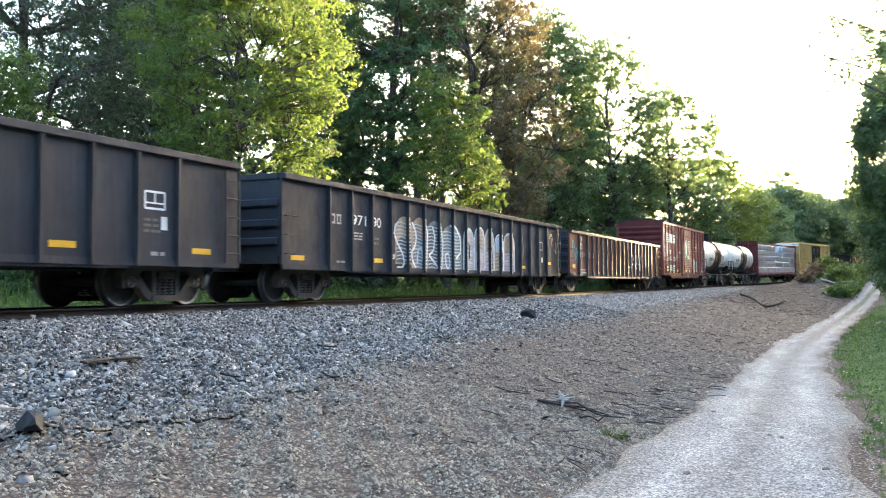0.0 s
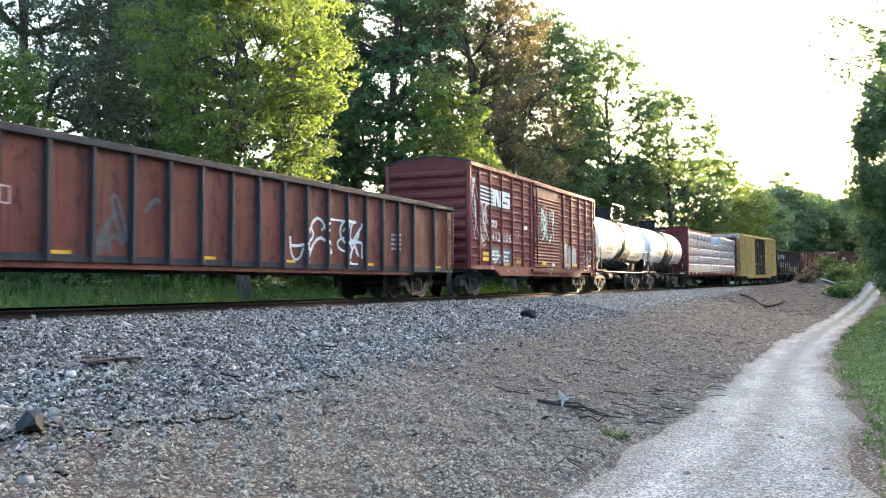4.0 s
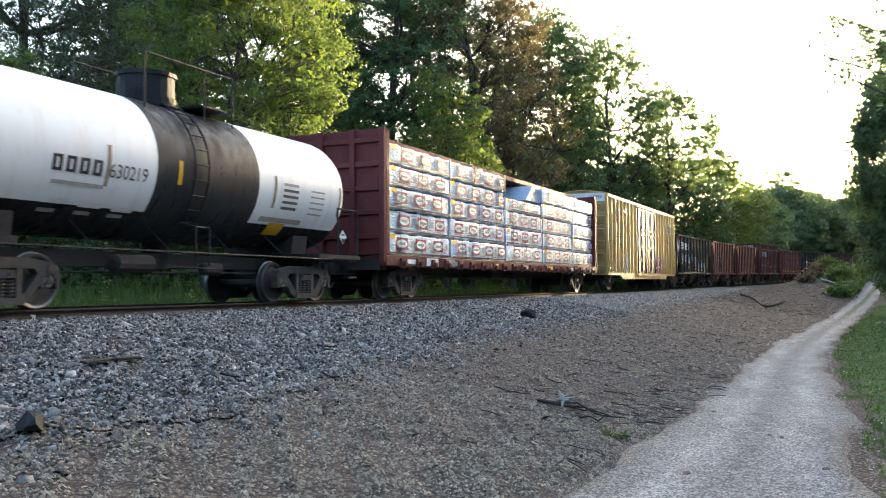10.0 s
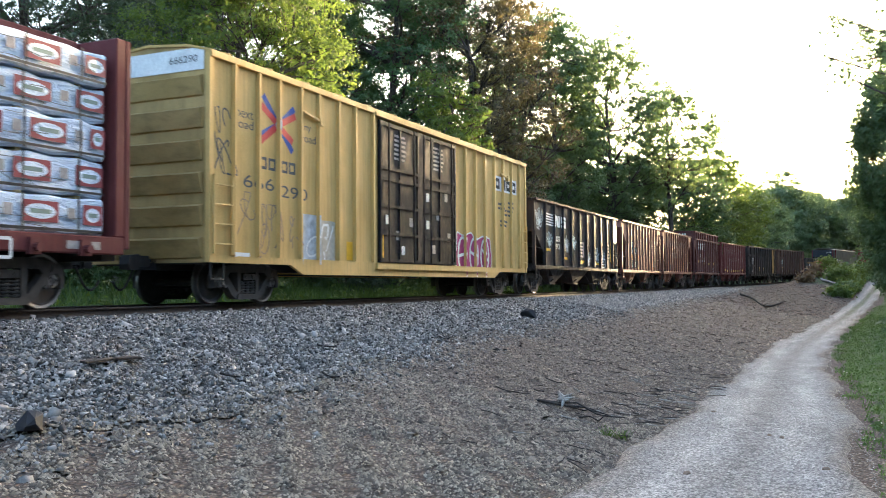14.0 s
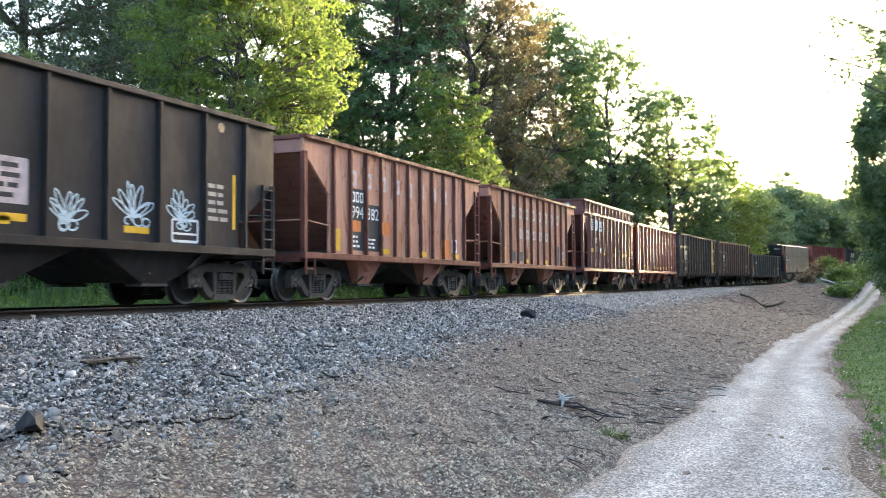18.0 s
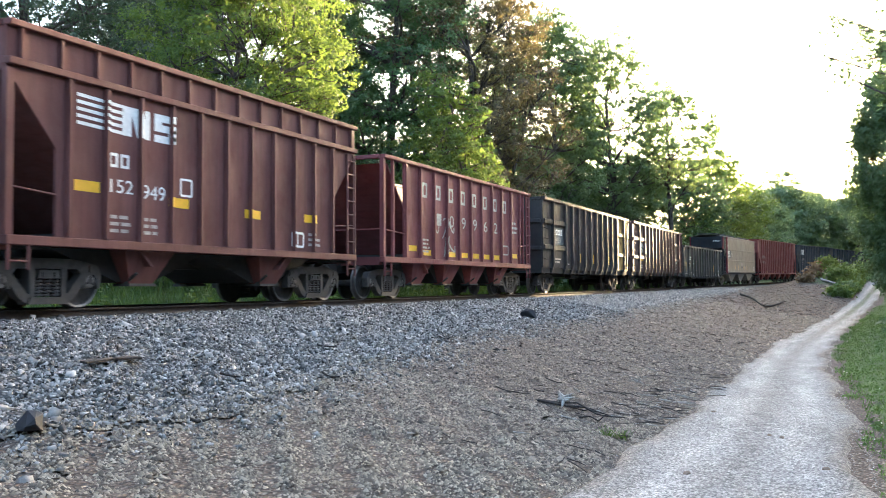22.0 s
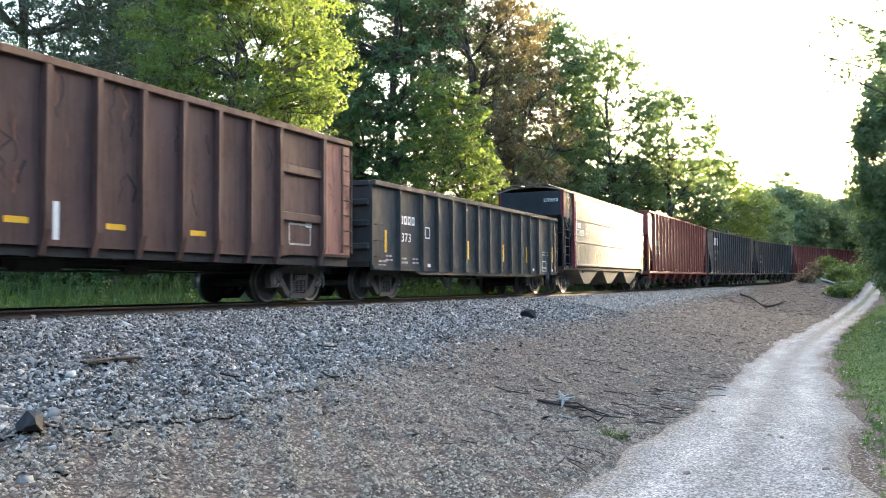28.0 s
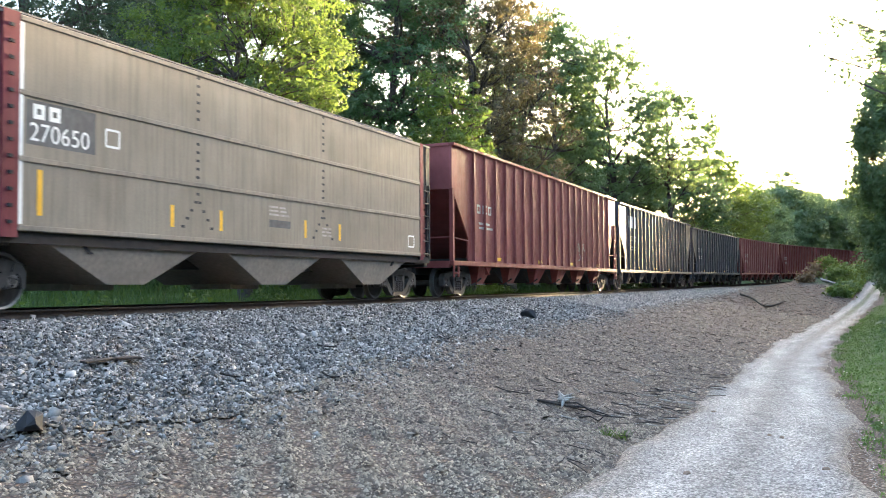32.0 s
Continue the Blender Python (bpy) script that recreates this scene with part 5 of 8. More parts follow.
            polys.append([(y0, z), (m, z), (m, z + dz * 0.5), (y0, z + dz * 0.5)])
            polys.append([(m + 0.05, z), (e, z), (e, z + dz * 0.5), (m + 0.05, z + dz * 0.5)])
        self.decal("stencil_mark", polys, mat, x, lift=0.0055)

    def text(self, s, y0, y1, z0, z1, mat, x=None, lift=0.0055, end=False):
        """Numbers that can be read, fitted into the given box; end: on the leading end."""
        cu = bpy.data.curves.new("number", "FONT")
        cu.body = s
        tmp = bpy.data.objects.new("number", cu)
        me = bpy.data.meshes.new_from_object(tmp)
        co = np.empty(len(me.vertices) * 3, np.float32)
        me.vertices.foreach_get("co", co)
        co = co.reshape(-1, 3)
        lo, hi = co.min(0), co.max(0)
        u = (co[:, 0] - lo[0]) / max(hi[0] - lo[0], 1e-6)
        v = (co[:, 1] - lo[1]) / max(hi[1] - lo[1], 1e-6)
        px = (self.panel_x if x is None else x) + lift
        if end:
            out = np.stack([y0 + u * (y1 - y0), np.full(len(u), -px), z0 + v * (z1 - z0)], -1)
        else:
            out = np.stack([np.full(len(u), px), y0 + u * (y1 - y0), z0 + v * (z1 - z0)], -1)
        me.vertices.foreach_set("co", out.astype(np.float32).ravel())
        me.update()
        bpy.data.objects.remove(tmp)
        bpy.data.curves.remove(cu)
        me.materials.clear()
        me.materials.append(mat)
        ob = new("number", me)
        ob.parent = self.root
        return ob

    def frames(self, cells, z0, z1, w, stroke, mat, bottom=True, x=None):
        """A company name as plain letter-sized frames, one in each cell."""
        for y in cells:
            a, b = y - w / 2, y + w / 2
            self.decal("letter", [[(a, z0), (a + stroke, z0), (a + stroke, z1), (a, z1)], [(b - stroke, z0), (b, z0), (b, z1), (b - stroke, z1)],
                                  [(a + stroke, z1 - stroke), (b - stroke, z1 - stroke), (b - stroke, z1), (a + stroke, z1)],
                                  [(a + stroke, z0), (b - stroke, z0), (b - stroke, z0 + stroke), (a + stroke, z0 + stroke)]], mat, x, lift=0.0055)

    def logo(self, y0, y1, z0, z1, mat):
        """Speed lines running into two heavy slanted blocks."""
        polys, n = [], 5
        dz = (z1 - z0) / (2 * n - 1)
        ym = y0 + (y1 - y0) * 0.40
        for i in range(n):
            z = z1 - dz * (2 * i + 1)
            polys.append([(y0, z + 0.04), (ym + 0.22, z), (ym + 0.22, z + dz), (y0, z + dz + 0.04)])
        w = (y1 - ym)
        polys.append([(ym + 0.06, z0), (ym + 0.2 * w, z0), (ym + 0.2 * w, z1), (ym + 0.06, z1)])
        polys.append([(ym + 0.16 * w, z1), (ym + 0.30 * w, z0), (ym + 0.46 * w, z0), (ym + 0.32 * w, z1)])
        polys.append([(ym + 0.40 * w, z0), (ym + 0.52 * w, z0), (ym + 0.52 * w, z1), (ym + 0.40 * w, z1)])
        h = z1 - z0
        a, b = ym + 0.60 * w, y1
        polys += [[(a, z1 - 0.26 * h), (b, z1 - 0.26 * h), (b, z1), (a, z1)], [(a, z0), (b, z0), (b, z0 + 0.26 * h), (a, z0 + 0.26 * h)],
                  [(a, z0 + 0.38 * h), (b, z0 + 0.38 * h), (b, z0 + 0.64 * h), (a, z0 + 0.64 * h)],
                  [(a, z0 + 0.5 * h), (a + 0.35 * (b - a), z0 + 0.5 * h), (a + 0.35 * (b - a), z1 - 0.1 * h), (a, z1 - 0.1 * h)],
                  [(b - 0.35 * (b - a), z0 + 0.1 * h), (b, z0 + 0.1 * h), (b, z0 + 0.5 * h), (b - 0.35 * (b - a), z0 + 0.5 * h)]]
        self.decal("emblem", polys, mat, lift=0.005)

    def scrawl(self, y0, y1, z0, z1, mat, seed, strokes=6, w=0.035, x=None, round_=0.5):
        """Spray-painted tag: looping strokes, no letters."""
        r = random.Random(seed)
        polys = []
        for k in range(strokes):
            cy, cz = r.uniform(y0, y1), r.uniform(z0, z1)
            ry_, rz_ = (y1 - y0) * r.uniform(0.06, 0.22), (z1 - z0) * r.uniform(0.15, 0.45)
            a0, span, tilt = r.uniform(0, 6.28), r.uniform(2.2, 6.0), r.uniform(-0.7, 0.7)
            pts = []
            for i in range(13):
                a = a0 + span * i / 12
                u, v = ry_ * math.cos(a), rz_ * math.sin(a * (1 + round_ * (k % 2)))
                pts.append((min(max(cy + u + tilt * v, y0), y1), min(max(cz + v, z0), z1)))
            polys += stroke_polys(pts, w * r.uniform(0.7, 1.3))
        self.decal("spray_tag", polys, mat, x, lift=0.007 + 0.0004 * (seed % 5))


def fan_tag(c, y0, y1, z0, z1, mat, seed):
    """A sprayed tag: thin long loops fanning up from one spot, round loops at its foot; no letters."""
    r = random.Random(seed)
    cy, cz, hh = (y0 + y1) / 2, z0 + 0.30 * (z1 - z0), z1 - z0
    loops = [(math.radians(d + r.uniform(-8, 8)), 0.36 * hh * r.uniform(0.75, 1.0), 0.055 * r.uniform(0.8, 1.3)) for d in range(20, 170, 22)]
    for k, (a, long_, thin) in enumerate(loops):
        my, mz = cy + math.cos(a) * long_, cz + math.sin(a) * long_
        pts = [(my + math.cos(a) * long_ * math.cos(t) - math.sin(a) * thin * math.sin(t), mz + math.sin(a) * long_ * math.cos(t) + math.cos(a) * thin * math.sin(t)) for t in [i * math.pi / 7 for i in range(15)]]
        c.decal("spray_stroke", stroke_polys([(min(max(p, y0), y1), q) for p, q in pts], 0.026), mat, lift=0.007 + 0.0003 * k)
    for k in range(4):
        py, pz, rr = cy + (y1 - y0) * r.uniform(-0.32, 0.32), cz - hh * r.uniform(-0.05, 0.2), hh * r.uniform(0.07, 0.13)
        c.decal("spray_stroke", stroke_polys([(py + rr * 1.3 * math.cos(t), pz + rr * math.sin(t)) for t in [i * 0.6 for i in range(r.randint(8, 12))]], 0.03), mat, lift=0.0095 + 0.0003 * k)


def stroke_polys(pts, w):
    out = []
    for (a, b), (c, d) in zip(pts, pts[1:]):
        L = math.hypot(c - a, d - b)
        if L < 1e-4:
            continue
        ny, nz = -(d - b) / L * w / 2, (c - a) / L * w / 2
        out.append([(a + ny, b + nz), (a - ny, b - nz), (c - ny, d - nz), (c + ny, d + nz)])
    return out


def clip(poly, y, sign):
    """The part of a polygon with sign * (its y - y) >= 0."""
    out = []
    n = len(poly)
    for i in range(n):
        p, q = poly[i], poly[(i + 1) % n]
        a, b = sign * (p[0] - y), sign * (q[0] - y)
        if a >= 0:
            out.append(p)
        if a * b < 0:
            t = a / (a - b)
            out.append((y, p[1] + t * (q[1] - p[1])))
    return out


def even(a, b, n):
    return [a + (b - a) * i / (n - 1) for i in range(n)]


def end_ladder(c, y, z0, z1, mat, n=7):
    """Ladders at the rear corner, on the side and on the end."""
    c.ladder(c.panel_x + 0.06, y - 0.45, c.panel_x + 0.06, y - 0.03, z0, z1, n, mat)
    c.ladder(-1.35, -c.h - 0.07, -0.95, -c.h - 0.07, z0, z1, n, mat)


def brake_gear(c):
    """Air reservoir, brake cylinder and rods under the floor."""
    def build(bm):
        for y0, y1, r, x, z in ((-1.6, -0.6, 0.17, 0.75, 0.78), (0.9, 1.5, 0.13, 0.7, 0.72)):
            rows = [(y0, r * 0.6), (y0 + 0.05, r), (y1 - 0.05, r), (y1, r * 0.6)]
            k = len(bm.verts)
            bm_lathe(bm, rows, 12)
            bm.verts.ensure_lookup_table()
            for v in bm.verts[k:]:
                v.co = Vector((x + v.co.y, v.co.x, z + v.co.z))
        bm_rod(bm, (0.45, -c.tr + 0.8, 0.62), (0.45, c.tr - 0.8, 0.66), 0.02)
        bm_rod(bm, (1.0, -0.6, 0.75), (1.0, 0.9, 0.72), 0.015)
    c.add("brake_gear", M_UNDER, build)


def gondola(a, b, top, label, mat, end_mat, sill_z, posts, truck_in=1.6, chord=None, ribs_z=(1.5, 2.1), taper=0.0, post_w=0.11, deep=0.09, mid_z=None, post_mat=None, drop=0.0):
    c = Car("gondola_car", a, b, label, truck_in, "gondola car")
    h, mid_z = c.h, sill_z - 0.05 if mid_z is None else mid_z
    chord = chord or mat
    wide = c.tr - 1.0
    for s in (1, -1):
        poly = [(-h, sill_z), (-wide, sill_z), (-wide + 0.35, mid_z), (wide - 0.35, mid_z), (wide, sill_z), (h, sill_z), (h, top - 0.12), (-h, top - 0.12)]
        c.add("side_panel", mat, lambda bm: bm_prism(bm, poly, min(s * 1.44, s * 1.50), max(s * 1.44, s * 1.50)))
        c.box("top_chord", chord, min(s * 1.42, s * 1.60), max(s * 1.42, s * 1.60), -h, h, top - 0.13, top, bevel=0.012)
        # with drop, a recessed dark sill stands in for open shade under the panel
        c.box("side_sill", M_UNDER if drop else chord, min(s * 1.30, s * 1.43) if drop else min(s * 1.44, s * 1.53), max(s * 1.30, s * 1.43) if drop else max(s * 1.44, s * 1.53), -h, h, sill_z - drop, sill_z + 0.12)
        e = s * h
        y0, y1 = min(e, e - s * 0.07), max(e, e - s * 0.07)
        c.box("end_panel", end_mat, -1.435, 1.435, y0, y1, 1.0, top - 0.14)
        c.box("end_chord", chord, -1.415, 1.415, min(e + s * 0.05, e - s * 0.1), max(e + s * 0.05, e - s * 0.1), top - 0.135, top - 0.004, bevel=0.012)
        for z in ribs_z:
            c.box("end_rib", end_mat, -1.42, 1.42, min(e, e + s * 0.09), max(e, e + s * 0.09), z - 0.09, z + 0.09, bevel=0.03)
        c.box("end_sill", M_UNDER, -1.40, 1.40, min(e - s * 0.25, e + s * 0.02), max(e - s * 0.25, e + s * 0.02), 0.86, 1.0)
    c.box("floor", M_UNDER, -1.43, 1.43, -h + 0.08, h - 0.08, 1.0, 1.06)
    c.sill(0.70, 1.0)
    for y in even(-h + 2.5, h - 2.5, 7):
        c.box("cross_bearer", M_UNDER, -1.42, 1.42, y - 0.07, y + 0.07, 0.82, 1.0)
    c.posts(posts, sill_z + 0.01 - drop, top - 0.13, post_mat or mat, post_w, deep, taper)
    end_ladder(c, h, sill_z + 0.1, top - 0.2, mat, max(4, int((top - sill_z) / 0.38)))
    c.grabs(-h + 0.1, -h + 0.5, [sill_z + 0.35 + 0.42 * i for i in range(int((top - sill_z) / 0.6))], mat)
    brake_gear(c)
    return c


def hopper(a, b, top, label, mat, posts, diag, post_mat=None, sill_z=1.12, truck_in=1.25, bays=2, extension=0.0, cage=False, chord=None, end_mat=None, post_w=0.1, deep=0.08, chute_w=0.62):
    """An open-top hopper. diag: (height at the corner, height inboard, run) of the slanted lower edge of the side sheet's ends."""
    c = Car("hopper_car", a, b, label, truck_in, "hopper car")
    h = c.h
    zc, zi, run = diag
    chord, end_mat, post_mat = chord or mat, end_mat or mat, post_mat or mat
    body_top = top - extension
    for s in (1, -1):
        if cage:
            poly = [(-h + run, sill_z), (h - run, sill_z), (h - run, body_top - 0.1), (-h + run, body_top - 0.1)]
        else:
            poly = [(-h + run, sill_z), (h - run, sill_z), (h - run, zi), (h, zc), (h, body_top - 0.1), (-h, body_top - 0.1), (-h, zc), (-h + run, zi)]
        x0, x1 = min(s * 1.44, s * 1.50), max(s * 1.44, s * 1.50)
        c.add("side_sheet", mat, lambda bm: bm_prism(bm, poly, x0, x1))
        c.box("top_chord", chord, min(s * 1.42, s * 1.59), max(s * 1.42, s * 1.59), -h, h, top - 0.10, top, bevel=0.012)
        c.box("side_sill", chord, min(s * 1.40, s * 1.56), max(s * 1.40, s * 1.56), -h, h, sill_z - 0.13, sill_z + 0.02, bevel=0.012)
        if extension:
            c.box("side_extension", mat, x0, x1, -h, h, body_top + 0.012, top - 0.1)
            c.box("belt_rail", chord, min(s * 1.42, s * 1.585), max(s * 1.42, s * 1.585), -h, h, body_top - 0.1, body_top + 0.01, bevel=0.01)
    for s in (1, -1):
        e = s * h
        # end sheet above the slope, slope sheet below it
        zt = zc if not cage else zi
        if not cage:
            c.box("end_sheet", end_mat, -1.435, 1.435, min(e, e - s * 0.06), max(e, e - s * 0.06), zt - 0.02, top - 0.1)
        c.box("end_chord", chord, -1.415, 1.415, min(e + s * 0.04, e - s * 0.1), max(e + s * 0.04, e - s * 0.1), top - 0.105, top - 0.004, bevel=0.01)
        y0 = e - s * (0.06 if not cage else run * 0.25)
        y1 = e - s * (run + (zt - 0.7) * 0.75)

        def slope(bm):
            q = [(y0, zt if not cage else body_top - 0.2), (y0 - s * 0.07, zt if not cage else body_top - 0.2), (y1 - s * 0.07, 0.72), (y1, 0.72)]
            bm_prism(bm, q if s < 0 else q[::-1], -1.43, 1.43)
        c.add("slope_sheet", end_mat, slope)
        c.box("end_sill", chord, -1.39, 1.39, min(e, e - s * 0.16), max(e, e - s * 0.16), 0.92, sill_z + 0.01)
        c.box("end_platform", M_UNDER, -1.38, 1.38, min(e - s * 0.17, e - s * run), max(e - s * 0.17, e - s * run), 0.95, 1.02)
        for x in (-1.47, 1.47):
            c.box("corner_post", post_mat, x - 0.06, x + 0.06, min(e, e - s * 0.13), max(e, e - s * 0.13), sill_z + 0.021, (zc if not cage else body_top - 0.1) + 0.0)
            if cage:
                yy = e - s * run * 0.5
                c.box("corner_post", post_mat, x - 0.04, x + 0.04, yy - 0.04, yy + 0.04, sill_z + 0.021, body_top - 0.1)
        for x in (-0.45, 0.45):
            c.box("end_post", post_mat, x - 0.06, x + 0.06, min(e - s * 0.02, e - s * 0.14), max(e - s * 0.02, e - s * 0.14), sill_z + 0.011, zt + 0.05 if not cage else body_top - 0.1)

        def rail(bm):
            for x in (-1.5, 1.5):
                bm_rod(bm, (x, e - s * 0.05, sill_z + 0.75), (x, e - s * run, sill_z + 0.68), 0.018)
            bm_rod(bm, (-1.42, e, sill_z + 0.75), (1.42, e, sill_z + 0.75), 0.018)
        c.add("hand_rail", mat, rail)
    c.sill(0.72, 1.0)
    span = 2 * (h - run) - 0.6
    bw = span / bays
    for i in range(bays):
        y = -span / 2 + bw * (i + 0.5)

        # inner slope sheets take the dark underframe colour for the shadow beneath the car
        def slopes(bm):
            t = [(-1.0, y - bw * 0.49), (1.0, y - bw * 0.49), (1.0, y + bw * 0.49), (-1.0, y + bw * 0.49)]
            w = min(0.42, bw * 0.24)
            a_ = [bm.verts.new((*p, sill_z - 0.12)) for p in t]
            b_ = [bm.verts.new((p[0], y + (w if p[1] > y else -w), 0.44)) for p in t]
            for k in range(4):
                bm.faces.new((a_[k], a_[(k + 1) % 4], b_[(k + 1) % 4], b_[k]))
            bm.faces.new(b_)

        for sx in (1, -1):
            def chute(bm):
                w0, w1 = min(chute_w, bw * 0.46), min(0.30, bw * 0.2)
                top_ = [(0.9, y - w0), (1.38, y - w0), (1.38, y + w0), (0.9, y + w0)]
                bot_ = [(0.86, y - w1), (1.16, y - w1), (1.16, y + w1), (0.86, y + w1)]
                t = [bm.verts.new((sx * p[0], p[1], sill_z - 0.125)) for p in top_]
                q = [bm.verts.new((sx * p[0], p[1], 0.42)) for p in bot_]
                for k in range(4):
                    bm.faces.new((t[k], t[(k + 1) % 4], q[(k + 1) % 4], q[k]))
                bm.faces.new(q)

            def gate(bm):
                bm_box(bm, min(sx * 0.82, sx * 1.2), max(sx * 0.82, sx * 1.2), y - min(0.34, bw * 0.22), y + min(0.34, bw * 0.22), 0.37, 0.42)
                bm_rod(bm, (sx * 1.05, y - 0.3, 0.40), (sx * 1.34, y - 0.3, 0.60), 0.03)
            part("outlet_gate", built(gate), M_STEEL, c.add("hopper_chute", end_mat, chute))
        c.add("slope_sheet", M_UNDER, slopes)
    c.posts(posts, sill_z + 0.03, body_top - 0.11, post_mat, post_w, deep)
    if extension:
        keep = list(c.stakes)
        c.posts([y for y in even(-h + 0.25, h - 0.25, len(posts) + 3)], body_top + 0.02, top - 0.11, post_mat, 0.07, 0.07, name="extension_post")
        c.stakes = keep
        c.stake_x, c.stake_w = c.panel_x + deep, post_w / 2
    c.ladder(1.53, h - 0.42, 1.53, h - 0.06, 0.62, zc if not cage else body_top, 9, chord)
    c.ladder(1.53, -h + 0.06, 1.53, -h + 0.42, 0.62, sill_z + 0.02, 2, chord)
    c.ladder(-1.35, -h - 0.06, -0.95, -h - 0.06, 0.62, top - 0.2, 9, chord)
    # an added dark plate inside keeps daylight from showing through
    c.box("load_floor", M_UNDER, -1.42, 1.42, -h + 1.6, h - 1.6, 1.15, 1.25)
    return c

# ---- the train, car by car from its head ----
def black_gondola_paint(c, spots):
    for y, z in spots:
        c.rect("reflector", y - 0.27, y + 0.27, z - 0.055, z + 0.055, M_YELLOW)


c = gondola(-133.0, -112.85, 2.85, "dark grey-black steel gondola car with side posts", P_BLACK2, P_BLACK2, 0.73, even(-8.26, 8.26, 17), ribs_z=(1.35, 1.75, 2.2))
black_gondola_paint(c, [(5.64, 1.04), (8.97, 1.03), (1.5, 1.03), (-3.0, 1.03)])
c.decal("stencil_frame", stroke_polys([(7.45, 1.75), (7.95, 1.75), (7.95, 2.05), (7.45, 2.05), (7.45, 1.75)], 0.04) + stroke_polys([(7.45, 1.85), (7.95, 1.85)], 0.03) + stroke_polys([(7.7, 1.85), (7.7, 2.05)], 0.03), M_WHITE)
c.bars(7.42, 7.9, 1.3, 1.6, 3, M_GREYP, 3)
c.bars(7.6, 8.0, 0.88, 1.02, 1, M_DULL, 5)
c.rect("paper_tag", 7.86, 8.02, 1.38, 1.62, M_WHITE)

c = gondola(-111.29, -90.89, 2.85, "black steel gondola car with silver and tan graffiti", P_BLACK, P_BLACK, 0.73, even(-8.30, 8.36, 17), ribs_z=(1.35, 1.75, 2.2))
black_gondola_paint(c, [(-9.59, 1.0), (-5.83, 1.02), (-2.76, 1.02), (-0.76, 1.01), (0.31, 1.01), (2.43, 1.02), (5.58, 1.03), (8.75, 1.23)])
c.frames([-8.08, -7.80], 1.86, 2.10, 0.2, 0.05, M_DULL)
c.text("971", -7.18, -6.46, 1.88, 2.14, M_WHITE)
c.text("90", -6.12, -5.67, 1.88, 2.14, M_WHITE)
c.bars(-7.1, -6.5, 1.5, 1.72, 3, M_DULL, 8)
c.bars(-6.1, -5.7, 1.4, 1.65, 2, M_GREYP, 9)
c.bars(-7.9, -7.4, 0.9, 1.0, 1, M_DULL, 4)
# wide two-tone piece along the middle: filled strips, hatching and pale outlines
R = random.Random(12)
M_STEELBLUE = plain("steel_blue_spray_paint", (0.16, 0.185, 0.20), 0.6, 0.1, 0.4, 6)


def hump(y0, y1, z0, z1, n=9):
    """A round-topped letter-like field."""
    m, w, k = (y0 + y1) / 2, (y1 - y0) / 2, min(0.45, (z1 - z0) * 0.4)
    return [(y0, z0), (y1, z0)] + [(m + w * math.cos(math.pi * i / n), z1 - k + k * math.sin(math.pi * i / n)) for i in range(n + 1)]


def rim(y0, y1, z0, z1):
    h_ = hump(y0, y1, z0, z1)
    return h_[1:] + [h_[0]]


for i, (a_, b_, zt) in enumerate([(-4.85, -3.75, 2.28), (-3.85, -2.75, 2.32), (-2.85, -1.75, 2.28), (-1.8, -0.25, 2.22)]):
    c.decal("graffiti_fill", [hump(a_, b_, 0.78 if i else 0.95, zt)], (M_TAN, M_TAN, M_STEELBLUE, M_STEELBLUE)[i], lift=0.005 + 0.0002 * i)
    c.decal("graffiti_fill", [hump(a_ + 0.08, b_ - 0.08, 0.80 if i else 1.0, 1.72 if i < 2 else zt - 0.12)], M_STEELBLUE if i % 2 else M_GREYP, lift=0.0058 + 0.0002 * i)
    pol = []
    for k in range(13):
        z = 0.88 + 0.1 * k
        if z < zt - 0.15 and (i or z > 1.0):
            pol += stroke_polys([(a_ + 0.06 + 0.05 * R.random(), z), (a_ + 0.3 * (b_ - a_), z + 0.03), (a_ + 0.6 * (b_ - a_), z - 0.01), (b_ - 0.08 - 0.1 * R.random(), z + 0.02)], 0.034)
    c.decal("graffiti_hatch", pol, M_SILVER, lift=0.0068)
curve = [[(-4.9, 1.75), (-4.85, 2.0), (-4.7, 2.08)], [(-4.88, 1.72), (-4.7, 1.5), (-4.42, 1.25), (-4.3, 1.0), (-4.45, 0.85), (-4.75, 0.85)], [(-3.82, 2.15), (-3.62, 1.95), (-3.55, 1.7), (-3.66, 1.45), (-3.85, 1.32), (-3.82, 1.1), (-3.55, 0.82)],
         [(-3.5, 0.98), (-3.42, 1.4), (-3.2, 1.45), (-3.15, 1.1)], [(-2.95, 2.2), (-2.8, 1.9), (-2.83, 1.4), (-2.9, 0.85)], [(-2.45, 2.1), (-2.3, 1.8), (-2.4, 1.4), (-2.7, 1.25), (-2.35, 1.05), (-2.0, 0.85)], [(-1.85, 2.15), (-1.72, 1.6), (-1.8, 0.9)],
         [(-1.2, 2.2), (-0.7, 2.15), (-0.4, 1.85), (-0.35, 1.4), (-0.7, 1.2)], [(-1.55, 1.3), (-1.3, 1.35), (-1.2, 1.0), (-1.35, 0.85), (-1.5, 1.0), (-1.55, 1.3)]]
for k, pts in enumerate(curve):
    c.decal("graffiti_outline", stroke_polys(pts, 0.075), M_WHITE if k % 3 else M_SPRAY, lift=0.0078 + 0.0002 * (k % 2))
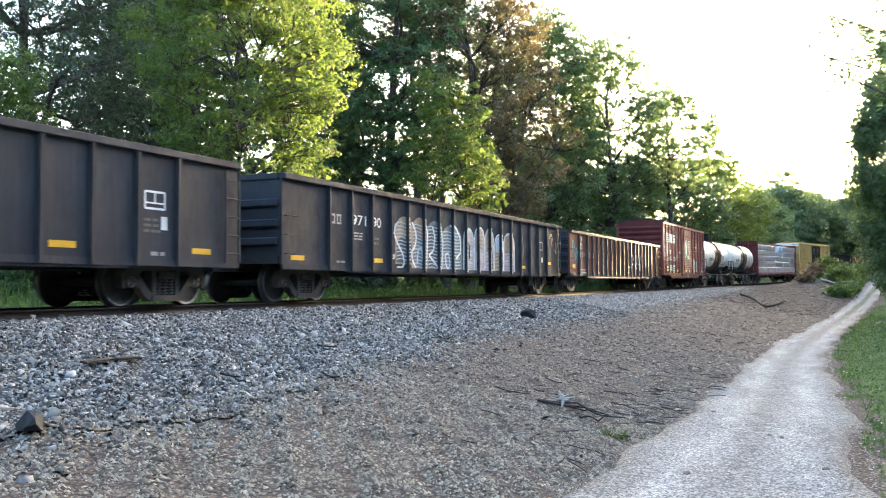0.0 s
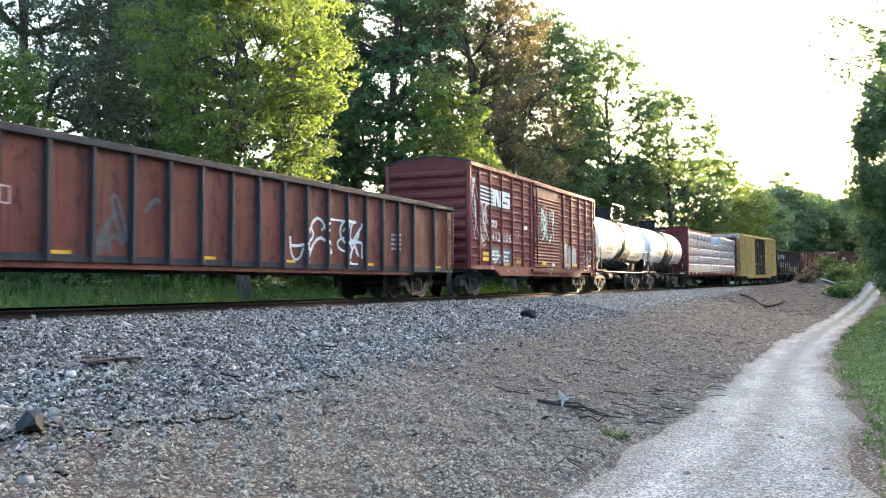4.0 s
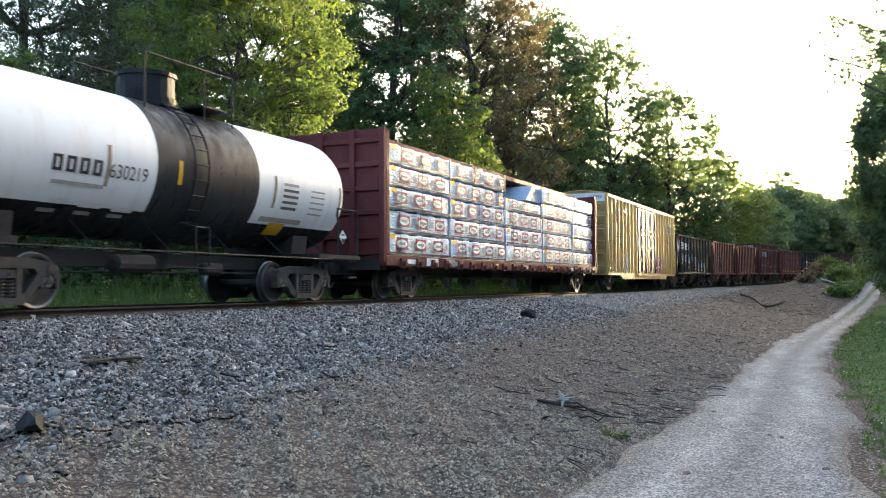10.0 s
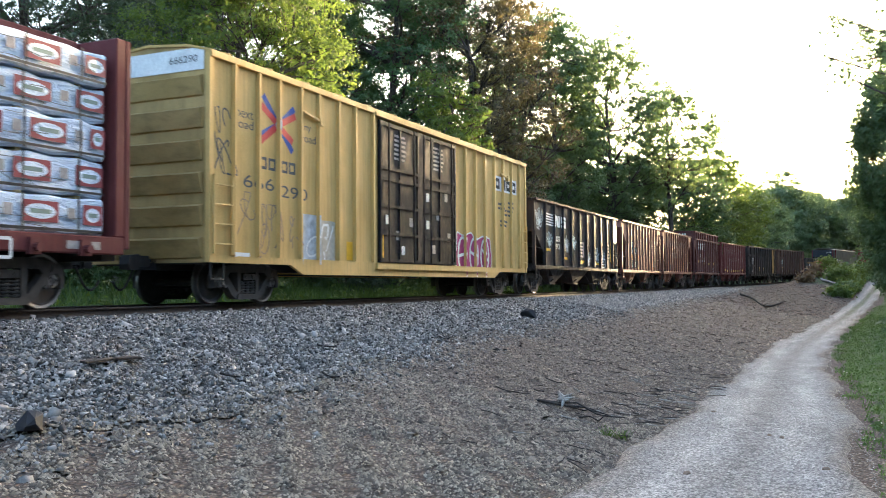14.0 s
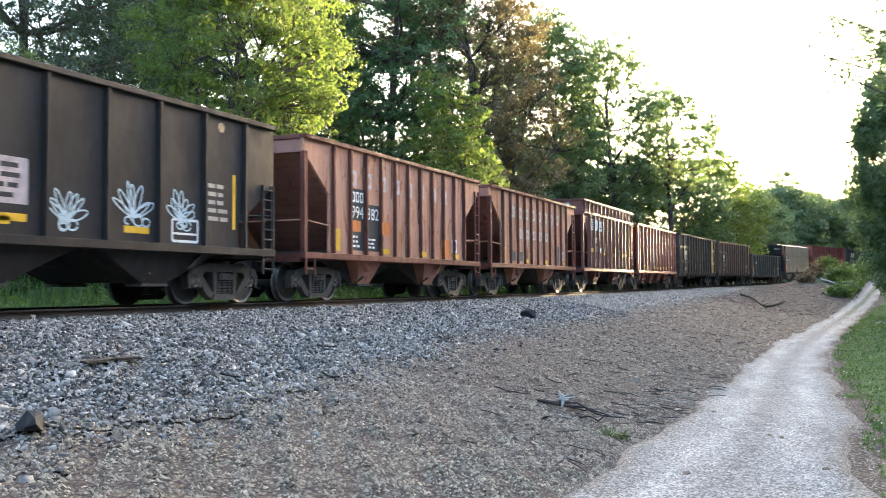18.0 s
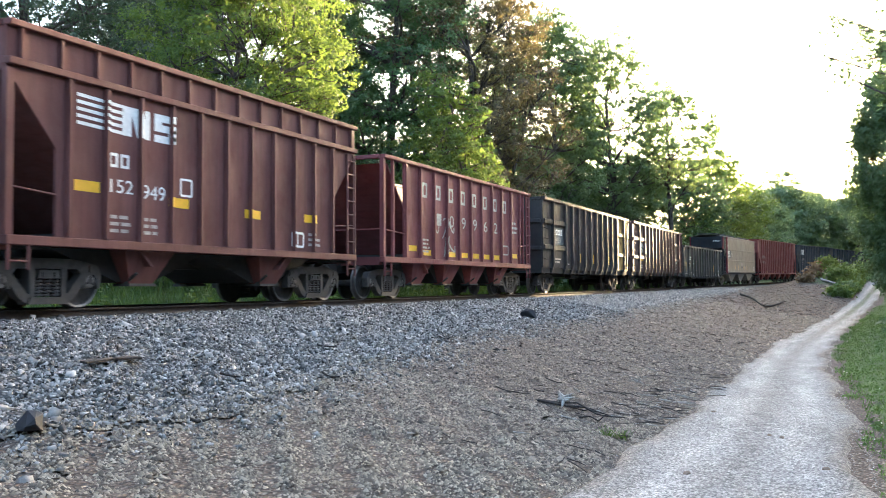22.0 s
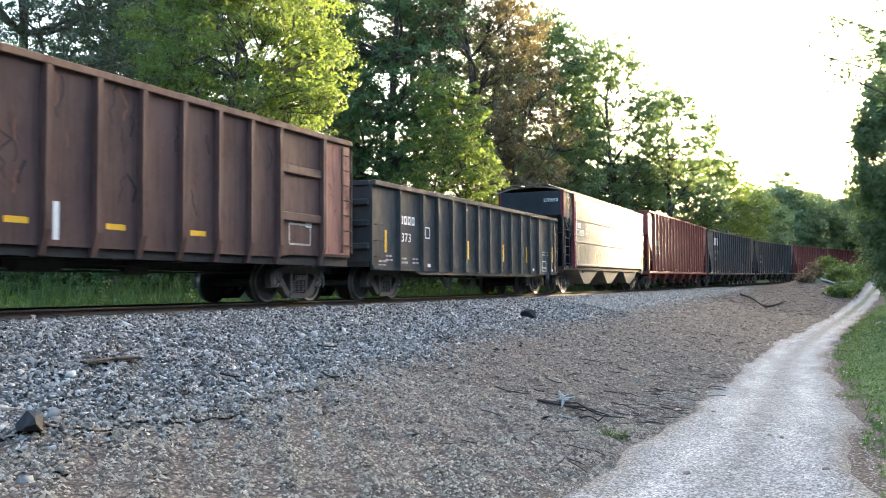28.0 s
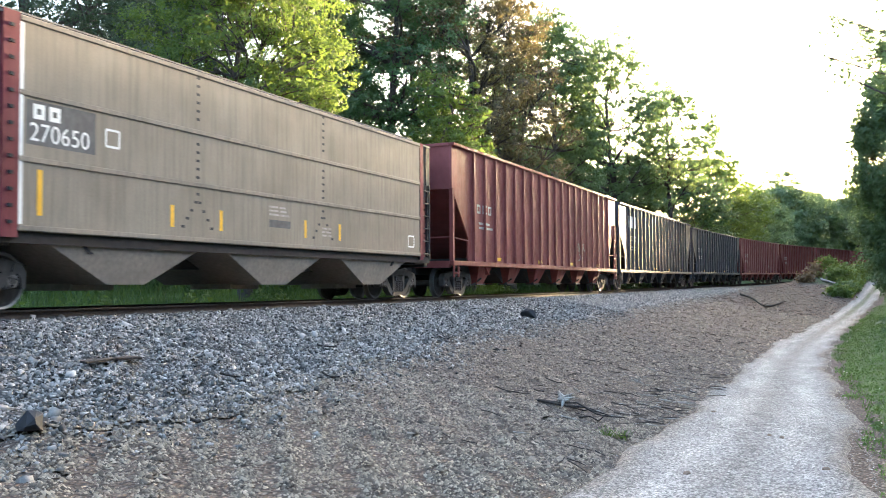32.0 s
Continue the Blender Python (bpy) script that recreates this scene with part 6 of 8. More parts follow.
for i, (a_, b_, zt) in enumerate([(-0.15, 0.75, 2.2), (0.78, 1.7, 2.3), (1.72, 2.55, 2.28), (2.62, 3.45, 2.12), (3.5, 4.65, 2.22)]):
    c.decal("graffiti_fill", [hump(a_, b_, 0.78, zt)], (M_SILVER, M_PINK, M_PINK, M_TAN, M_PINK)[i], lift=0.005 + 0.0002 * i)
    c.decal("graffiti_fill", [hump(a_ + 0.12, b_ - 0.2, 1.5, zt - 0.08)], (M_PINK, M_TAN, M_TAN, M_SILVER, M_TAN)[i], lift=0.0062)
    pol = []
    for k in range(10):
        z = 0.9 + 0.125 * k
        if z < zt - 0.2:
            pol += stroke_polys([(a_ + 0.1, z), (a_ + 0.5 * (b_ - a_), z + 0.02), (b_ - 0.12, z - 0.01)], 0.022)
    c.decal("graffiti_hatch", pol, M_SILVER if i % 2 else M_TAN, lift=0.0068)
    c.decal("graffiti_outline", stroke_polys(rim(a_, b_, 0.78, zt), 0.05), M_WHITE if i % 2 else M_SPRAY, lift=0.0078)
for y_, z0_, z1_ in ((0.28, 1.2, 1.75), (2.3, 0.9, 1.6), (3.2, 0.95, 1.55), (2.15, 1.55, 1.65)):
    c.decal("graffiti_gap", [hump(y_ - 0.13, y_ + 0.13, z0_, z1_)], M_PATCH, lift=0.0086)
c.scrawl(-5.2, -4.7, 1.1, 1.3, M_WHITE, 61, 3, 0.03)
c.scrawl(8.9, 9.9, 1.7, 2.4, M_TAN, 62, 4, 0.1)
c.decal("stencil_frame", stroke_polys([(7.55, 1.75), (7.95, 1.75), (7.95, 2.05), (7.55, 2.05), (7.55, 1.75)], 0.035), M_DULL)
c.rect("paper_tag", 7.8, 7.98, 1.25, 1.45, M_WHITE)

c = gondola(-89.29, -69.27, 2.78, "rusty red-brown gondola car with dark posts", P_RUSTRED, P_BLACK, 0.76, [-8.64] + even(-7.26, 7.26, 17) + [8.64], chord=P_BLACK, mid_z=0.66, ribs_z=(1.35, 1.7, 2.05, 2.4), post_mat=P_BLACK2)
for y in (-9.37, -5.16, -1.58, 1.19, 4.81, 9.0):
    c.rect("reflector", y - 0.22, y + 0.22, 0.83 if y > -9 else 1.08, 0.94 if y > -9 else 1.28, M_YELLOW)
c.frames([-8.33, -8.08], 1.98, 2.24, 0.2, 0.05, M_DULL)
c.text("134 585", -8.3, -6.62, 1.62, 1.86, M_DULL)
c.decal("stencil_frame", stroke_polys([(-6.35, 1.6), (-6.1, 1.6), (-6.1, 1.85), (-6.35, 1.85), (-6.35, 1.6)], 0.03), M_PINK)
c.rect("colour_patch", -9.5, -8.85, 1.3, 1.95, M_GREYP)
c.scrawl(-9.6, -8.7, 1.4, 2.3, plain("turquoise_spray", (0.12, 0.30, 0.32), 0.7), 70, 4, 0.10)
c.scrawl(-4.4, -2.9, 0.95, 1.9, M_GREYP, 71, 5, 0.10)
c.scrawl(1.2, 4.4, 0.9, 1.95, M_WHITE, 72, 12, 0.06)
c.scrawl(-8.2, -7.0, 1.1, 1.9, M_GREYP, 73, 4, 0.09)
c.bars(-8.2, -7.2, 0.85, 1.1, 2, M_DULL, 7)
c.bars(6.0, 6.5, 1.3, 1.8, 4, M_DULL, 11)


def boxcar(a, b, top, label, mat, end_mat, roof_mat, posts, door, sill_z, mid_z, truck_in, corrugated, end_top=None):
    c = Car("boxcar", a, b, label, truck_in, "boxcar")
    h = c.h
    eave = top - 0.1
    cells = sorted([-h + 0.02] + [p for p in posts] + [door[0], door[1]] + [h - 0.02])
    for s in (1, -1):
        x0, x1 = min(s * 1.44, s * 1.50), max(s * 1.44, s * 1.50)
        wide = c.tr - 0.95
        c.add("side_sill", mat, lambda bm: bm_prism(bm, [(-h, sill_z), (-wide, sill_z), (-wide + 0.5, mid_z), (wide - 0.5, mid_z), (wide, sill_z), (h, sill_z), (h, sill_z + 0.14), (-h, sill_z + 0.14)], x0 - 0.02 * (s < 0), x1 + 0.02 * (s > 0)))
        c.box("eave", mat, min(s * 1.42, s * 1.58), max(s * 1.42, s * 1.58), -h, h, top - 0.16, top - 0.02, bevel=0.012)
        for y0, y1 in zip(cells, cells[1:]):
            if door[0] - 0.01 <= y0 and y1 <= door[1] + 0.01:
                continue

            def panel(bm):
                out, n = [(1.50, sill_z + 0.142)], 11
                for k in range(n if corrugated else 0):
                    z = sill_z + 0.42 + (top - sill_z - 0.75) * k / (n - 1)
                    out += [(1.50, z - 0.065), (1.537, z - 0.02), (1.537, z + 0.02), (1.50, z + 0.065)]
                out += [(1.50, top - 0.162), (1.44, top - 0.162), (1.44, sill_z + 0.142)]
                bm_prism_x(bm, [(s * x, z) for x, z in out], y0 + 0.002, y1 - 0.002)
            c.add("side_panel", mat, panel)
        e = s * h
        roofrise = 0.22
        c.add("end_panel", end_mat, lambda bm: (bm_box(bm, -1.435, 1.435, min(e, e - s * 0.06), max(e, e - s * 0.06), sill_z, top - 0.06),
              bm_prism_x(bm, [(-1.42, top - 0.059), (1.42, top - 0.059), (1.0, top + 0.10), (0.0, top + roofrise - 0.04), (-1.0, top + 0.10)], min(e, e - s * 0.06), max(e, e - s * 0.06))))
        n = 6 if end_top else 9
        for k in range(n):
            z = sill_z + 0.35 + (top - sill_z - (1.0 if end_top else 0.75)) * k / (n - 1)

            def rib(bm):
                v = [(0, -0.27), (0.04, -0.25), (0.15, 0.10), (0, 0.15)] if end_top else [(0, -0.15), (0.09, -0.05), (0.10, 0.03), (0, 0.12)]
                p = [bm.verts.new((-1.38, e + s * q, z + w)) for q, w in v]
                r = [bm.verts.new((1.38, e + s * q, z + w)) for q, w in v]
                bm.faces.new(p)
                bm.faces.new(r[::-1])
                for k2 in range(4):
                    bm.faces.new((p[k2], p[(k2 + 1) % 4], r[(k2 + 1) % 4], r[k2]))
            c.add("end_rib", end_mat, rib)
        for x in (-1.5, 1.5):
            c.box("corner_post", mat, x - 0.05, x + 0.05, min(e - s * 0.10, e + s * 0.02), max(e - s * 0.10, e + s * 0.02), sill_z, top - 0.02)
        if end_top:
            c.box("end_placard", end_top, -1.40, 1.40, min(e + s * 0.002, e + s * 0.02), max(e + s * 0.002, e + s * 0.02), top - 0.40, top + 0.04)
        c.box("end_sill", M_UNDER, -1.40, 1.40, min(e - s * 0.3, e - s * 0.062), max(e - s * 0.3, e - s * 0.062), 0.80, 1.02)

    def roof(bm):
        sec = [(-1.57, top - 0.02), (-1.0, top + 0.13), (0.0, top + 0.22), (1.0, top + 0.13), (1.57, top - 0.02)]
        p = [bm.verts.new((x, -h - 0.03, z)) for x, z in sec] + [bm.verts.new((x, -h - 0.03, z - 0.05)) for x, z in sec[::-1]]
        r = [bm.verts.new((v.co.x, h + 0.03, v.co.z)) for v in p]
        bm.faces.new(p)
        bm.faces.new(r[::-1])
        for k in range(10):
            bm.faces.new((p[k], p[(k + 1) % 10], r[(k + 1) % 10], r[k]))
    c.add("roof", roof_mat, roof)
    for y in even(-h + 0.6, h - 0.6, 13):
        for s in (1, -1):
            c.add("roof_rib", roof_mat, lambda bm: bm_rod(bm, (s * 1.55, y, top + 0.0), (s * 0.98, y, top + 0.145), 0.03, 5))
    c.box("floor", M_UNDER, -1.43, 1.43, -h + 0.07, h - 0.07, 0.96, 1.02)
    c.sill(0.70, 0.96)
    c.posts(posts, sill_z + 0.145, top - 0.165, mat, 0.11, 0.085)
    brake_gear(c)
    return c


def bm_prism_x(bm, poly, y0, y1):
    a = [bm.verts.new((x, y0, z)) for x, z in poly]
    b = [bm.verts.new((x, y1, z)) for x, z in poly]
    bm.faces.new(a)
    bm.faces.new(b[::-1])
    for i in range(len(poly)):
        bm.faces.new((a[i], a[(i + 1) % len(poly)], b[(i + 1) % len(poly)], b[i]))


P = [-7.04, -6.03, -4.92, -3.84, -2.68, -1.77, 2.52, 3.68, 4.95, 6.06, 7.21]
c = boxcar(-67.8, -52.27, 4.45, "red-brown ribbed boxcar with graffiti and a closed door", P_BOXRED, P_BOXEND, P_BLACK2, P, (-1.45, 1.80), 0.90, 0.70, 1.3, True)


def red_door(bm):
    out = [(1.56, 1.06)]
    for k in range(21):
        z = 1.25 + 2.55 * k / 20
        out += [(1.56, z - 0.05), (1.602, z - 0.012), (1.602, z + 0.012), (1.56, z + 0.05)]
    bm_prism_x(bm, out + [(1.56, 4.22), (1.503, 4.22), (1.503, 1.06)], -1.42, 1.78)


P_DOORRED = paint("faded_maroon_door_paint", (0.20, 0.065, 0.058), 0.2, (0.10, 0.05, 0.04), 0.35)
door = c.add("door", P_DOORRED, red_door, "sliding door with close horizontal ribs")
part_bm = bmesh.new()
bm_rod(part_bm, (1.64, -1.25, 1.2), (1.64, -1.25, 4.1), 0.03)
bm_rod(part_bm, (1.64, -1.5, 1.9), (1.64, -0.9, 1.9), 0.03)
part("lock_bar", part_bm, P_BOXEND, door)
c.box("door_track", P_BOXEND, 1.505, 1.62, -1.7, 4.2, 0.86, 0.98)
c.box("door_hood", P_BOXEND, 1.505, 1.63, -1.6, 4.3, 4.25, 4.36)
c.panel_x = 1.539      # markings lie on the crests of the ribs
c.logo(-6.98, -4.05, 3.10, 3.68, M_WHITE)
c.frames([-5.78, -5.5], 2.36, 2.6, 0.2, 0.055, M_WHITE)
c.text("412", -5.93, -5.05, 1.90, 2.16, M_WHITE)
c.text("105", -4.72, -3.95, 1.90, 2.16, M_WHITE)
c.rect("stencil_patch", -5.95, -5.05, 1.12, 1.68, M_GREYP)
c.rect("stencil_patch", -4.82, -3.95, 1.12, 1.68, M_GREYP)
c.bars(-5.85, -5.1, 1.2, 1.6, 3, M_WHITE, 21)
c.bars(-4.72, -4.1, 1.15, 1.6, 3, M_WHITE, 22)
c.decal("stencil_frame", stroke_polys([(-3.5, 2.1), (-3.15, 2.1), (-3.15, 2.35), (-3.5, 2.35), (-3.5, 2.1)], 0.03), M_PINK)
for y, z in ((-6.44, 1.43), (-6.44, 1.25), (-4.4, 1.1), (-3.17, 1.22), (-0.3, 1.22), (3.1, 1.22), (4.3, 1.22), (6.7, 1.22)):
    c.rect("reflector", y - 0.28, y + 0.28, z - 0.06, z + 0.06, M_YELLOW, x=1.605 if -1.4 < y < 1.7 else None)
c.rect("paper_tag", 0.75, 1.05, 1.12, 1.24, M_WHITE, x=1.605)
c.rect("paper_tag", -2.5, -2.15, 2.45, 2.58, M_WHITE)
for k, (y0, y1, z0, z1, m, n) in enumerate([(-7.0, -6.2, 1.7, 3.1, M_WHITE, 9), (-7.72, -7.1, 1.9, 3.9, M_WHITE, 5), (-6.0, -4.6, 0.95, 1.5, M_WHITE, 6), (-4.7, -3.1, 0.85, 1.25, M_TAN, 6),
                                            (1.9, 2.5, 1.1, 2.1, M_TAN, 4), (2.6, 4.5, 1.05, 2.1, M_PINK, 9), (5.1, 7.1, 1.0, 1.9, M_WHITE, 6), (6.2, 7.3, 2.2, 3.2, M_DULL, 4), (7.3, 7.7, 1.1, 3.4, M_WHITE, 6)]):
    c.scrawl(y0, y1, z0, z1, m, 80 + k, int(n * 1.3), 0.028)
for k, (a_, b_) in enumerate([(2.62, 3.15), (3.25, 3.7), (3.85, 4.5)]):
    c.decal("graffiti_fill", [hump(a_, b_, 1.1 + 0.1 * (k == 2), 2.15 - 0.08 * k)], (M_DULL, M_PINK, M_DULL)[k], lift=0.004)
c.scrawl(-0.95, 0.0, 2.2, 3.5, M_PATCH, 91, 5, 0.16, x=1.605)
c.scrawl(-0.95, 0.1, 2.15, 3.5, M_SPRAY, 92, 6, 0.045, x=1.608)
c.scrawl(0.35, 1.0, 2.1, 3.4, M_SPRAY, 93, 6, 0.045, x=1.605)
c.scrawl(0.2, 1.0, 0.78, 1.0, M_WHITE, 94, 5, 0.05)
c.ladder(1.57, 7.28, 1.57, 7.70, 0.75, 3.1, 6, P_BOXRED)
c.ladder(-1.35, -c.h - 0.13, -0.95, -c.h - 0.13, 0.8, 3.2, 6, P_BOXEND)
c.grabs(-7.7, -7.15, [1.2, 1.65, 2.1, 2.55], P_BOXRED)


def tank_car(a, b, label, band, seed, dome_y, ladder_y):
    c = Car("tank_car", a, b, label, 1.95, "tank car")
    h, R_, zc = c.h, 1.38, 2.62
    L = h - 0.15
    ang = [2 * math.pi * (i + 0.5) / 40 for i in range(40)]

    def shell(bm, rows, want):
        rings = [[(y, r, t) for t in ang] for y, r in rows]
        made = {}

        def vert(y, r, t):
            k = (y, r, round(t, 4))
            if k not in made:
                made[k] = bm.verts.new((r * math.cos(t), y, zc + r * math.sin(t)))
            return made[k]
        for p, q in zip(rings, rings[1:]):
            for i in range(40):
                j = (i + 1) % 40
                if want(math.sin(ang[i] + math.pi / 40)):
                    bm.faces.new((vert(*p[i]), vert(*p[j]), vert(*q[j]), vert(*q[i])))

    def head(s):
        return [(s * (L - 0.72 + 0.72 * math.sin(t)), max(R_ * math.cos(t) ** 0.62, 0.01)) for t in [i * math.pi / 2 / 9 for i in range(10)]]
    split = -0.63
    left = [(-L + 0.72, R_), (band[0], R_)]
    right = [(band[1], R_), (L - 0.72, R_)]
    for name, rows in (("shell", left), ("shell", right), ("head", head(-1)), ("head", head(1))):
        for m, w in ((M_TANKW, lambda v: v > split), (M_TANKB, lambda v: v <= split)):
            bm = bmesh.new()
            shell(bm, rows, w)
            ob = part(name, bm, m, c.root)
            ob.data.polygons.foreach_set("use_smooth", np.ones(len(ob.data.polygons), bool))
    bm = bmesh.new()
    shell(bm, [(band[0], R_ + 0.004), (band[1], R_ + 0.004)], lambda v: True)
    ob = part("shell_band", bm, M_TANKBAND, c.root, "black painted middle band with spill streaks")
    ob.data.polygons.foreach_set("use_smooth", np.ones(len(ob.data.polygons), bool))
    if seed == 1:
        bm = bmesh.new()
        shell(bm, [(ladder_y - 0.42, R_ + 0.007), (ladder_y + 0.32, R_ + 0.007)], lambda v: v > -0.85)
        ob = part("spill_streak", bm, M_SPILL, c.root, "rust-brown spill streak round the tank")
        ob.data.polygons.foreach_set("use_smooth", np.ones(len(ob.data.polygons), bool))
    # dome housing, platform with rails
    def dome(bm):
        bm_lathe_z(bm, 0, dome_y, 0.60, zc + R_ - 0.08, zc + R_ + 0.10, 20)
        bm_lathe_z(bm, 0, dome_y, 0.56, zc + R_ + 0.10, zc + R_ + 0.52, 20)
        bm_lathe_z(bm, 0, dome_y, 0.60, zc + R_ + 0.52, zc + R_ + 0.60, 20)
    c.add("dome", M_TANKB, dome)
    def platform(bm):
        bm_box(bm, -0.9, 0.9, dome_y + 0.65, dome_y + 1.65, zc + R_ + 0.0, zc + R_ + 0.04)
        for x in (-0.9, 0.9):
            for y in (dome_y + 0.7, dome_y + 1.6):
                bm_rod(bm, (x, y, zc + R_ - 0.3), (x, y, zc + R_ + 0.75), 0.02)
            bm_rod(bm, (x, dome_y - 1.0, zc + R_ + 0.75), (x, dome_y + 1.6, zc + R_ + 0.75), 0.02)
            bm_rod(bm, (x, dome_y - 1.0, zc + R_ - 0.3), (x, dome_y - 1.0, zc + R_ + 0.75), 0.02)
    c.add("top_platform", M_TANKB, platform)
    for s in (1, -1):
        def side_ladder(bm):
            pts = [(1.45 * math.cos(t) * s, zc + 1.45 * math.sin(t)) for t in [math.radians(d) for d in range(75, -46, -12)]] + [(1.45 * s, 1.5), (1.45 * s, 0.75)]
            for (x0, z0), (x1, z1) in zip(pts, pts[1:]):
                for y in (ladder_y - 0.2, ladder_y + 0.2):
                    bm_rod(bm, (x0, y, z0), (x1, y, z1), 0.022)
                bm_rod(bm, (x0, ladder_y - 0.2, z0), (x0, ladder_y + 0.2, z0), 0.018)
        c.add("ladder", M_TANKB, side_ladder)
    def long_rail(bm):
        for s in (1, -1):
            bm_rod(bm, (1.5 * s, -L + 1.2, 1.0), (1.5 * s, L - 1.2, 1.0), 0.02)
            for y in even(-L + 1.4, L - 1.4, 6):
                bm_rod(bm, (1.5 * s, y, 1.0), (0.9 * s, y, 1.5), 0.014)
    c.add("running_rail", M_TANKB, long_rail)
    for s in (1, -1):
        e = s * h
        c.add("end_platform", M_UNDER, lambda bm: bm_box(bm, -1.45, 1.45, min(e, e - s * 1.9), max(e, e - s * 1.9), 1.02, 1.12))
        c.add("saddle", M_UNDER, lambda bm: bm_prism_x(bm, [(-0.9, 1.12), (0.9, 1.12), (0.95, 1.55), (0.6, 1.36), (0.0, 1.26), (-0.6, 1.36), (-0.95, 1.55)], s * c.tr - 0.3, s * c.tr + 0.3))
        def rails(bm):
            for x in (-1.4, 1.4):
                for y in (e - s * 0.05, e - s * 1.0):
                    bm_rod(bm, (x, y, 1.1), (x, y, 2.25), 0.022)
                bm_rod(bm, (x, e - s * 0.05, 2.25), (x, e - s * 1.0, 2.25), 0.022)
            bm_rod(bm, (-1.4, e - s * 0.05, 2.25), (1.4, e - s * 0.05, 2.25), 0.022)
        c.add("end_rail", P_ENDGREY, rails)
        c.box("ladder_step", M_TANKB, 1.35, 1.5, e - s * 0.45 - 0.2, e - s * 0.45 + 0.2, 0.55, 0.6)
    c.sill(0.74, 1.02, 0.25)
    brake_gear(c)
    def outlet(bm):
        bm_lathe_z(bm, 0, 0.3, 0.28, 0.72, 1.4, 14)
    c.add("bottom_outlet", M_TANKB, outlet)
    drop = -0.54 if seed == 1 else -0.48
    # lettering wraps round the shell: short pieces at the shell's own angle
    def on_shell(name, y0, y1, z0, z1, mat, n=3):
        bm = bmesh.new()
        rr, z0, z1 = R_ + 0.009, z0 + drop, z1 + drop
        zs = [z0 + (z1 - z0) * i / n for i in range(n + 1)]
        xs = [math.sqrt(max(rr * rr - (z - zc) ** 2, 0.01)) for z in zs]
        for i in range(n):
            bm.faces.new([bm.verts.new(v) for v in ((xs[i], y0, zs[i]), (xs[i], y1, zs[i]), (xs[i + 1], y1, zs[i + 1]), (xs[i + 1], y0, zs[i + 1]))])
        part(name, bm, mat, c.root, fix=False)
    rr = random.Random(seed)
    for i in range(4):
        y = band[0] - 2.35 + 0.28 * i
        on_shell("lettering", y, y + 0.07, 2.70, 2.96, M_PATCH)
        on_shell("lettering", y + 0.13, y + 0.20, 2.70, 2.96, M_PATCH)
        on_shell("lettering", y + 0.07, y + 0.13, 2.70, 2.75, M_PATCH)
        on_shell("lettering", y + 0.07, y + 0.13, 2.91, 2.96, M_PATCH)
    ob = c.text("630200" if seed == 1 else "630219", band[0] - 1.14, band[0] - 0.24, 2.70 + drop, 2.94 + drop, M_PATCH, x=R_ + 0.012)
    for v in ob.data.vertices:
        v.co.x = math.sqrt(max((R_ + 0.012) ** 2 - (v.co.z - zc) ** 2, 0.01))
    for i in range(3):
        on_shell("stencil_mark", band[0] - 2.3 + 0.75 * i, band[0] - 1.8 + 0.75 * i, 2.20 - 0.02 * i, 2.28 - 0.02 * i, M_WHITE, 1)
        on_shell("stencil_mark", band[0] - 2.3 + 0.75 * i, band[0] - 1.95 + 0.75 * i, 2.06, 2.12, M_DULL, 1)
    on_shell("stencil_mark", band[0] - 2.3, band[0] - 1.2, 2.50, 2.56, M_DULL, 1)
    for y in (band[0] - 1.22, -L + 0.95, band[1] + 0.55, L - 0.75):
        on_shell("tan_strip", y, y + 0.09, 2.55 if y > -3 else 2.45, 3.25 if y > -3 else 3.35, M_TAN, 4)
    on_shell("yellow_strip", band[0] + 0.56, band[0] + 0.67, 2.75, 3.2, M_YELLOW, 3)
    if seed == 1:
        on_shell("stencil_panel", band[1] + 0.30, band[1] + 1.15, 2.78, 3.20, M_CREAM, 3)
        for i in range(4):
            on_shell("stencil_mark", band[1] + 0.36, band[1] + 1.05 - 0.1 * (i % 2), 2.84 + 0.09 * i, 2.875 + 0.09 * i, M_GREYP, 1)
        for i in range(6):
            on_shell("stencil_mark", band[1] + 2.0, min(band[1] + 2.6, L - 0.8), 2.5 + 0.1 * i, 2.53 + 0.1 * i, M_DULL, 1)
        for words, y0, y1, z0, z1 in (("SODIUM", 1.15, 1.85, 2.02, 2.14), ("HYDROXIDE SOLUTION", 0.25, 2.45, 1.83, 1.95)):
            ob = c.text(words, band[1] + y0, band[1] + y1, z0, z1, M_PATCH, x=R_ + 0.012)
            for v in ob.data.vertices:
                v.co.x = math.sqrt(max((R_ + 0.012) ** 2 - (v.co.z - zc) ** 2, 0.01))
    else:
        for i in range(5):
            on_shell("stencil_mark", band[1] + 0.9, band[1] + 1.5, 2.55 + 0.13 * i, 2.61 + 0.13 * i, M_GREYP if i != 4 else M_DULL, 1)
            on_shell("stencil_mark", band[1] + 2.0, min(band[1] + 2.6, L - 0.8), 2.5 + 0.13 * i, 2.54 + 0.13 * i, M_DULL, 1)
        on_shell("stencil_panel", band[1] + 0.3, band[1] + 1.9, 2.26, 2.36, M_DULL, 1)
    if seed == 2:
        on_shell("placard", band[1] + 0.75, band[1] + 1.35, 2.0, 2.25, M_YELLOW, 2)
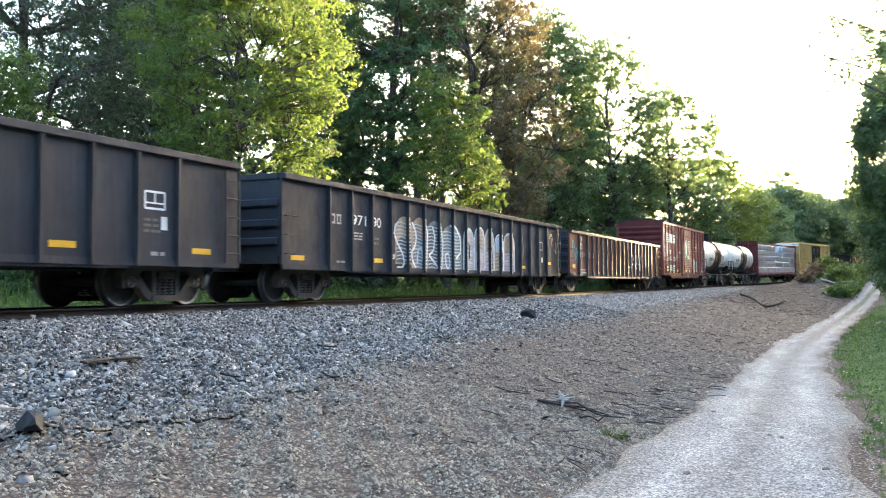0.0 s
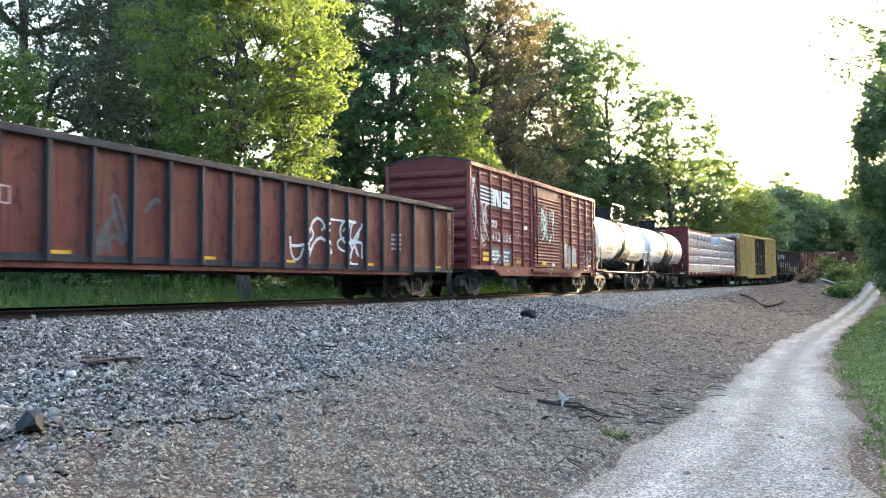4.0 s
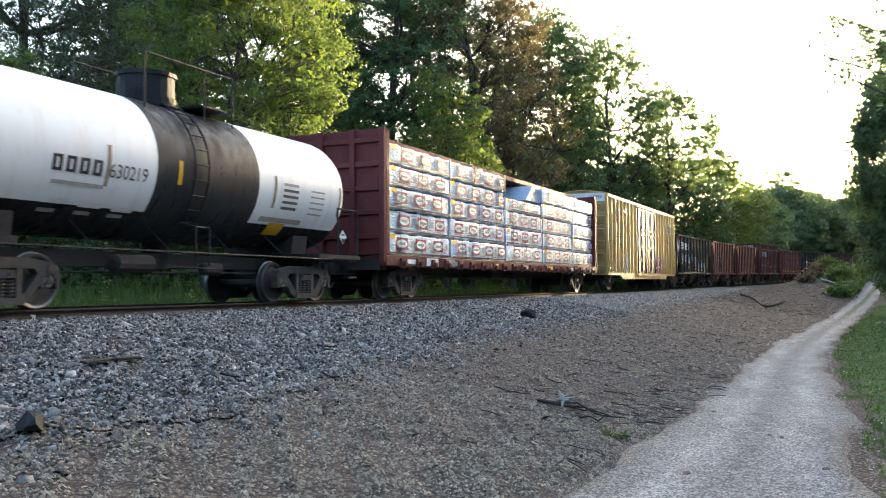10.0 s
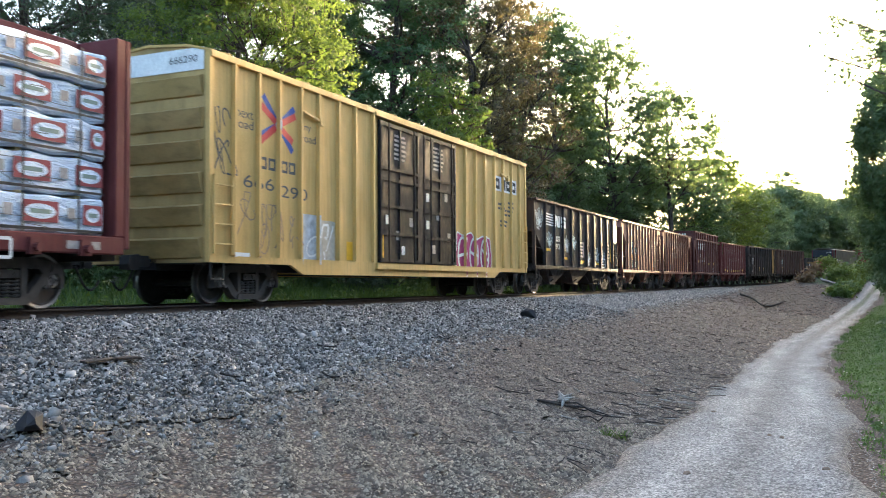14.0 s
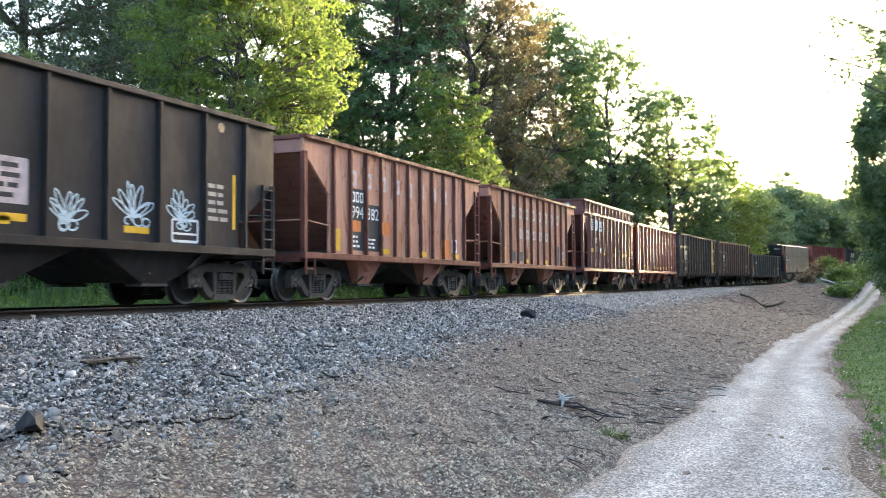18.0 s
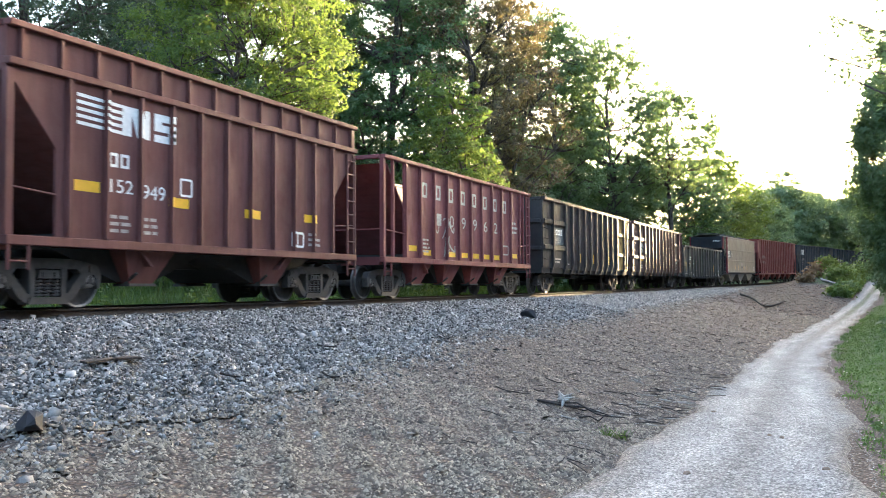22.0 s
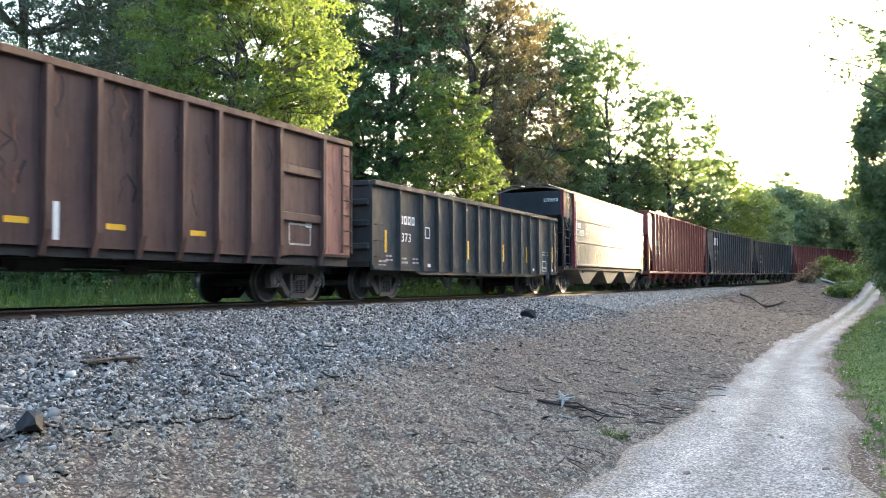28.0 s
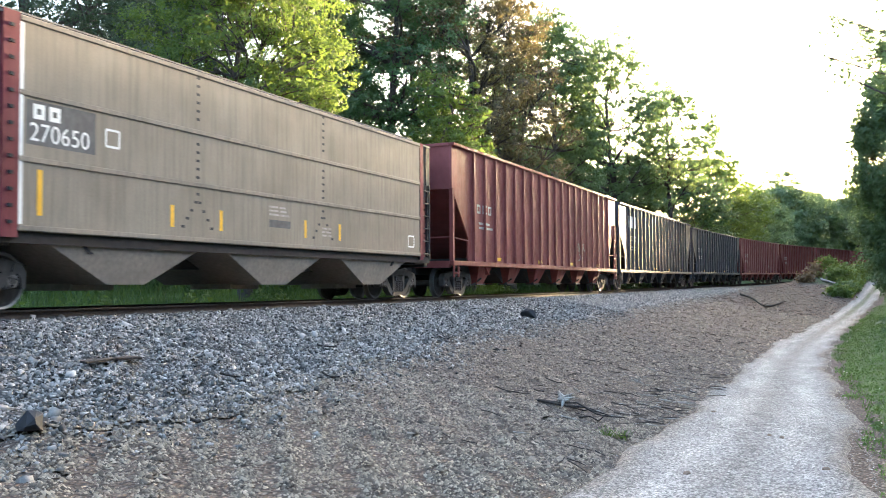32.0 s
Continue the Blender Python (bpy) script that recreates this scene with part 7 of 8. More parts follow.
    for s in (-1, 1):
        yp = s * (L - 0.55)
        plate = c.add("hazard_placard", M_WHITE, lambda bm: bm_prism(bm, [(yp, 1.40), (yp + 0.17, 1.57), (yp, 1.74), (yp - 0.17, 1.57)], 1.36, 1.375))
        part("placard_print", built(lambda bm: bm_prism(bm, [(yp, 1.42), (yp + 0.11, 1.53), (yp - 0.11, 1.53)], 1.376, 1.379)), M_PATCH, plate)
        part("placard_print", built(lambda bm: bm_box(bm, 1.376, 1.379, yp - 0.07, yp + 0.07, 1.60, 1.65)), M_GREYP, plate)
    return c


c = tank_car(-51.60, -39.40, "white tank car with black underside and rust-streaked middle band", (-1.18, 1.92), 1, 0.5, 0.5)
tank_car(-38.95, -26.75, "white tank car with a clean black middle band", (-1.13, 1.95), 2, 0.03, 0.03)

# centre-beam flat car with bundles of wrapped lumber
c = Car("centerbeam_car", -25.41, -3.71, "maroon centre-beam flat car stacked with wrapped lumber", 2.0, "flat car")
h = c.h
for s in (1, -1):
    e = s * h
    c.box("bulkhead", P_MAROON, -1.5, 1.5, min(e, e - s * 0.22), max(e, e - s * 0.22), 1.2, 4.60, bevel=0.02)
    for x in (-1.42, -0.5, 0.5, 1.42):
        c.box("bulkhead_post", P_MAROON, x - 0.08, x + 0.08, min(e, e + s * 0.12), max(e, e + s * 0.12), 1.0, 4.60, bevel=0.015)
    for z in (1.7, 2.35, 3.0, 3.65, 4.3):
        c.box("bulkhead_rib", P_MAROON, -1.32, 1.32, min(e, e + s * 0.08), max(e, e + s * 0.08), z - 0.07, z + 0.07, bevel=0.012)
    c.box("side_sill", P_MAROON, min(s * 1.30, s * 1.50), max(s * 1.30, s * 1.50), -h, h, 0.90, 1.20, bevel=0.02)
    c.box("end_sill", M_UNDER, -1.29, 1.29, min(e, e - s * 0.3), max(e, e - s * 0.3), 0.8, 1.18)
    for i in range(21):
        y = -h + 0.9 + (2 * h - 1.8) * i / 20

        def winch(bm):
            bm_prism(bm, [(y - 0.12, 0.86), (y + 0.12, 0.86), (y + 0.1, 1.12), (y - 0.1, 1.12)], min(s * 1.5, s * 1.56), max(s * 1.5, s * 1.56))
            bm_rod(bm, (s * 1.5, y, 0.97), (s * 1.66, y, 0.97), 0.07, 10)
        c.add("strap_winch", P_BOXEND, winch)
c.box("deck", P_MAROON, -1.29, 1.29, -h, h, 1.08, 1.18)
c.sill(0.68, 1.07, 0.3)
c.box("top_beam", P_MAROON, -0.62, 0.62, -h + 0.22, h - 0.22, 4.44, 4.62, bevel=0.02)
for i in range(12):
    y = -h + 1.4 + (2 * h - 2.8) * i / 11
    c.box("beam_post", P_MAROON, -0.10, 0.10, y - 0.13, y + 0.13, 1.18, 4.44)
brake_gear(c)
for k in range(7):
    y = -9.6 + 3.2 * k
    c.rect("sill_stencil", y, y + 0.7, 0.97, 1.10, (M_WHITE, M_DULL, M_YELLOW, M_DULL, M_YELLOW, M_WHITE, M_DULL)[k], x=1.502)
c.rect("number_board", -8.35, -7.55, 0.94, 1.16, M_WHITE, x=1.503)
c.rect("number_board", -7.0, -6.3, 0.94, 1.16, M_DULL, x=1.503)
c.decal("stencil_frame", stroke_polys([(8.2, 0.8), (8.5, 0.8), (8.5, 1.08), (8.2, 1.08), (8.2, 0.8)], 0.05), M_WHITE, x=1.57)
BR = random.Random(5)


def bundle(c, y0, y1, z0, z1, side, seed):
    """One wrapped lumber bundle: slightly sagging wrapper, printed ovals, black band at the foot, strap."""
    r = random.Random(seed)
    bm = bmesh.new()
    nx = max(4, int((y1 - y0) / 0.25))
    xi, xo = 0.13, 1.36 + r.uniform(-0.03, 0.04)
    sec = [(xi, z0), (xo - 0.03, z0 - 0.012), (xo, z0 + 0.03), (xo + 0.012, (z0 + z1) / 2), (xo, z1 - 0.03), (xo - 0.03, z1), (xi, z1)]
    rings = []
    for i in range(nx + 1):
        y = y0 + (y1 - y0) * i / nx
        w = 0.02 * math.sin(i * 1.7 + seed) + r.uniform(-0.016, 0.012)
        rings.append([bm.verts.new((side * (x + (w if x > 1 else 0)), y, z + (w * 0.8 if x > 1 else 0))) for x, z in sec])
    for p, q in zip(rings, rings[1:]):
        for i in range(len(sec)):
            bm.faces.new((p[i], p[(i + 1) % len(sec)], q[(i + 1) % len(sec)], q[i]))
    bm.faces.new(rings[0])
    bm.faces.new(rings[-1][::-1])
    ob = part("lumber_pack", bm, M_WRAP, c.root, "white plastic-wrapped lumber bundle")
    if side < 0:
        return
    xf = xo + 0.045
    hz = z1 - z0

    def flat(name, polys, mat, up):
        bm = bmesh.new()
        for poly in polys:
            f = bm.faces.new([bm.verts.new((xf + up, y, z)) for y, z in poly])
            f.normal_update()
            if f.normal.x < 0:
                f.normal_flip()
        part(name, bm, mat, ob, fix=False)
    off = r.uniform(0.25, 0.75)
    def label(a, b):
        """A printed label: red field, pale oval, grey bar, each a hair above the last."""
        m, w = (a + b) / 2, (b - a) / 2 - 0.05
        bm = bmesh.new()
        rings = ([(a, z0 + 0.27 * hz), (b, z0 + 0.27 * hz), (b, z0 + 0.83 * hz), (a, z0 + 0.83 * hz)],
                 [(m + w * math.cos(t), z0 + hz * (0.55 + 0.20 * math.sin(t))) for t in [i * math.pi / 8 for i in range(16)]],
                 [(m - w * 0.65, z0 + 0.49 * hz), (m + w * 0.65, z0 + 0.49 * hz), (m + w * 0.65, z0 + 0.61 * hz), (m - w * 0.65, z0 + 0.61 * hz)])
        for k, ring in enumerate(rings):
            f = bm.faces.new([bm.verts.new((xf + 0.003 + 0.003 * k, y, z)) for y, z in ring])
            f.material_index = k
        part("printed_label", bm, (M_WRAPRED, M_WRAP, M_GREEN), ob, fix=False)
    y = y0 + off
    while y < y1 - 0.1:
        a, b = max(y, y0 + 0.03), min(y + 0.70, y1 - 0.03)
        if b - a > 0.15:
            label(a, b)
        y += 0.70
        if y + 0.34 < y1 - 0.1:
            flat("small_print", [[(y + 0.18, z0 + 0.40 * hz), (y + 0.34, z0 + 0.40 * hz), (y + 0.34, z0 + 0.70 * hz), (y + 0.18, z0 + 0.70 * hz)]], M_DULL, 0.003)
        y += 0.50
    # grey strokes draw the shade of the wrapper's folds as colour
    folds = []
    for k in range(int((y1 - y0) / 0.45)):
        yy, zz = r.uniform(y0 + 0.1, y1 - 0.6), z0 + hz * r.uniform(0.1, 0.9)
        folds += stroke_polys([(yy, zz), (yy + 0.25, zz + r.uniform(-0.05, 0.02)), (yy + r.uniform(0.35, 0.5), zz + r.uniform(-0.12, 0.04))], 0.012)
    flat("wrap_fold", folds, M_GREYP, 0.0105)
    flat("black_band", [[(y0 + 0.02, z0 + 0.05 * hz), (y1 - 0.02, z0 + (0.05 + r.uniform(-0.02, 0.02)) * hz), (y1 - 0.02, z0 + 0.13 * hz), (y0 + 0.02, z0 + 0.14 * hz)]], M_WRAPBAND, 0.004)
    if r.random() < 0.8:
        flat("yellow_label", [[(y0 + 0.05, z1 - 0.14), (y0 + 0.35, z1 - 0.14), (y0 + 0.35, z1 - 0.02), (y0 + 0.05, z1 - 0.02)]], M_YELLOW, 0.006)
    for k in range(1 + int((y1 - y0) / 1.6)):
        yy = y0 + (k + 0.5) * (y1 - y0) / (1 + int((y1 - y0) / 1.6))
        flat("strap", [[(yy - 0.02, z0), (yy + 0.02, z0), (yy + 0.02, z1), (yy - 0.02, z1)]], M_PATCH, 0.009)


# rows of bundles: five tiers ahead, four in the middle gap, five at the rear
LEVELS = [1.21, 1.85, 2.49, 3.12, 3.72, 4.31]
COLS = [(-10.55, -6.45, 5), (-6.38, -1.55, 5), (-1.42, 2.75, 4), (2.82, 7.1, 5), (7.17, 10.5, 5)]
seed = 100
for side in (1, -1):
    for y0, y1, n in COLS:
        for k in range(n):
            seed += 1
            top_ = LEVELS[k + 1] - 0.05 - (0.12 if n == 4 and k == 3 else 0)
            bundle(c, y0 + BR.uniform(0, 0.05), y1 - BR.uniform(0, 0.05), LEVELS[k], top_, side, seed)
            for yb in (y0 + 0.5, (y0 + y1) / 2, y1 - 0.5):
                c.box("dunnage", M_BOARD, min(side * 0.2, side * 1.3), max(side * 0.2, side * 1.3), yb - 0.05, yb + 0.05, top_, LEVELS[k + 1]) if k < n - 1 else None
    for yb in (-6.42, -1.49, 2.78, 7.13):
        c.box("strap", M_TARP, min(side * 1.405, side * 1.42), max(side * 1.405, side * 1.42), yb - 0.028, yb + 0.028, 1.15, 4.30 if yb != -1.49 else 3.7)
for yb in (-4.4, -1.62):
    c.box("stake_board", M_BOARD, 1.415, 1.45, yb - 0.07, yb + 0.07, 3.72, 4.34)
c.add("loose_sheet", M_TARP, lambda bm: bm_prism(bm, [(1.1, 3.66), (2.8, 3.66), (2.8, 4.34), (2.0, 4.30), (1.5, 4.0)], 0.2, 1.3), "pale blue plastic sheet over a bundle end")

# yellow double-door boxcar
P = [-8.52, -7.70, -6.96, -6.12, -5.37, -4.48, -3.68, -2.75, 3.35, 4.20, 5.05, 5.95, 6.80, 7.65, 8.50]
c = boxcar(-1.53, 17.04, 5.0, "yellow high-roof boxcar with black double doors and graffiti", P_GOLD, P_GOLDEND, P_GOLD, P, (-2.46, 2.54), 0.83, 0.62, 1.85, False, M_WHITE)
for y0, y1 in ((-2.43, -0.12), (0.20, 2.51)):
    d = c.box("door", P_DOOR, 1.503, 1.55, y0, y1, 0.98, 4.74, "black panelled plug door")
    for z in (1.03, 1.75, 2.5, 3.2, 3.5, 4.66):
        box_part("door_rail", P_DOOR, d, 1.551, 1.595, y0, y1, z - 0.045, z + 0.045)
    for y in (y0 + 0.05, y1 - 0.05, (y0 + y1) / 2):
        box_part("door_stile", P_DOOR, d, 1.551, 1.59, y - 0.045, y + 0.045, 0.985, 4.735)
    for yy in (y0 + 0.4, y1 - 0.4):
        b2 = bmesh.new()
        bm_rod(b2, (1.63, yy, 1.0), (1.63, yy, 4.72), 0.025)
        part("lock_rod", b2, P_DOOR, d)
c.box("door_post", P_DOOR, 1.50, 1.58, -0.11, 0.19, 0.98, 4.74)
c.box("door_track", P_GOLD, 1.505, 1.60, -2.6, 5.3, 0.80, 0.95)
c.box("door_hood", P_GOLD, 1.505, 1.62, -2.7, 5.6, 4.80, 4.90)
DX = 1.556
for y0, z0 in ((-1.6, 3.75), (0.9, 3.75)):
    c.bars(y0, y0 + 0.75, z0, z0 + 0.75, 6, M_DULL, int(z0 * 9), x=DX)
for k, (y, z) in enumerate([(-2.1, 2.0), (-1.5, 1.6), (-0.7, 2.0), (0.4, 2.0), (1.1, 2.3), (1.9, 1.7), (-1.2, 1.2), (0.8, 1.3), (1.7, 2.9), (0.4, 2.8)]):
    c.rect("door_label", y, y + 0.22, z, z + 0.25, M_DULL if k % 3 else M_WHITE, x=DX)
c.rect("yellow_label", -2.3, -2.22, 1.1, 1.8, M_YELLOW, x=DX)
# crossed red and blue arrows
cx, cz = -6.95, 3.86
for (dy, dz), m in [((-0.66, 0.36), M_RED), ((0.66, 0.30), M_RED), ((-0.62, -0.30), M_BLUE), ((0.55, -0.30), M_RED), ((-0.56, 0.56), M_BLUE), ((0.62, 0.46), M_BLUE), ((-0.66, -0.44), M_RED), ((0.55, -0.52), M_BLUE)]:
    c.decal("emblem", stroke_polys([(cx, cz), (cx + dy, cz + dz)], 0.15), m, lift=0.005 + 0.001 * (m is M_RED))
c.decal("emblem", [[(cx + 0.11 * math.cos(i * 0.785), cz + 0.11 * math.sin(i * 0.785)) for i in range(8)]], M_SILVER, lift=0.008)
c.text("next", -8.42, -7.85, 3.82, 3.98, M_GREYP)
c.text("load", -8.42, -7.85, 3.60, 3.78, M_GREYP)
c.text("any", -6.05, -5.65, 3.86, 4.02, M_GREYP)
c.text("road", -6.05, -5.45, 3.64, 3.82, M_GREYP)
c.frames([-7.5, -7.18, -6.72, -6.42], 2.84, 3.10, 0.26, 0.06, M_GREYP)
c.text("666", -8.18, -7.1, 2.40, 2.66, M_GREYP)
c.text("290", -6.85, -5.80, 2.30, 2.56, M_GREYP)
c.frames([6.35, 6.95, 7.45, 8.0], 3.75, 4.12, 0.42, 0.12, M_PATCH)
c.rect("emblem_panel", 6.1, 8.3, 3.68, 4.2, M_WHITE, lift=0.0045)
for k, (y0, z0) in enumerate([(6.4, 3.0), (7.0, 2.8), (6.6, 2.4), (7.4, 3.1)]):
    c.bars(y0, y0 + 0.8, z0, z0 + 0.3, 2, M_GREYP, 40 + k)
c.decal("graffiti_fill", [[(2.75, 0.66), (5.65, 0.66), (5.7, 1.4), (5.55, 1.95), (4.9, 2.0), (4.3, 1.85), (3.9, 2.08), (3.2, 1.95), (2.75, 2.05), (2.65, 1.2)]], M_PURPLE, lift=0.006)
for k in range(3):
    yy = 3.2 + 0.95 * k
    pts = [(yy + 0.36 * math.cos(t), 1.35 + 0.55 * math.sin(t)) for t in [i * 0.524 for i in range(13)]]
    c.decal("graffiti_line", stroke_polys(pts, 0.10) + stroke_polys([(yy - 0.3, 1.3 + 0.15 * k), (yy + 0.3, 1.38 - 0.1 * k)], 0.1), M_WHITE, lift=0.008)
c.decal("graffiti_line", stroke_polys([(2.75, 0.66), (5.65, 0.66), (5.7, 1.4), (5.55, 1.95), (4.9, 2.0), (4.3, 1.85), (3.9, 2.08), (3.2, 1.95), (2.75, 2.05), (2.65, 1.2), (2.75, 0.66)], 0.05), M_WHITE, lift=0.0085)
c.rect("primer_patch", -6.1, -5.2, 0.85, 2.0, M_SILVER, lift=0.0045)
c.rect("primer_patch", -5.3, -4.6, 0.8, 1.9, plain("pale_primer", (0.45, 0.42, 0.34), 0.7), lift=0.005)
for k, (y0, y1, z0, z1) in enumerate([(-9.1, -8.4, 2.6, 3.9), (-8.4, -7.4, 0.95, 2.3), (-7.6, -6.6, 1.0, 2.1), (-6.5, -5.9, 1.2, 1.9)]):
    c.scrawl(y0, y1, z0, z1, M_TAN if k else M_GREYP, 120 + k, 5, 0.03)
c.scrawl(-6.0, -4.7, 0.9, 1.8, M_WHITE, 130, 4, 0.05)
c.rect("paper_tag", -8.55, -7.95, 0.95, 1.05, M_WHITE)
c.rect("yellow_strip", -4.05, -3.75, 1.0, 1.45, M_YELLOW)
for y in (-6.05, 6.5):
    c.add("roof_bracket", P_GOLD, lambda bm: (bm_rod(bm, (1.56, y, 4.3), (1.56, y + 0.75, 4.2), 0.04), bm_box(bm, 1.5, 1.62, y + 0.65, y + 0.8, 4.1, 4.28)))
c.ladder(1.58, -9.2, 1.58, -8.62, 1.0, 2.55, 4, P_GOLD)
c.ladder(1.58, 8.62, 1.58, 9.2, 1.0, 2.55, 4, P_GOLD)
c.ladder(-1.3, -c.h - 0.14, -0.8, -c.h - 0.14, 0.9, 2.6, 4, P_GOLD)
for y in (-9.0, 9.0):
    c.add("step", M_UNDER, lambda bm: (bm_rod(bm, (1.5, y - 0.2, 0.85), (1.5, y - 0.2, 0.5), 0.02), bm_rod(bm, (1.5, y + 0.2, 0.85), (1.5, y + 0.2, 0.5), 0.02), bm_rod(bm, (1.5, y - 0.2, 0.5), (1.5, y + 0.2, 0.5), 0.02)))

c.text("666290", 0.55, 1.25, 4.76, 4.90, M_GREYP, x=c.h + 0.022, end=True)

# dark hopper with the speed-line emblem and pale tags
c = hopper(18.1, 31.63, 3.8, "sooty dark brown hopper car with white emblem and pale tags", P_SOOT, even(-5.5, 5.72, 10), (2.5, 1.62, 1.22), truck_in=1.1, bays=3, chute_w=1.5)
c.logo(-5.42, -2.5, 2.78, 3.26, M_WHITE)
c.frames([-3.80, -3.5], 2.18, 2.40, 0.2, 0.055, M_WHITE)
c.text("92", -3.95, -3.35, 1.86, 2.08, M_WHITE)
c.text("051", -2.9, -2.35, 1.82, 2.05, M_WHITE)
for k, (y0, y1, z0, z1) in enumerate([(-6.65, -5.65, 2.5, 3.55), (-5.4, -4.3, 1.75, 2.6), (-2.9, -2.0, 1.75, 2.5), (-1.8, -0.8, 1.85, 2.55), (0.7, 1.6, 1.2, 1.95), (2.1, 3.1, 1.3, 2.2), (3.4, 4.2, 1.4, 2.15)]):
    fan_tag(c, y0, y1, z0, z1, M_SPRAY, 140 + k)
c.decal("paint_dot", [[(-5.75 + 0.12 * math.cos(i * 0.6), 3.3 + 0.12 * math.sin(i * 0.6)) for i in range(10)], [(5.0 + 0.1 * math.cos(i * 0.6), 3.5 + 0.1 * math.sin(i * 0.6)) for i in range(10)]], M_TAN)
c.rect("stencil_patch", -0.42, 0.42, 1.6, 2.3, M_PINK)
c.bars(-0.35, 0.35, 1.65, 2.25, 4, M_PATCH, 50)
for y, z in ((-5.0, 1.8), (-2.6, 1.5), (0.1, 1.4), (2.7, 1.35), (-0.2, 1.35)):
    c.rect("reflector", y - 0.3, y + 0.3, z - 0.06, z + 0.06, M_YELLOW)
c.rect("yellow_strip", 5.35, 5.45, 1.5, 2.6, M_YELLOW)
c.decal("stencil_frame", stroke_polys([(3.6, 1.2), (4.3, 1.2), (4.3, 1.6), (3.6, 1.6), (3.6, 1.2)], 0.05) + stroke_polys([(3.6, 1.34), (4.3, 1.34)], 0.04), M_WHITE)
c.bars(4.6, 5.2, 1.6, 2.4, 5, M_DULL, 51)
c.text("92051", -1.2, -0.35, 3.05, 3.22, M_WHITE, x=c.h + 0.006, end=True)

# two faded, heavily rusted hoppers
for n, (a, b, m, lab) in enumerate([(32.8, 43.35, P_SALMON, "faded salmon hopper car streaked with rust"), (44.36, 54.69, P_ORANGE, "faded orange hopper car streaked with rust")]):
    c = hopper(a, b, 3.84, lab, m, even(-4.02, 3.95, 11) if n == 0 else even(-3.95, 3.80, 11), (3.45, 2.55, 1.1), truck_in=1.25, bays=2, chord=P_RUSTRED, end_mat=P_RUSTEND, post_mat=P_RUSTRED)
    cells = [-3.05 + 0.79 * i for i in range(8)] if n == 0 else [-2.85 + 0.775 * i for i in range(8)]
    c.frames(cells, 2.85, 3.25, 0.34, 0.10, M_PINK if n == 0 else M_CREAM, x=1.5005)
    if n:
        c.frames([-2.0 + 0.775 * i for i in range(5)], 2.1, 2.45, 0.30, 0.09, M_CREAM, x=1.5005)
    if n == 0:
        c.rect("stencil_patch", -3.17, -2.48, 1.25, 2.80, M_PATCH)
        c.rect("stencil_patch", -2.38, -1.68, 1.25, 2.45, M_PATCH)
        c.rect("colour_patch", -3.2, -2.66, 1.72, 2.0, M_ORANGE, lift=0.006)
        c.rect("colour_patch", -1.68, -1.08, 1.7, 2.05, M_ORANGE, lift=0.006)
        c.rect("colour_patch", 2.25, 2.9, 1.2, 1.75, M_ORANGE, lift=0.006)
        c.frames([-3.04, -2.83, -2.62], 2.46, 2.72, 0.16, 0.045, M_WHITE)
        c.text("994", -3.13, -2.53, 2.06, 2.36, M_WHITE, lift=0.008)
        c.text("382", -2.33, -1.73, 2.06, 2.36, M_WHITE, lift=0.008)
        c.bars(-3.15, -2.7, 1.3, 1.65, 3, M_WHITE, 55)
        c.bars(-2.4, -1.9, 1.3, 1.6, 3, M_WHITE, 56)
    else:
        for y in (-3.1, -2.3):
            c.rect("stencil_patch", y, y + 0.5, 1.25, 1.6, M_GREYP)
        c.rect("stencil_patch", 2.3, 2.8, 1.2, 1.95, M_GREYP)
        
    c.rect("yellow_strip", -3.88, -3.66, 1.22, 1.75, M_YELLOW)
    for y in (-1.35, 0.95, 3.3):
        c.rect("reflector", y - 0.25, y + 0.25, 1.2, 1.34, M_YELLOW)
    c.decal("stencil_frame", stroke_polys([(3.05, 1.4), (3.4, 1.4), (3.4, 1.75), (3.05, 1.75), (3.05, 1.4)], 0.045), M_WHITE)
    wr = random.Random(60 + n)
    for y in c.stakes:
        for sg in (-1, 1):
            ya, z_ = y + sg * wr.uniform(0.06, 0.11), 3.7
            pts = [(ya, z_)]
            while z_ > 1.3 and wr.random() < 0.9:
                z_ -= wr.uniform(0.15, 0.4)
                pts.append((ya + sg * wr.uniform(-0.02, 0.05), z_))
            c.decal("rust_run", stroke_polys(pts, wr.uniform(0.03, 0.08)), M_SCRAPE if wr.random() < 0.5 else M_RUSTLINE, x=1.5, lift=0.003)
    c.text("994382" if n == 0 else "30439", -1.2, -0.2, 3.5, 3.66, M_DULL, x=c.h + 0.045, end=True)

# red-brown hopper with raised sides
c = hopper(56.08, 66.33, 4.35, "red-brown hopper car with raised sides and white emblem", P_BROWN, even(-3.95, 4.0, 11), (3.62, 2.52, 0.95), truck_in=1.2, bays=2, extension=0.58)
c.logo(-3.78, -1.45, 2.95, 3.46, M_WHITE)
c.frames([-2.98, -2.72], 2.38, 2.62, 0.2, 0.05, M_WHITE)
c.text("152", -3.05, -2.52, 1.95, 2.18, M_WHITE)
c.text("949", -2.30, -1.72, 1.90, 2.15, M_WHITE)
for y, z in ((-3.55, 2.0), (-1.35, 1.9), (0.9, 1.85), (3.1, 1.9)):
    c.rect("reflector", y - 0.27, y + 0.27, z - 0.09, z + 0.09, M_YELLOW)
for k, y in enumerate((-3.05, -2.3, 3.0)):
    c.bars(y, y + 0.5, 1.25, 1.6, 3, M_DULL, 65 + k)
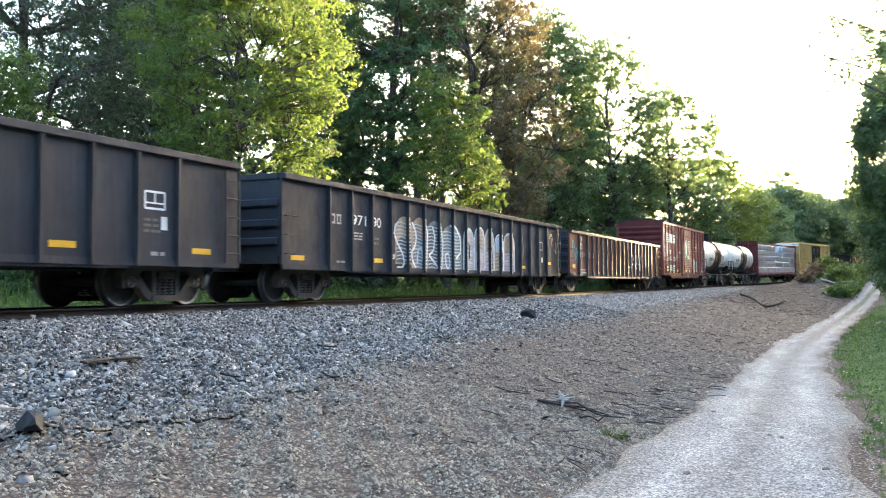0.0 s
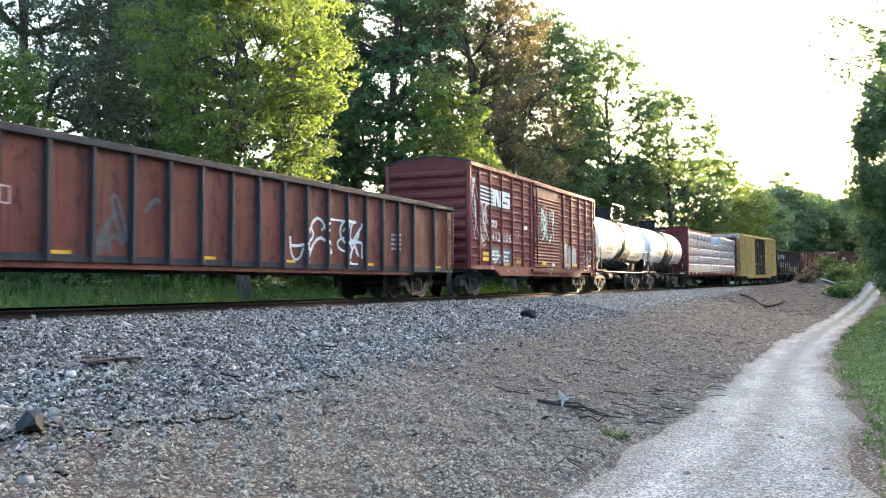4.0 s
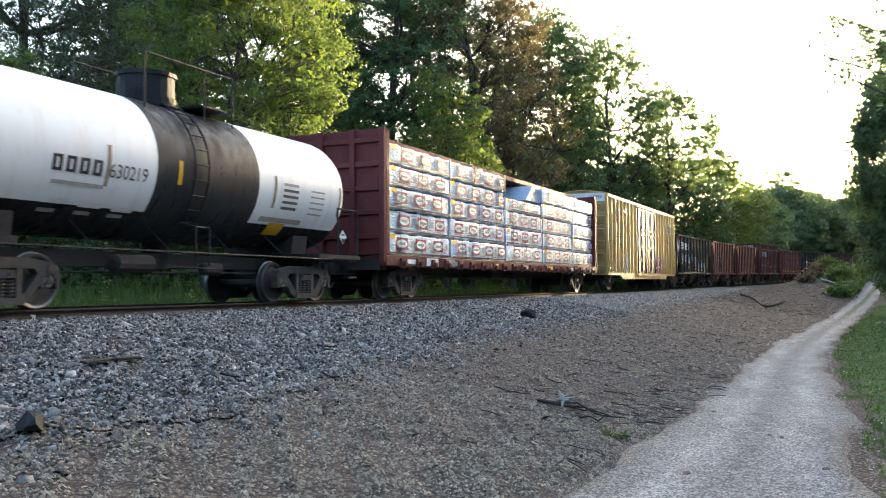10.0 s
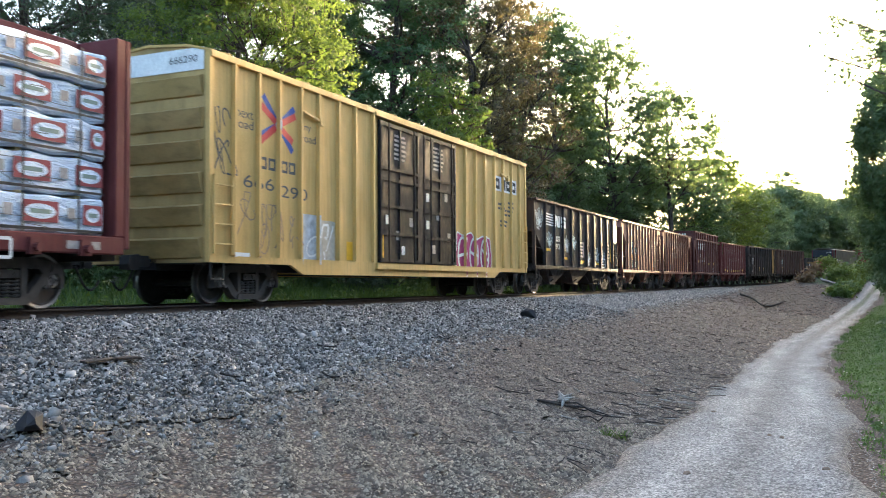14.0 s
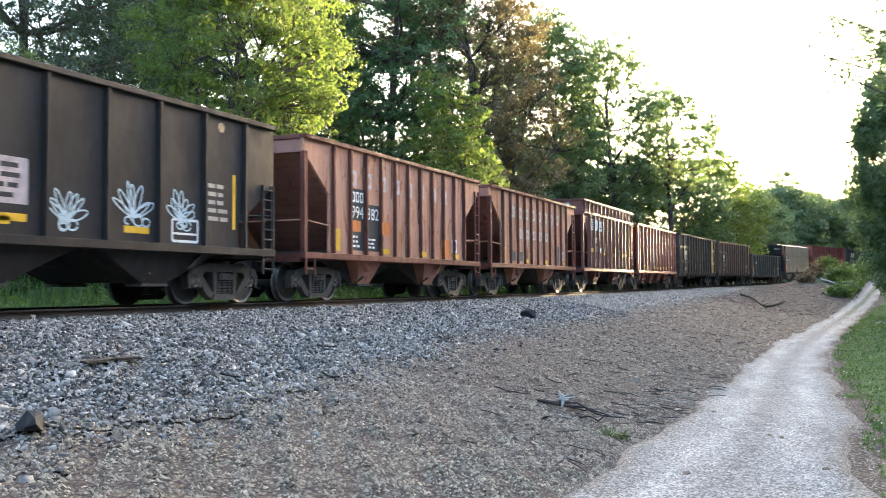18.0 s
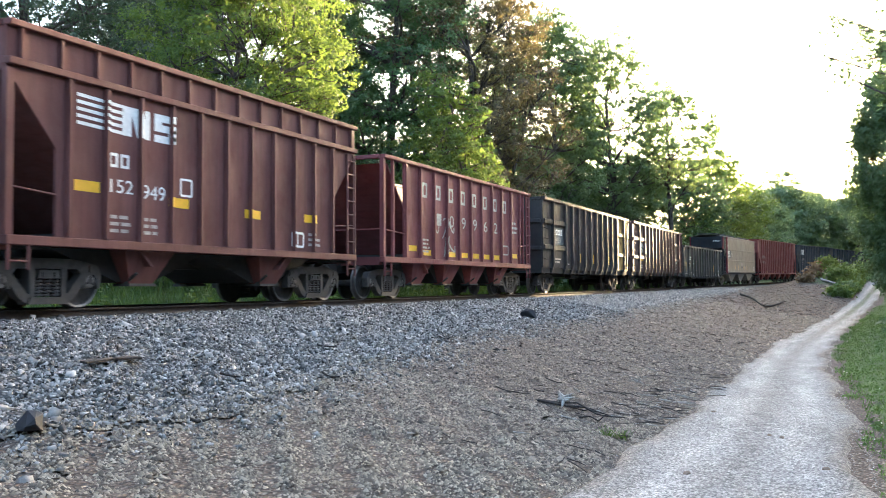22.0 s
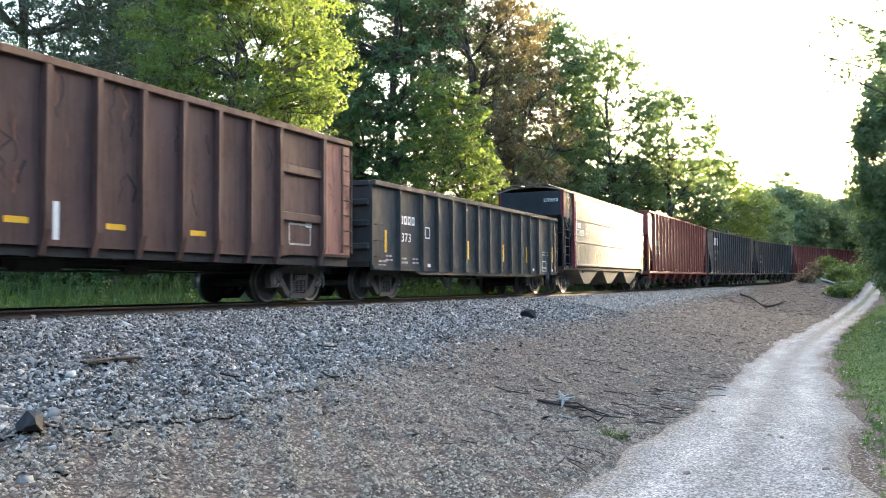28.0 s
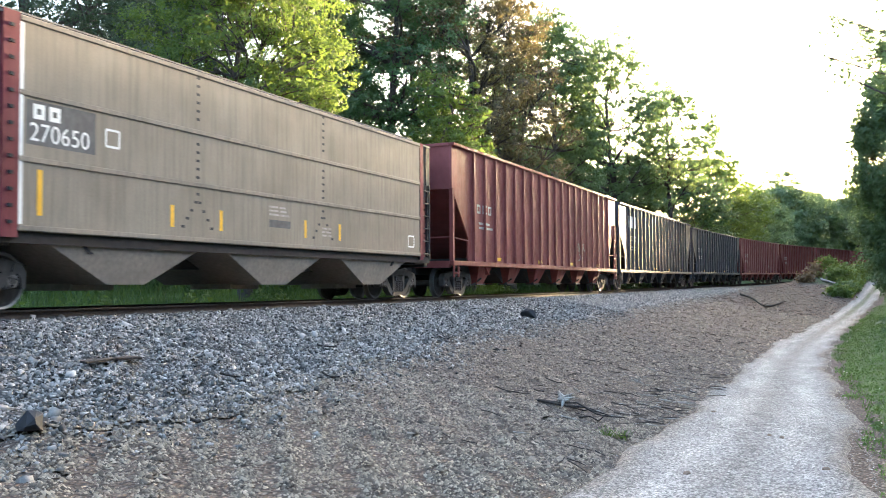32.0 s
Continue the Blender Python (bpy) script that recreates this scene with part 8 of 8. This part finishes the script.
c.decal("stencil_frame", stroke_polys([(2.35, 1.25), (2.8, 1.25), (2.8, 1.55), (2.35, 1.55), (2.35, 1.25)], 0.05) + stroke_polys([(2.57, 1.25), (2.57, 1.55)], 0.04) + stroke_polys([(-1.3, 2.05), (-1.0, 2.05), (-1.0, 2.35), (-1.3, 2.35), (-1.3, 2.05)], 0.04), M_WHITE)
c.text("152949", -0.2, 0.9, 4.0, 4.18, M_WHITE, x=c.h + 0.006, end=True)

# wine-red hopper with open end cages
c = hopper(67.8, 79.69, 3.87, "wine-red hopper car with large pale lettering and open end cages", P_WINE, even(-4.65, 4.75, 11), (3.6, 2.9, 1.28), truck_in=1.05, bays=4, cage=True)
c.frames([-3.36 + 0.945 * i for i in range(8)], 2.92, 3.36, 0.32, 0.08, M_DULL)
for i, ch in enumerate("109962"):
    c.text(ch, -2.52 + 0.945 * i, -2.20 + 0.945 * i, 2.16, 2.52, M_DULL)
for y in (-4.15, -3.2, -1.4, -0.4, 0.55, 1.5, 2.45, 4.3):
    z = 1.42 if y in (-4.15, 4.3) else 1.32
    c.rect("reflector", y - 0.25, y + 0.25, z - 0.08, z + 0.08, M_YELLOW)
c.bars(-3.5, -3.0, 1.3, 1.75, 4, M_DULL, 71)
c.bars(3.95, 4.6, 2.2, 2.7, 3, M_DULL, 72)
c.decal("stencil_frame", stroke_polys([(3.05, 1.45), (3.6, 1.45), (3.6, 1.75), (3.05, 1.75), (3.05, 1.45)], 0.05), M_DULL)
c.scrawl(-2.7, -1.2, 1.25, 2.4, M_DULL, 150, 7, 0.06)

# tall gondolas with bent-in post feet
for n, (a, b, m, ps, lab) in enumerate([(81.4, 96.36, P_MUD, [-6.30] + even(-4.51, 4.70, 10) + [6.35], "tall grey-brown gondola car with an ochre rear end"),
                                        (97.7, 113.06, P_COFFEE, [-6.20] + even(-4.72, 4.61, 10) + [6.35], "tall brown gondola car with a rusty rear end")]):
    c = gondola(a, b, 3.93, lab, m, m, 1.06, ps, 1.6, ribs_z=(1.85, 2.95), taper=0.12, post_w=0.12, deep=0.12, mid_z=1.0, drop=0.22)
    for s in (1, -1):
        x0, x1 = min(s * 1.505, s * 1.58), max(s * 1.505, s * 1.58)
        for y0, y1 in ((-c.h + 0.05, ps[0] - 0.09), (ps[0] + 0.09, ps[1] - 0.09), (ps[-2] + 0.09, ps[-1] - 0.09)):
            for z in (1.90, 2.95):
                c.box("side_rib", m if y0 < 4 or n else P_OCHRE, x0, x1, y0, y1, z - 0.10, z + 0.10, bevel=0.02)
        c.box("rear_panel", P_OCHRE if n == 0 else P_RUSTEND, min(s * 1.501, s * 1.512), max(s * 1.501, s * 1.512), (ps[-2] + 0.08) if n == 0 else ps[-1] + 0.08, c.h - 0.02, 1.12, 3.79)
    if n == 0:
        c.rect("stencil_patch", -6.15, -4.7, 2.05, 2.75, M_GREYP)
        c.frames([-5.95, -5.62, -5.3, -4.98], 2.45, 2.68, 0.22, 0.055, M_WHITE)
        c.text("2453", -5.95, -5.1, 2.12, 2.36, M_DULL)
        for y in (-2.5, 0.2, 3.2):
            c.rect("yellow_strip", y, y + 0.13, 1.35, 1.75, M_YELLOW)
    else:
        c.rect("stencil_patch", -6.0, -4.85, 2.12, 2.80, M_PATCH)
        c.frames([-5.8, -5.55, -5.3, -5.05], 2.50, 2.73, 0.2, 0.055, M_WHITE, x=1.508)
        c.text("101754", -5.9, -4.95, 2.18, 2.42, M_WHITE, lift=0.008)
        c.rect("reflector", -5.9, -5.0, 1.72, 1.85, M_YELLOW)
        for y in (-2.1, -0.1, 2.0):
            c.rect("reflector", y - 0.22, y + 0.22, 1.32, 1.42, M_YELLOW)
        c.decal("stencil_frame", stroke_polys([(5.05, 1.3), (5.9, 1.3), (5.9, 1.75), (5.05, 1.75), (5.05, 1.3)], 0.045), M_DULL)
        c.rect("paper_tag", 5.7, 5.95, 1.7, 1.9, M_WHITE)
        c.rect("paint_drip", -1.42, -1.3, 1.1, 1.7, M_WHITE)
        sc = random.Random(44)
        for k in range(46):
            y_, z_ = sc.uniform(-5.0, 4.4), sc.uniform(1.7, 3.3)
            pts = [(y_ + 0.05 * math.sin(q_ * 0.9 + k) + 0.03 * q_ * sc.uniform(-1, 1), z_ + 0.12 * q_) for q_ in range(sc.randint(3, 7))]
            c.decal("scrape", stroke_polys(pts, sc.uniform(0.02, 0.06)), M_SCRAPE if k % 3 else M_RUSTLINE, x=1.5005)
    c.bars(-5.95, -5.0, 1.25, 1.5, 2, M_DULL, 74 + n)
    c.bars(-4.3, -3.8, 1.2, 1.3, 1, M_DULL, 77 + n)

c = gondola(114.22, 130.09, 3.12, "slate-grey gondola car with plain side posts", P_SLATE, P_SLATE, 0.78, [-6.5] + even(-5.05, 5.45, 11) + [6.95], 1.5, ribs_z=(1.4, 2.0, 2.55), mid_z=0.68, post_w=0.13, deep=0.11)
c.frames([-6.28, -6.04, -5.8, -5.56], 2.06, 2.30, 0.18, 0.055, M_WHITE)
c.text("373", -6.28, -5.70, 1.58, 1.82, M_WHITE)
for y, z in ((-7.2, 1.55), (-3.9, 1.5), (-1.53, 1.5), (1.7, 1.5), (4.2, 1.5), (7.45, 1.6)):
    c.rect("yellow_strip", y - 0.06, y + 0.06, z - 0.3, z + 0.3, M_YELLOW)
c.decal("stencil_frame", stroke_polys([(-4.75, 1.75), (-4.45, 1.75), (-4.45, 2.05), (-4.75, 2.05), (-4.75, 1.75)], 0.03) + stroke_polys([(6.1, 0.9), (6.6, 0.9), (6.6, 1.3), (6.1, 1.3), (6.1, 0.9)], 0.05) + stroke_polys([(6.1, 1.04), (6.6, 1.04)], 0.04), M_WHITE)
for k, (y0, z0) in enumerate([(-7.2, 1.0), (-6.3, 0.95), (-5.6, 0.95), (-7.6, 0.85), (6.1, 1.5), (6.7, 1.5)]):
    c.bars(y0, y0 + 0.45, z0, z0 + 0.22, 2, M_DULL, 90 + k)
for k, y in enumerate((-4.6, 4.9, 7.3)):
    c.rect("paper_tag", y, y + 0.2, 0.9, 1.0, M_WHITE)

# covered hopper
c = Car("covered_hopper_car", 131.3, 147.48, "dusty grey-beige covered hopper car with crimson end posts", 1.2, "covered hopper")
h = c.h
c.panel_x = 1.54
yl, yr, z0, z1 = -6.35, 7.35, 1.24, 4.42
for s in (1, -1):
    for a_, b_ in ((z0, 2.28), (2.28, 3.28), (3.28, z1)):
        c.box("side_sheet", P_BEIGE, min(s * 1.46, s * 1.54), max(s * 1.46, s * 1.54), yl, yr, a_ + 0.004, b_ - 0.004)
    for z in (z0, 2.28, 3.28, z1 - 0.02):
        c.box("seam_rail", P_BEIGE, min(s * 1.5, s * 1.565), max(s * 1.5, s * 1.565), yl, yr, z - 0.04, z + 0.05, bevel=0.012)
    c.box("side_sill", M_UNDER, min(s * 1.38, s * 1.48), max(s * 1.38, s * 1.48), -h, h, 1.02, 1.19)
    for i in range(26):
        zz = 1.3 + 3.05 * i / 25
        c.box("post_rivet", P_ENDGREY, min(s * 1.56, s * 1.585), max(s * 1.56, s * 1.585), yl - 0.20, yl - 0.12, zz, zz + 0.05) if i % 2 == 0 and s > 0 else None
    c.box("end_post", P_CRIMSON, min(s * 1.40, s * 1.56), max(s * 1.40, s * 1.56), yl - 0.30, yl - 0.002, 1.1, z1 + 0.05)
    c.box("end_post", P_CRIMSON, min(s * 1.40, s * 1.55), max(s * 1.40, s * 1.55), yr + 0.002, yr + 0.22, 1.1, z1 + 0.05)
    c.box("white_edge", M_WHITE, min(s * 1.54, s * 1.558), max(s * 1.54, s * 1.558), yl + 0.0, yl + 0.07, z0 + 0.06, z1 - 0.08)
    for e, sg in ((yl, -1), (yr, 1)):
        q = [(e + sg * 0.22, z1), (e + sg * 0.22, 2.35), (sg * h, 3.6), (sg * h, z1)]
        c.add("end_gusset", P_ENDGREY, lambda bm: bm_prism(bm, q if sg < 0 else q[::-1], min(s * 1.44, s * 1.48), max(s * 1.44, s * 1.48)))
        c.box("corner_post", P_CRIMSON if sg < 0 else P_ENDGREY, min(s * 1.38, s * 1.50), max(s * 1.38, s * 1.50), min(sg * h, sg * (h - 0.26)), max(sg * h, sg * (h - 0.26)), 3.3, z1 + 0.04)
        c.box("corner_post", P_ENDGREY, min(s * 1.40, s * 1.48), max(s * 1.40, s * 1.48), min(sg * h, sg * (h - 0.10)), max(sg * h, sg * (h - 0.10)), 1.1, 3.4)
for sg, e in ((-1, yl), (1, yr)):
    c.box("end_sheet", P_ENDGREY, -1.37, 1.37, min(sg * h, sg * (h - 0.05)), max(sg * h, sg * (h - 0.05)), 3.4, z1 + 0.02)
    q = [(sg * (h - 0.05), 3.45), (sg * (h - 0.12), 3.45), (e - sg * 1.6, 0.9), (e - sg * 1.5, 0.9)]
    c.add("slope_sheet", P_ENDGREY, lambda bm: bm_prism(bm, q if sg < 0 else q[::-1], -1.43, 1.43))
    c.box("end_sill", M_UNDER, -1.40, 1.40, min(sg * h, sg * (h - 0.2)), max(sg * h, sg * (h - 0.2)), 0.9, 1.12)
    c.box("end_platform", M_UNDER, -1.37, 1.37, min(sg * (h - 0.21), e), max(sg * (h - 0.21), e), 0.98, 1.05)
    for x in (-0.5, 0.5):
        c.box("end_strut", P_ENDGREY, x - 0.06, x + 0.06, min(sg * h, sg * (h - 0.1)), max(sg * h, sg * (h - 0.1)), 1.12, 3.4)
    c.add("hand_rail", P_ENDGREY, lambda bm: [bm_rod(bm, (-1.4, sg * h, z), (1.4, sg * h, z), 0.018) for z in (1.9, 2.6)])
    c.ladder(1.52, sg * (h - 0.08) - 0.0, 1.52, sg * (h - 0.75), 1.1, 3.3, 6, P_ENDGREY)
def roof16(bm):
    sec = [(-1.54, z1 + 0.03), (-0.9, z1 + 0.20), (0.0, z1 + 0.26), (0.9, z1 + 0.20), (1.54, z1 + 0.03)]
    p = [bm.verts.new((x, -h, z)) for x, z in sec] + [bm.verts.new((x, -h, z - 0.04)) for x, z in sec[::-1]]
    r = [bm.verts.new((v.co.x, h, v.co.z)) for v in p]
    bm.faces.new(p)
    bm.faces.new(r[::-1])
    for k in range(10):
        bm.faces.new((p[k], p[(k + 1) % 10], r[(k + 1) % 10], r[k]))
c.add("roof", P_BEIGE, roof16)
for s in (1, -1):
    c.box("running_board", M_GREYP, min(s * 0.45, s * 0.85), max(s * 0.45, s * 0.85), -h, h, z1 + 0.30, z1 + 0.33)
    for y in even(-h + 0.3, h - 0.3, 12):
        c.box("board_bracket", M_GREYP, s * 0.75 - 0.03, s * 0.75 + 0.03, y - 0.03, y + 0.03, z1 + 0.12, z1 + 0.30)
for s in (1, -1):
    c.box("end_walk", M_GREYP, -0.85, 0.85, min(s * h, s * (h + 0.22)), max(s * h, s * (h + 0.22)), z1 + 0.30, z1 + 0.33)
for i, y in enumerate((-3.9, 0.5, 4.9)):
    def bay(bm):
        t = [(-1.45, y - 2.15), (1.45, y - 2.15), (1.45, y + 2.15), (-1.45, y + 2.15)]
        q = [(-1.32, y - 0.45), (1.32, y - 0.45), (1.32, y + 0.45), (-1.32, y + 0.45)]
        a = [bm.verts.new((*p, 1.22)) for p in t]
        b = [bm.verts.new((*p, 0.40)) for p in q]
        for k in range(4):
            bm.faces.new((a[k], a[(k + 1) % 4], b[(k + 1) % 4], b[k]))
        bm.faces.new(b)
        bm_box(bm, -0.55, 0.55, y - 0.5, y + 0.5, 0.30, 0.42)
    c.add("hopper_bay", plain("dusty_grey_bay", (0.21, 0.185, 0.155), 0.9), bay)
c.sill(0.72, 1.0)
for y in (-2.3, 2.15):
    for i in range(19):
        z = 1.45 + 2.85 * i / 18
        if abs(z - 2.28) > 0.1 and abs(z - 3.28) > 0.1:
            d = 0.0 if z > 2.0 else (2.0 - z) * 0.75
            for sg in ((-1, 1) if d else (1,)):
                c.rect("rivet_plate", y + sg * d - 0.05, y + sg * d + 0.05, z, z + 0.05, M_PATCH)
c.rect("stencil_patch", -6.22, -4.85, 2.52, 3.20, M_GREYP)
c.frames([-5.98, -5.68], 2.92, 3.15, 0.22, 0.07, M_WHITE)
c.text("270650", -6.15, -4.98, 2.58, 2.86, M_WHITE)
c.decal("stencil_frame", stroke_polys([(-4.62, 2.7), (-4.32, 2.7), (-4.32, 2.98), (-4.62, 2.98), (-4.62, 2.7)], 0.04) + stroke_polys([(6.6, 1.45), (6.95, 1.45), (6.95, 1.75), (6.6, 1.75), (6.6, 1.45)], 0.04), M_WHITE)
for y in (-5.95, -3.0, -1.6, 1.4, 2.9):
    c.rect("orange_strip", y - 0.05, y + 0.05, 1.45, 2.15 if y < -5 else 1.85, M_YELLOW)
c.rect("stencil_patch", 0.0, 0.8, 1.62, 1.78, M_GREYP)
c.bars(0.0, 0.8, 1.85, 2.1, 3, M_DULL, 97)
c.bars(2.1, 2.6, 1.5, 1.75, 3, M_DULL, 98)
c.scrawl(-7.4, -6.7, 3.0, 4.2, M_TAN, 160, 8, 0.04, x=1.482)
c.text("270650", 0.6, 1.25, 3.98, 4.12, M_WHITE, x=c.h + 0.006, end=True)

# long hoppers that follow round the bend
for n, (a, b, top, m, lab) in enumerate([
        (149.11, 170.31, 4.83, P_BOXRED, "long red hopper car with close side posts"),
        (171.25, 193.63, 4.75, P_BLUEBLACK, "long black hopper car with a white emblem"),
        (194.6, 215.83, 4.6, P_BLUEBLACK, "long blue-black hopper car"),
        (216.8, 237.5, 4.6, P_WINE, "long wine-red hopper car"),
        (238.5, 259.5, 4.6, P_MAROON, "long maroon hopper car"),
        (260.5, 281.5, 4.6, P_MAROON, "long maroon hopper car"),
        (282.5, 303.5, 4.6, P_WINE, "long wine-red hopper car")]):
    c = hopper(a, b, top, lab, m, even(-8.9, 8.9, 19), (3.4, 1.9, 1.3), truck_in=1.4, bays=6)
    c.frames([-8.4, -7.9, -7.4], 2.75, 3.05, 0.3, 0.07, M_DULL)
    c.bars(-8.4, -7.0, 2.2, 2.5, 2, M_DULL, 200 + n)
    c.scrawl(3.5, 4.8, 1.3, 2.2, M_DULL, 170 + n, 5, 0.05)
    if n == 1:
        c.rect("emblem_panel", -9.0, -7.2, 3.5, 4.15, M_WHITE)
    for y in (-6.5, -2, 2.5, 7):
        c.rect("reflector", y - 0.2, y + 0.2, 1.2, 1.32, M_YELLOW)


def motions():
    """The train comes on at about 7.7 m/s; its wheels turn with it while they can be seen."""
    times = np.linspace(0, 32, 65)
    for car, mid, half, wheels in TRAIN:
        rows = []
        for t in times:
            s = mid + float(travelled(t))
            p = Vector([float(v) for v in track_point(s + half)])
            q = Vector([float(v) for v in track_point(s - half)])
            d = p - q
            rows.append((float(t), Matrix.LocRotScale((p + q) / 2, Euler((math.asin(d.z / d.length), 0, math.atan2(-d.x, d.y))), None)))
        walk(car, rows)
        fine = np.arange(0, 32 + 1e-6, 1 / 15)
        at = mid + travelled(fine)
        near = fine[(at > -2 - half) & (at < 70 + half)]
        for ws, y in wheels:
            turn = []
            if len(near) > 1:
                t0, t1 = float(near[0]), float(near[-1])
                def spin(t):
                    return (float(travelled(t0)) - float(travelled(t))) / WHEEL_R
                if t0 > 0:
                    turn.append((0.0, pose(0, y, WHEEL_R)))
                turn += [(float(t), Matrix.LocRotScale((0, y, WHEEL_R), Euler((spin(t), 0, 0)), None)) for t in near]
                if t1 < 32:
                    turn.append((32.0, turn[-1][1]))
            else:
                turn = [(0.0, pose(0, y, WHEEL_R)), (32.0, pose(0, y, WHEEL_R))]
            walk(ws, turn)


motions()
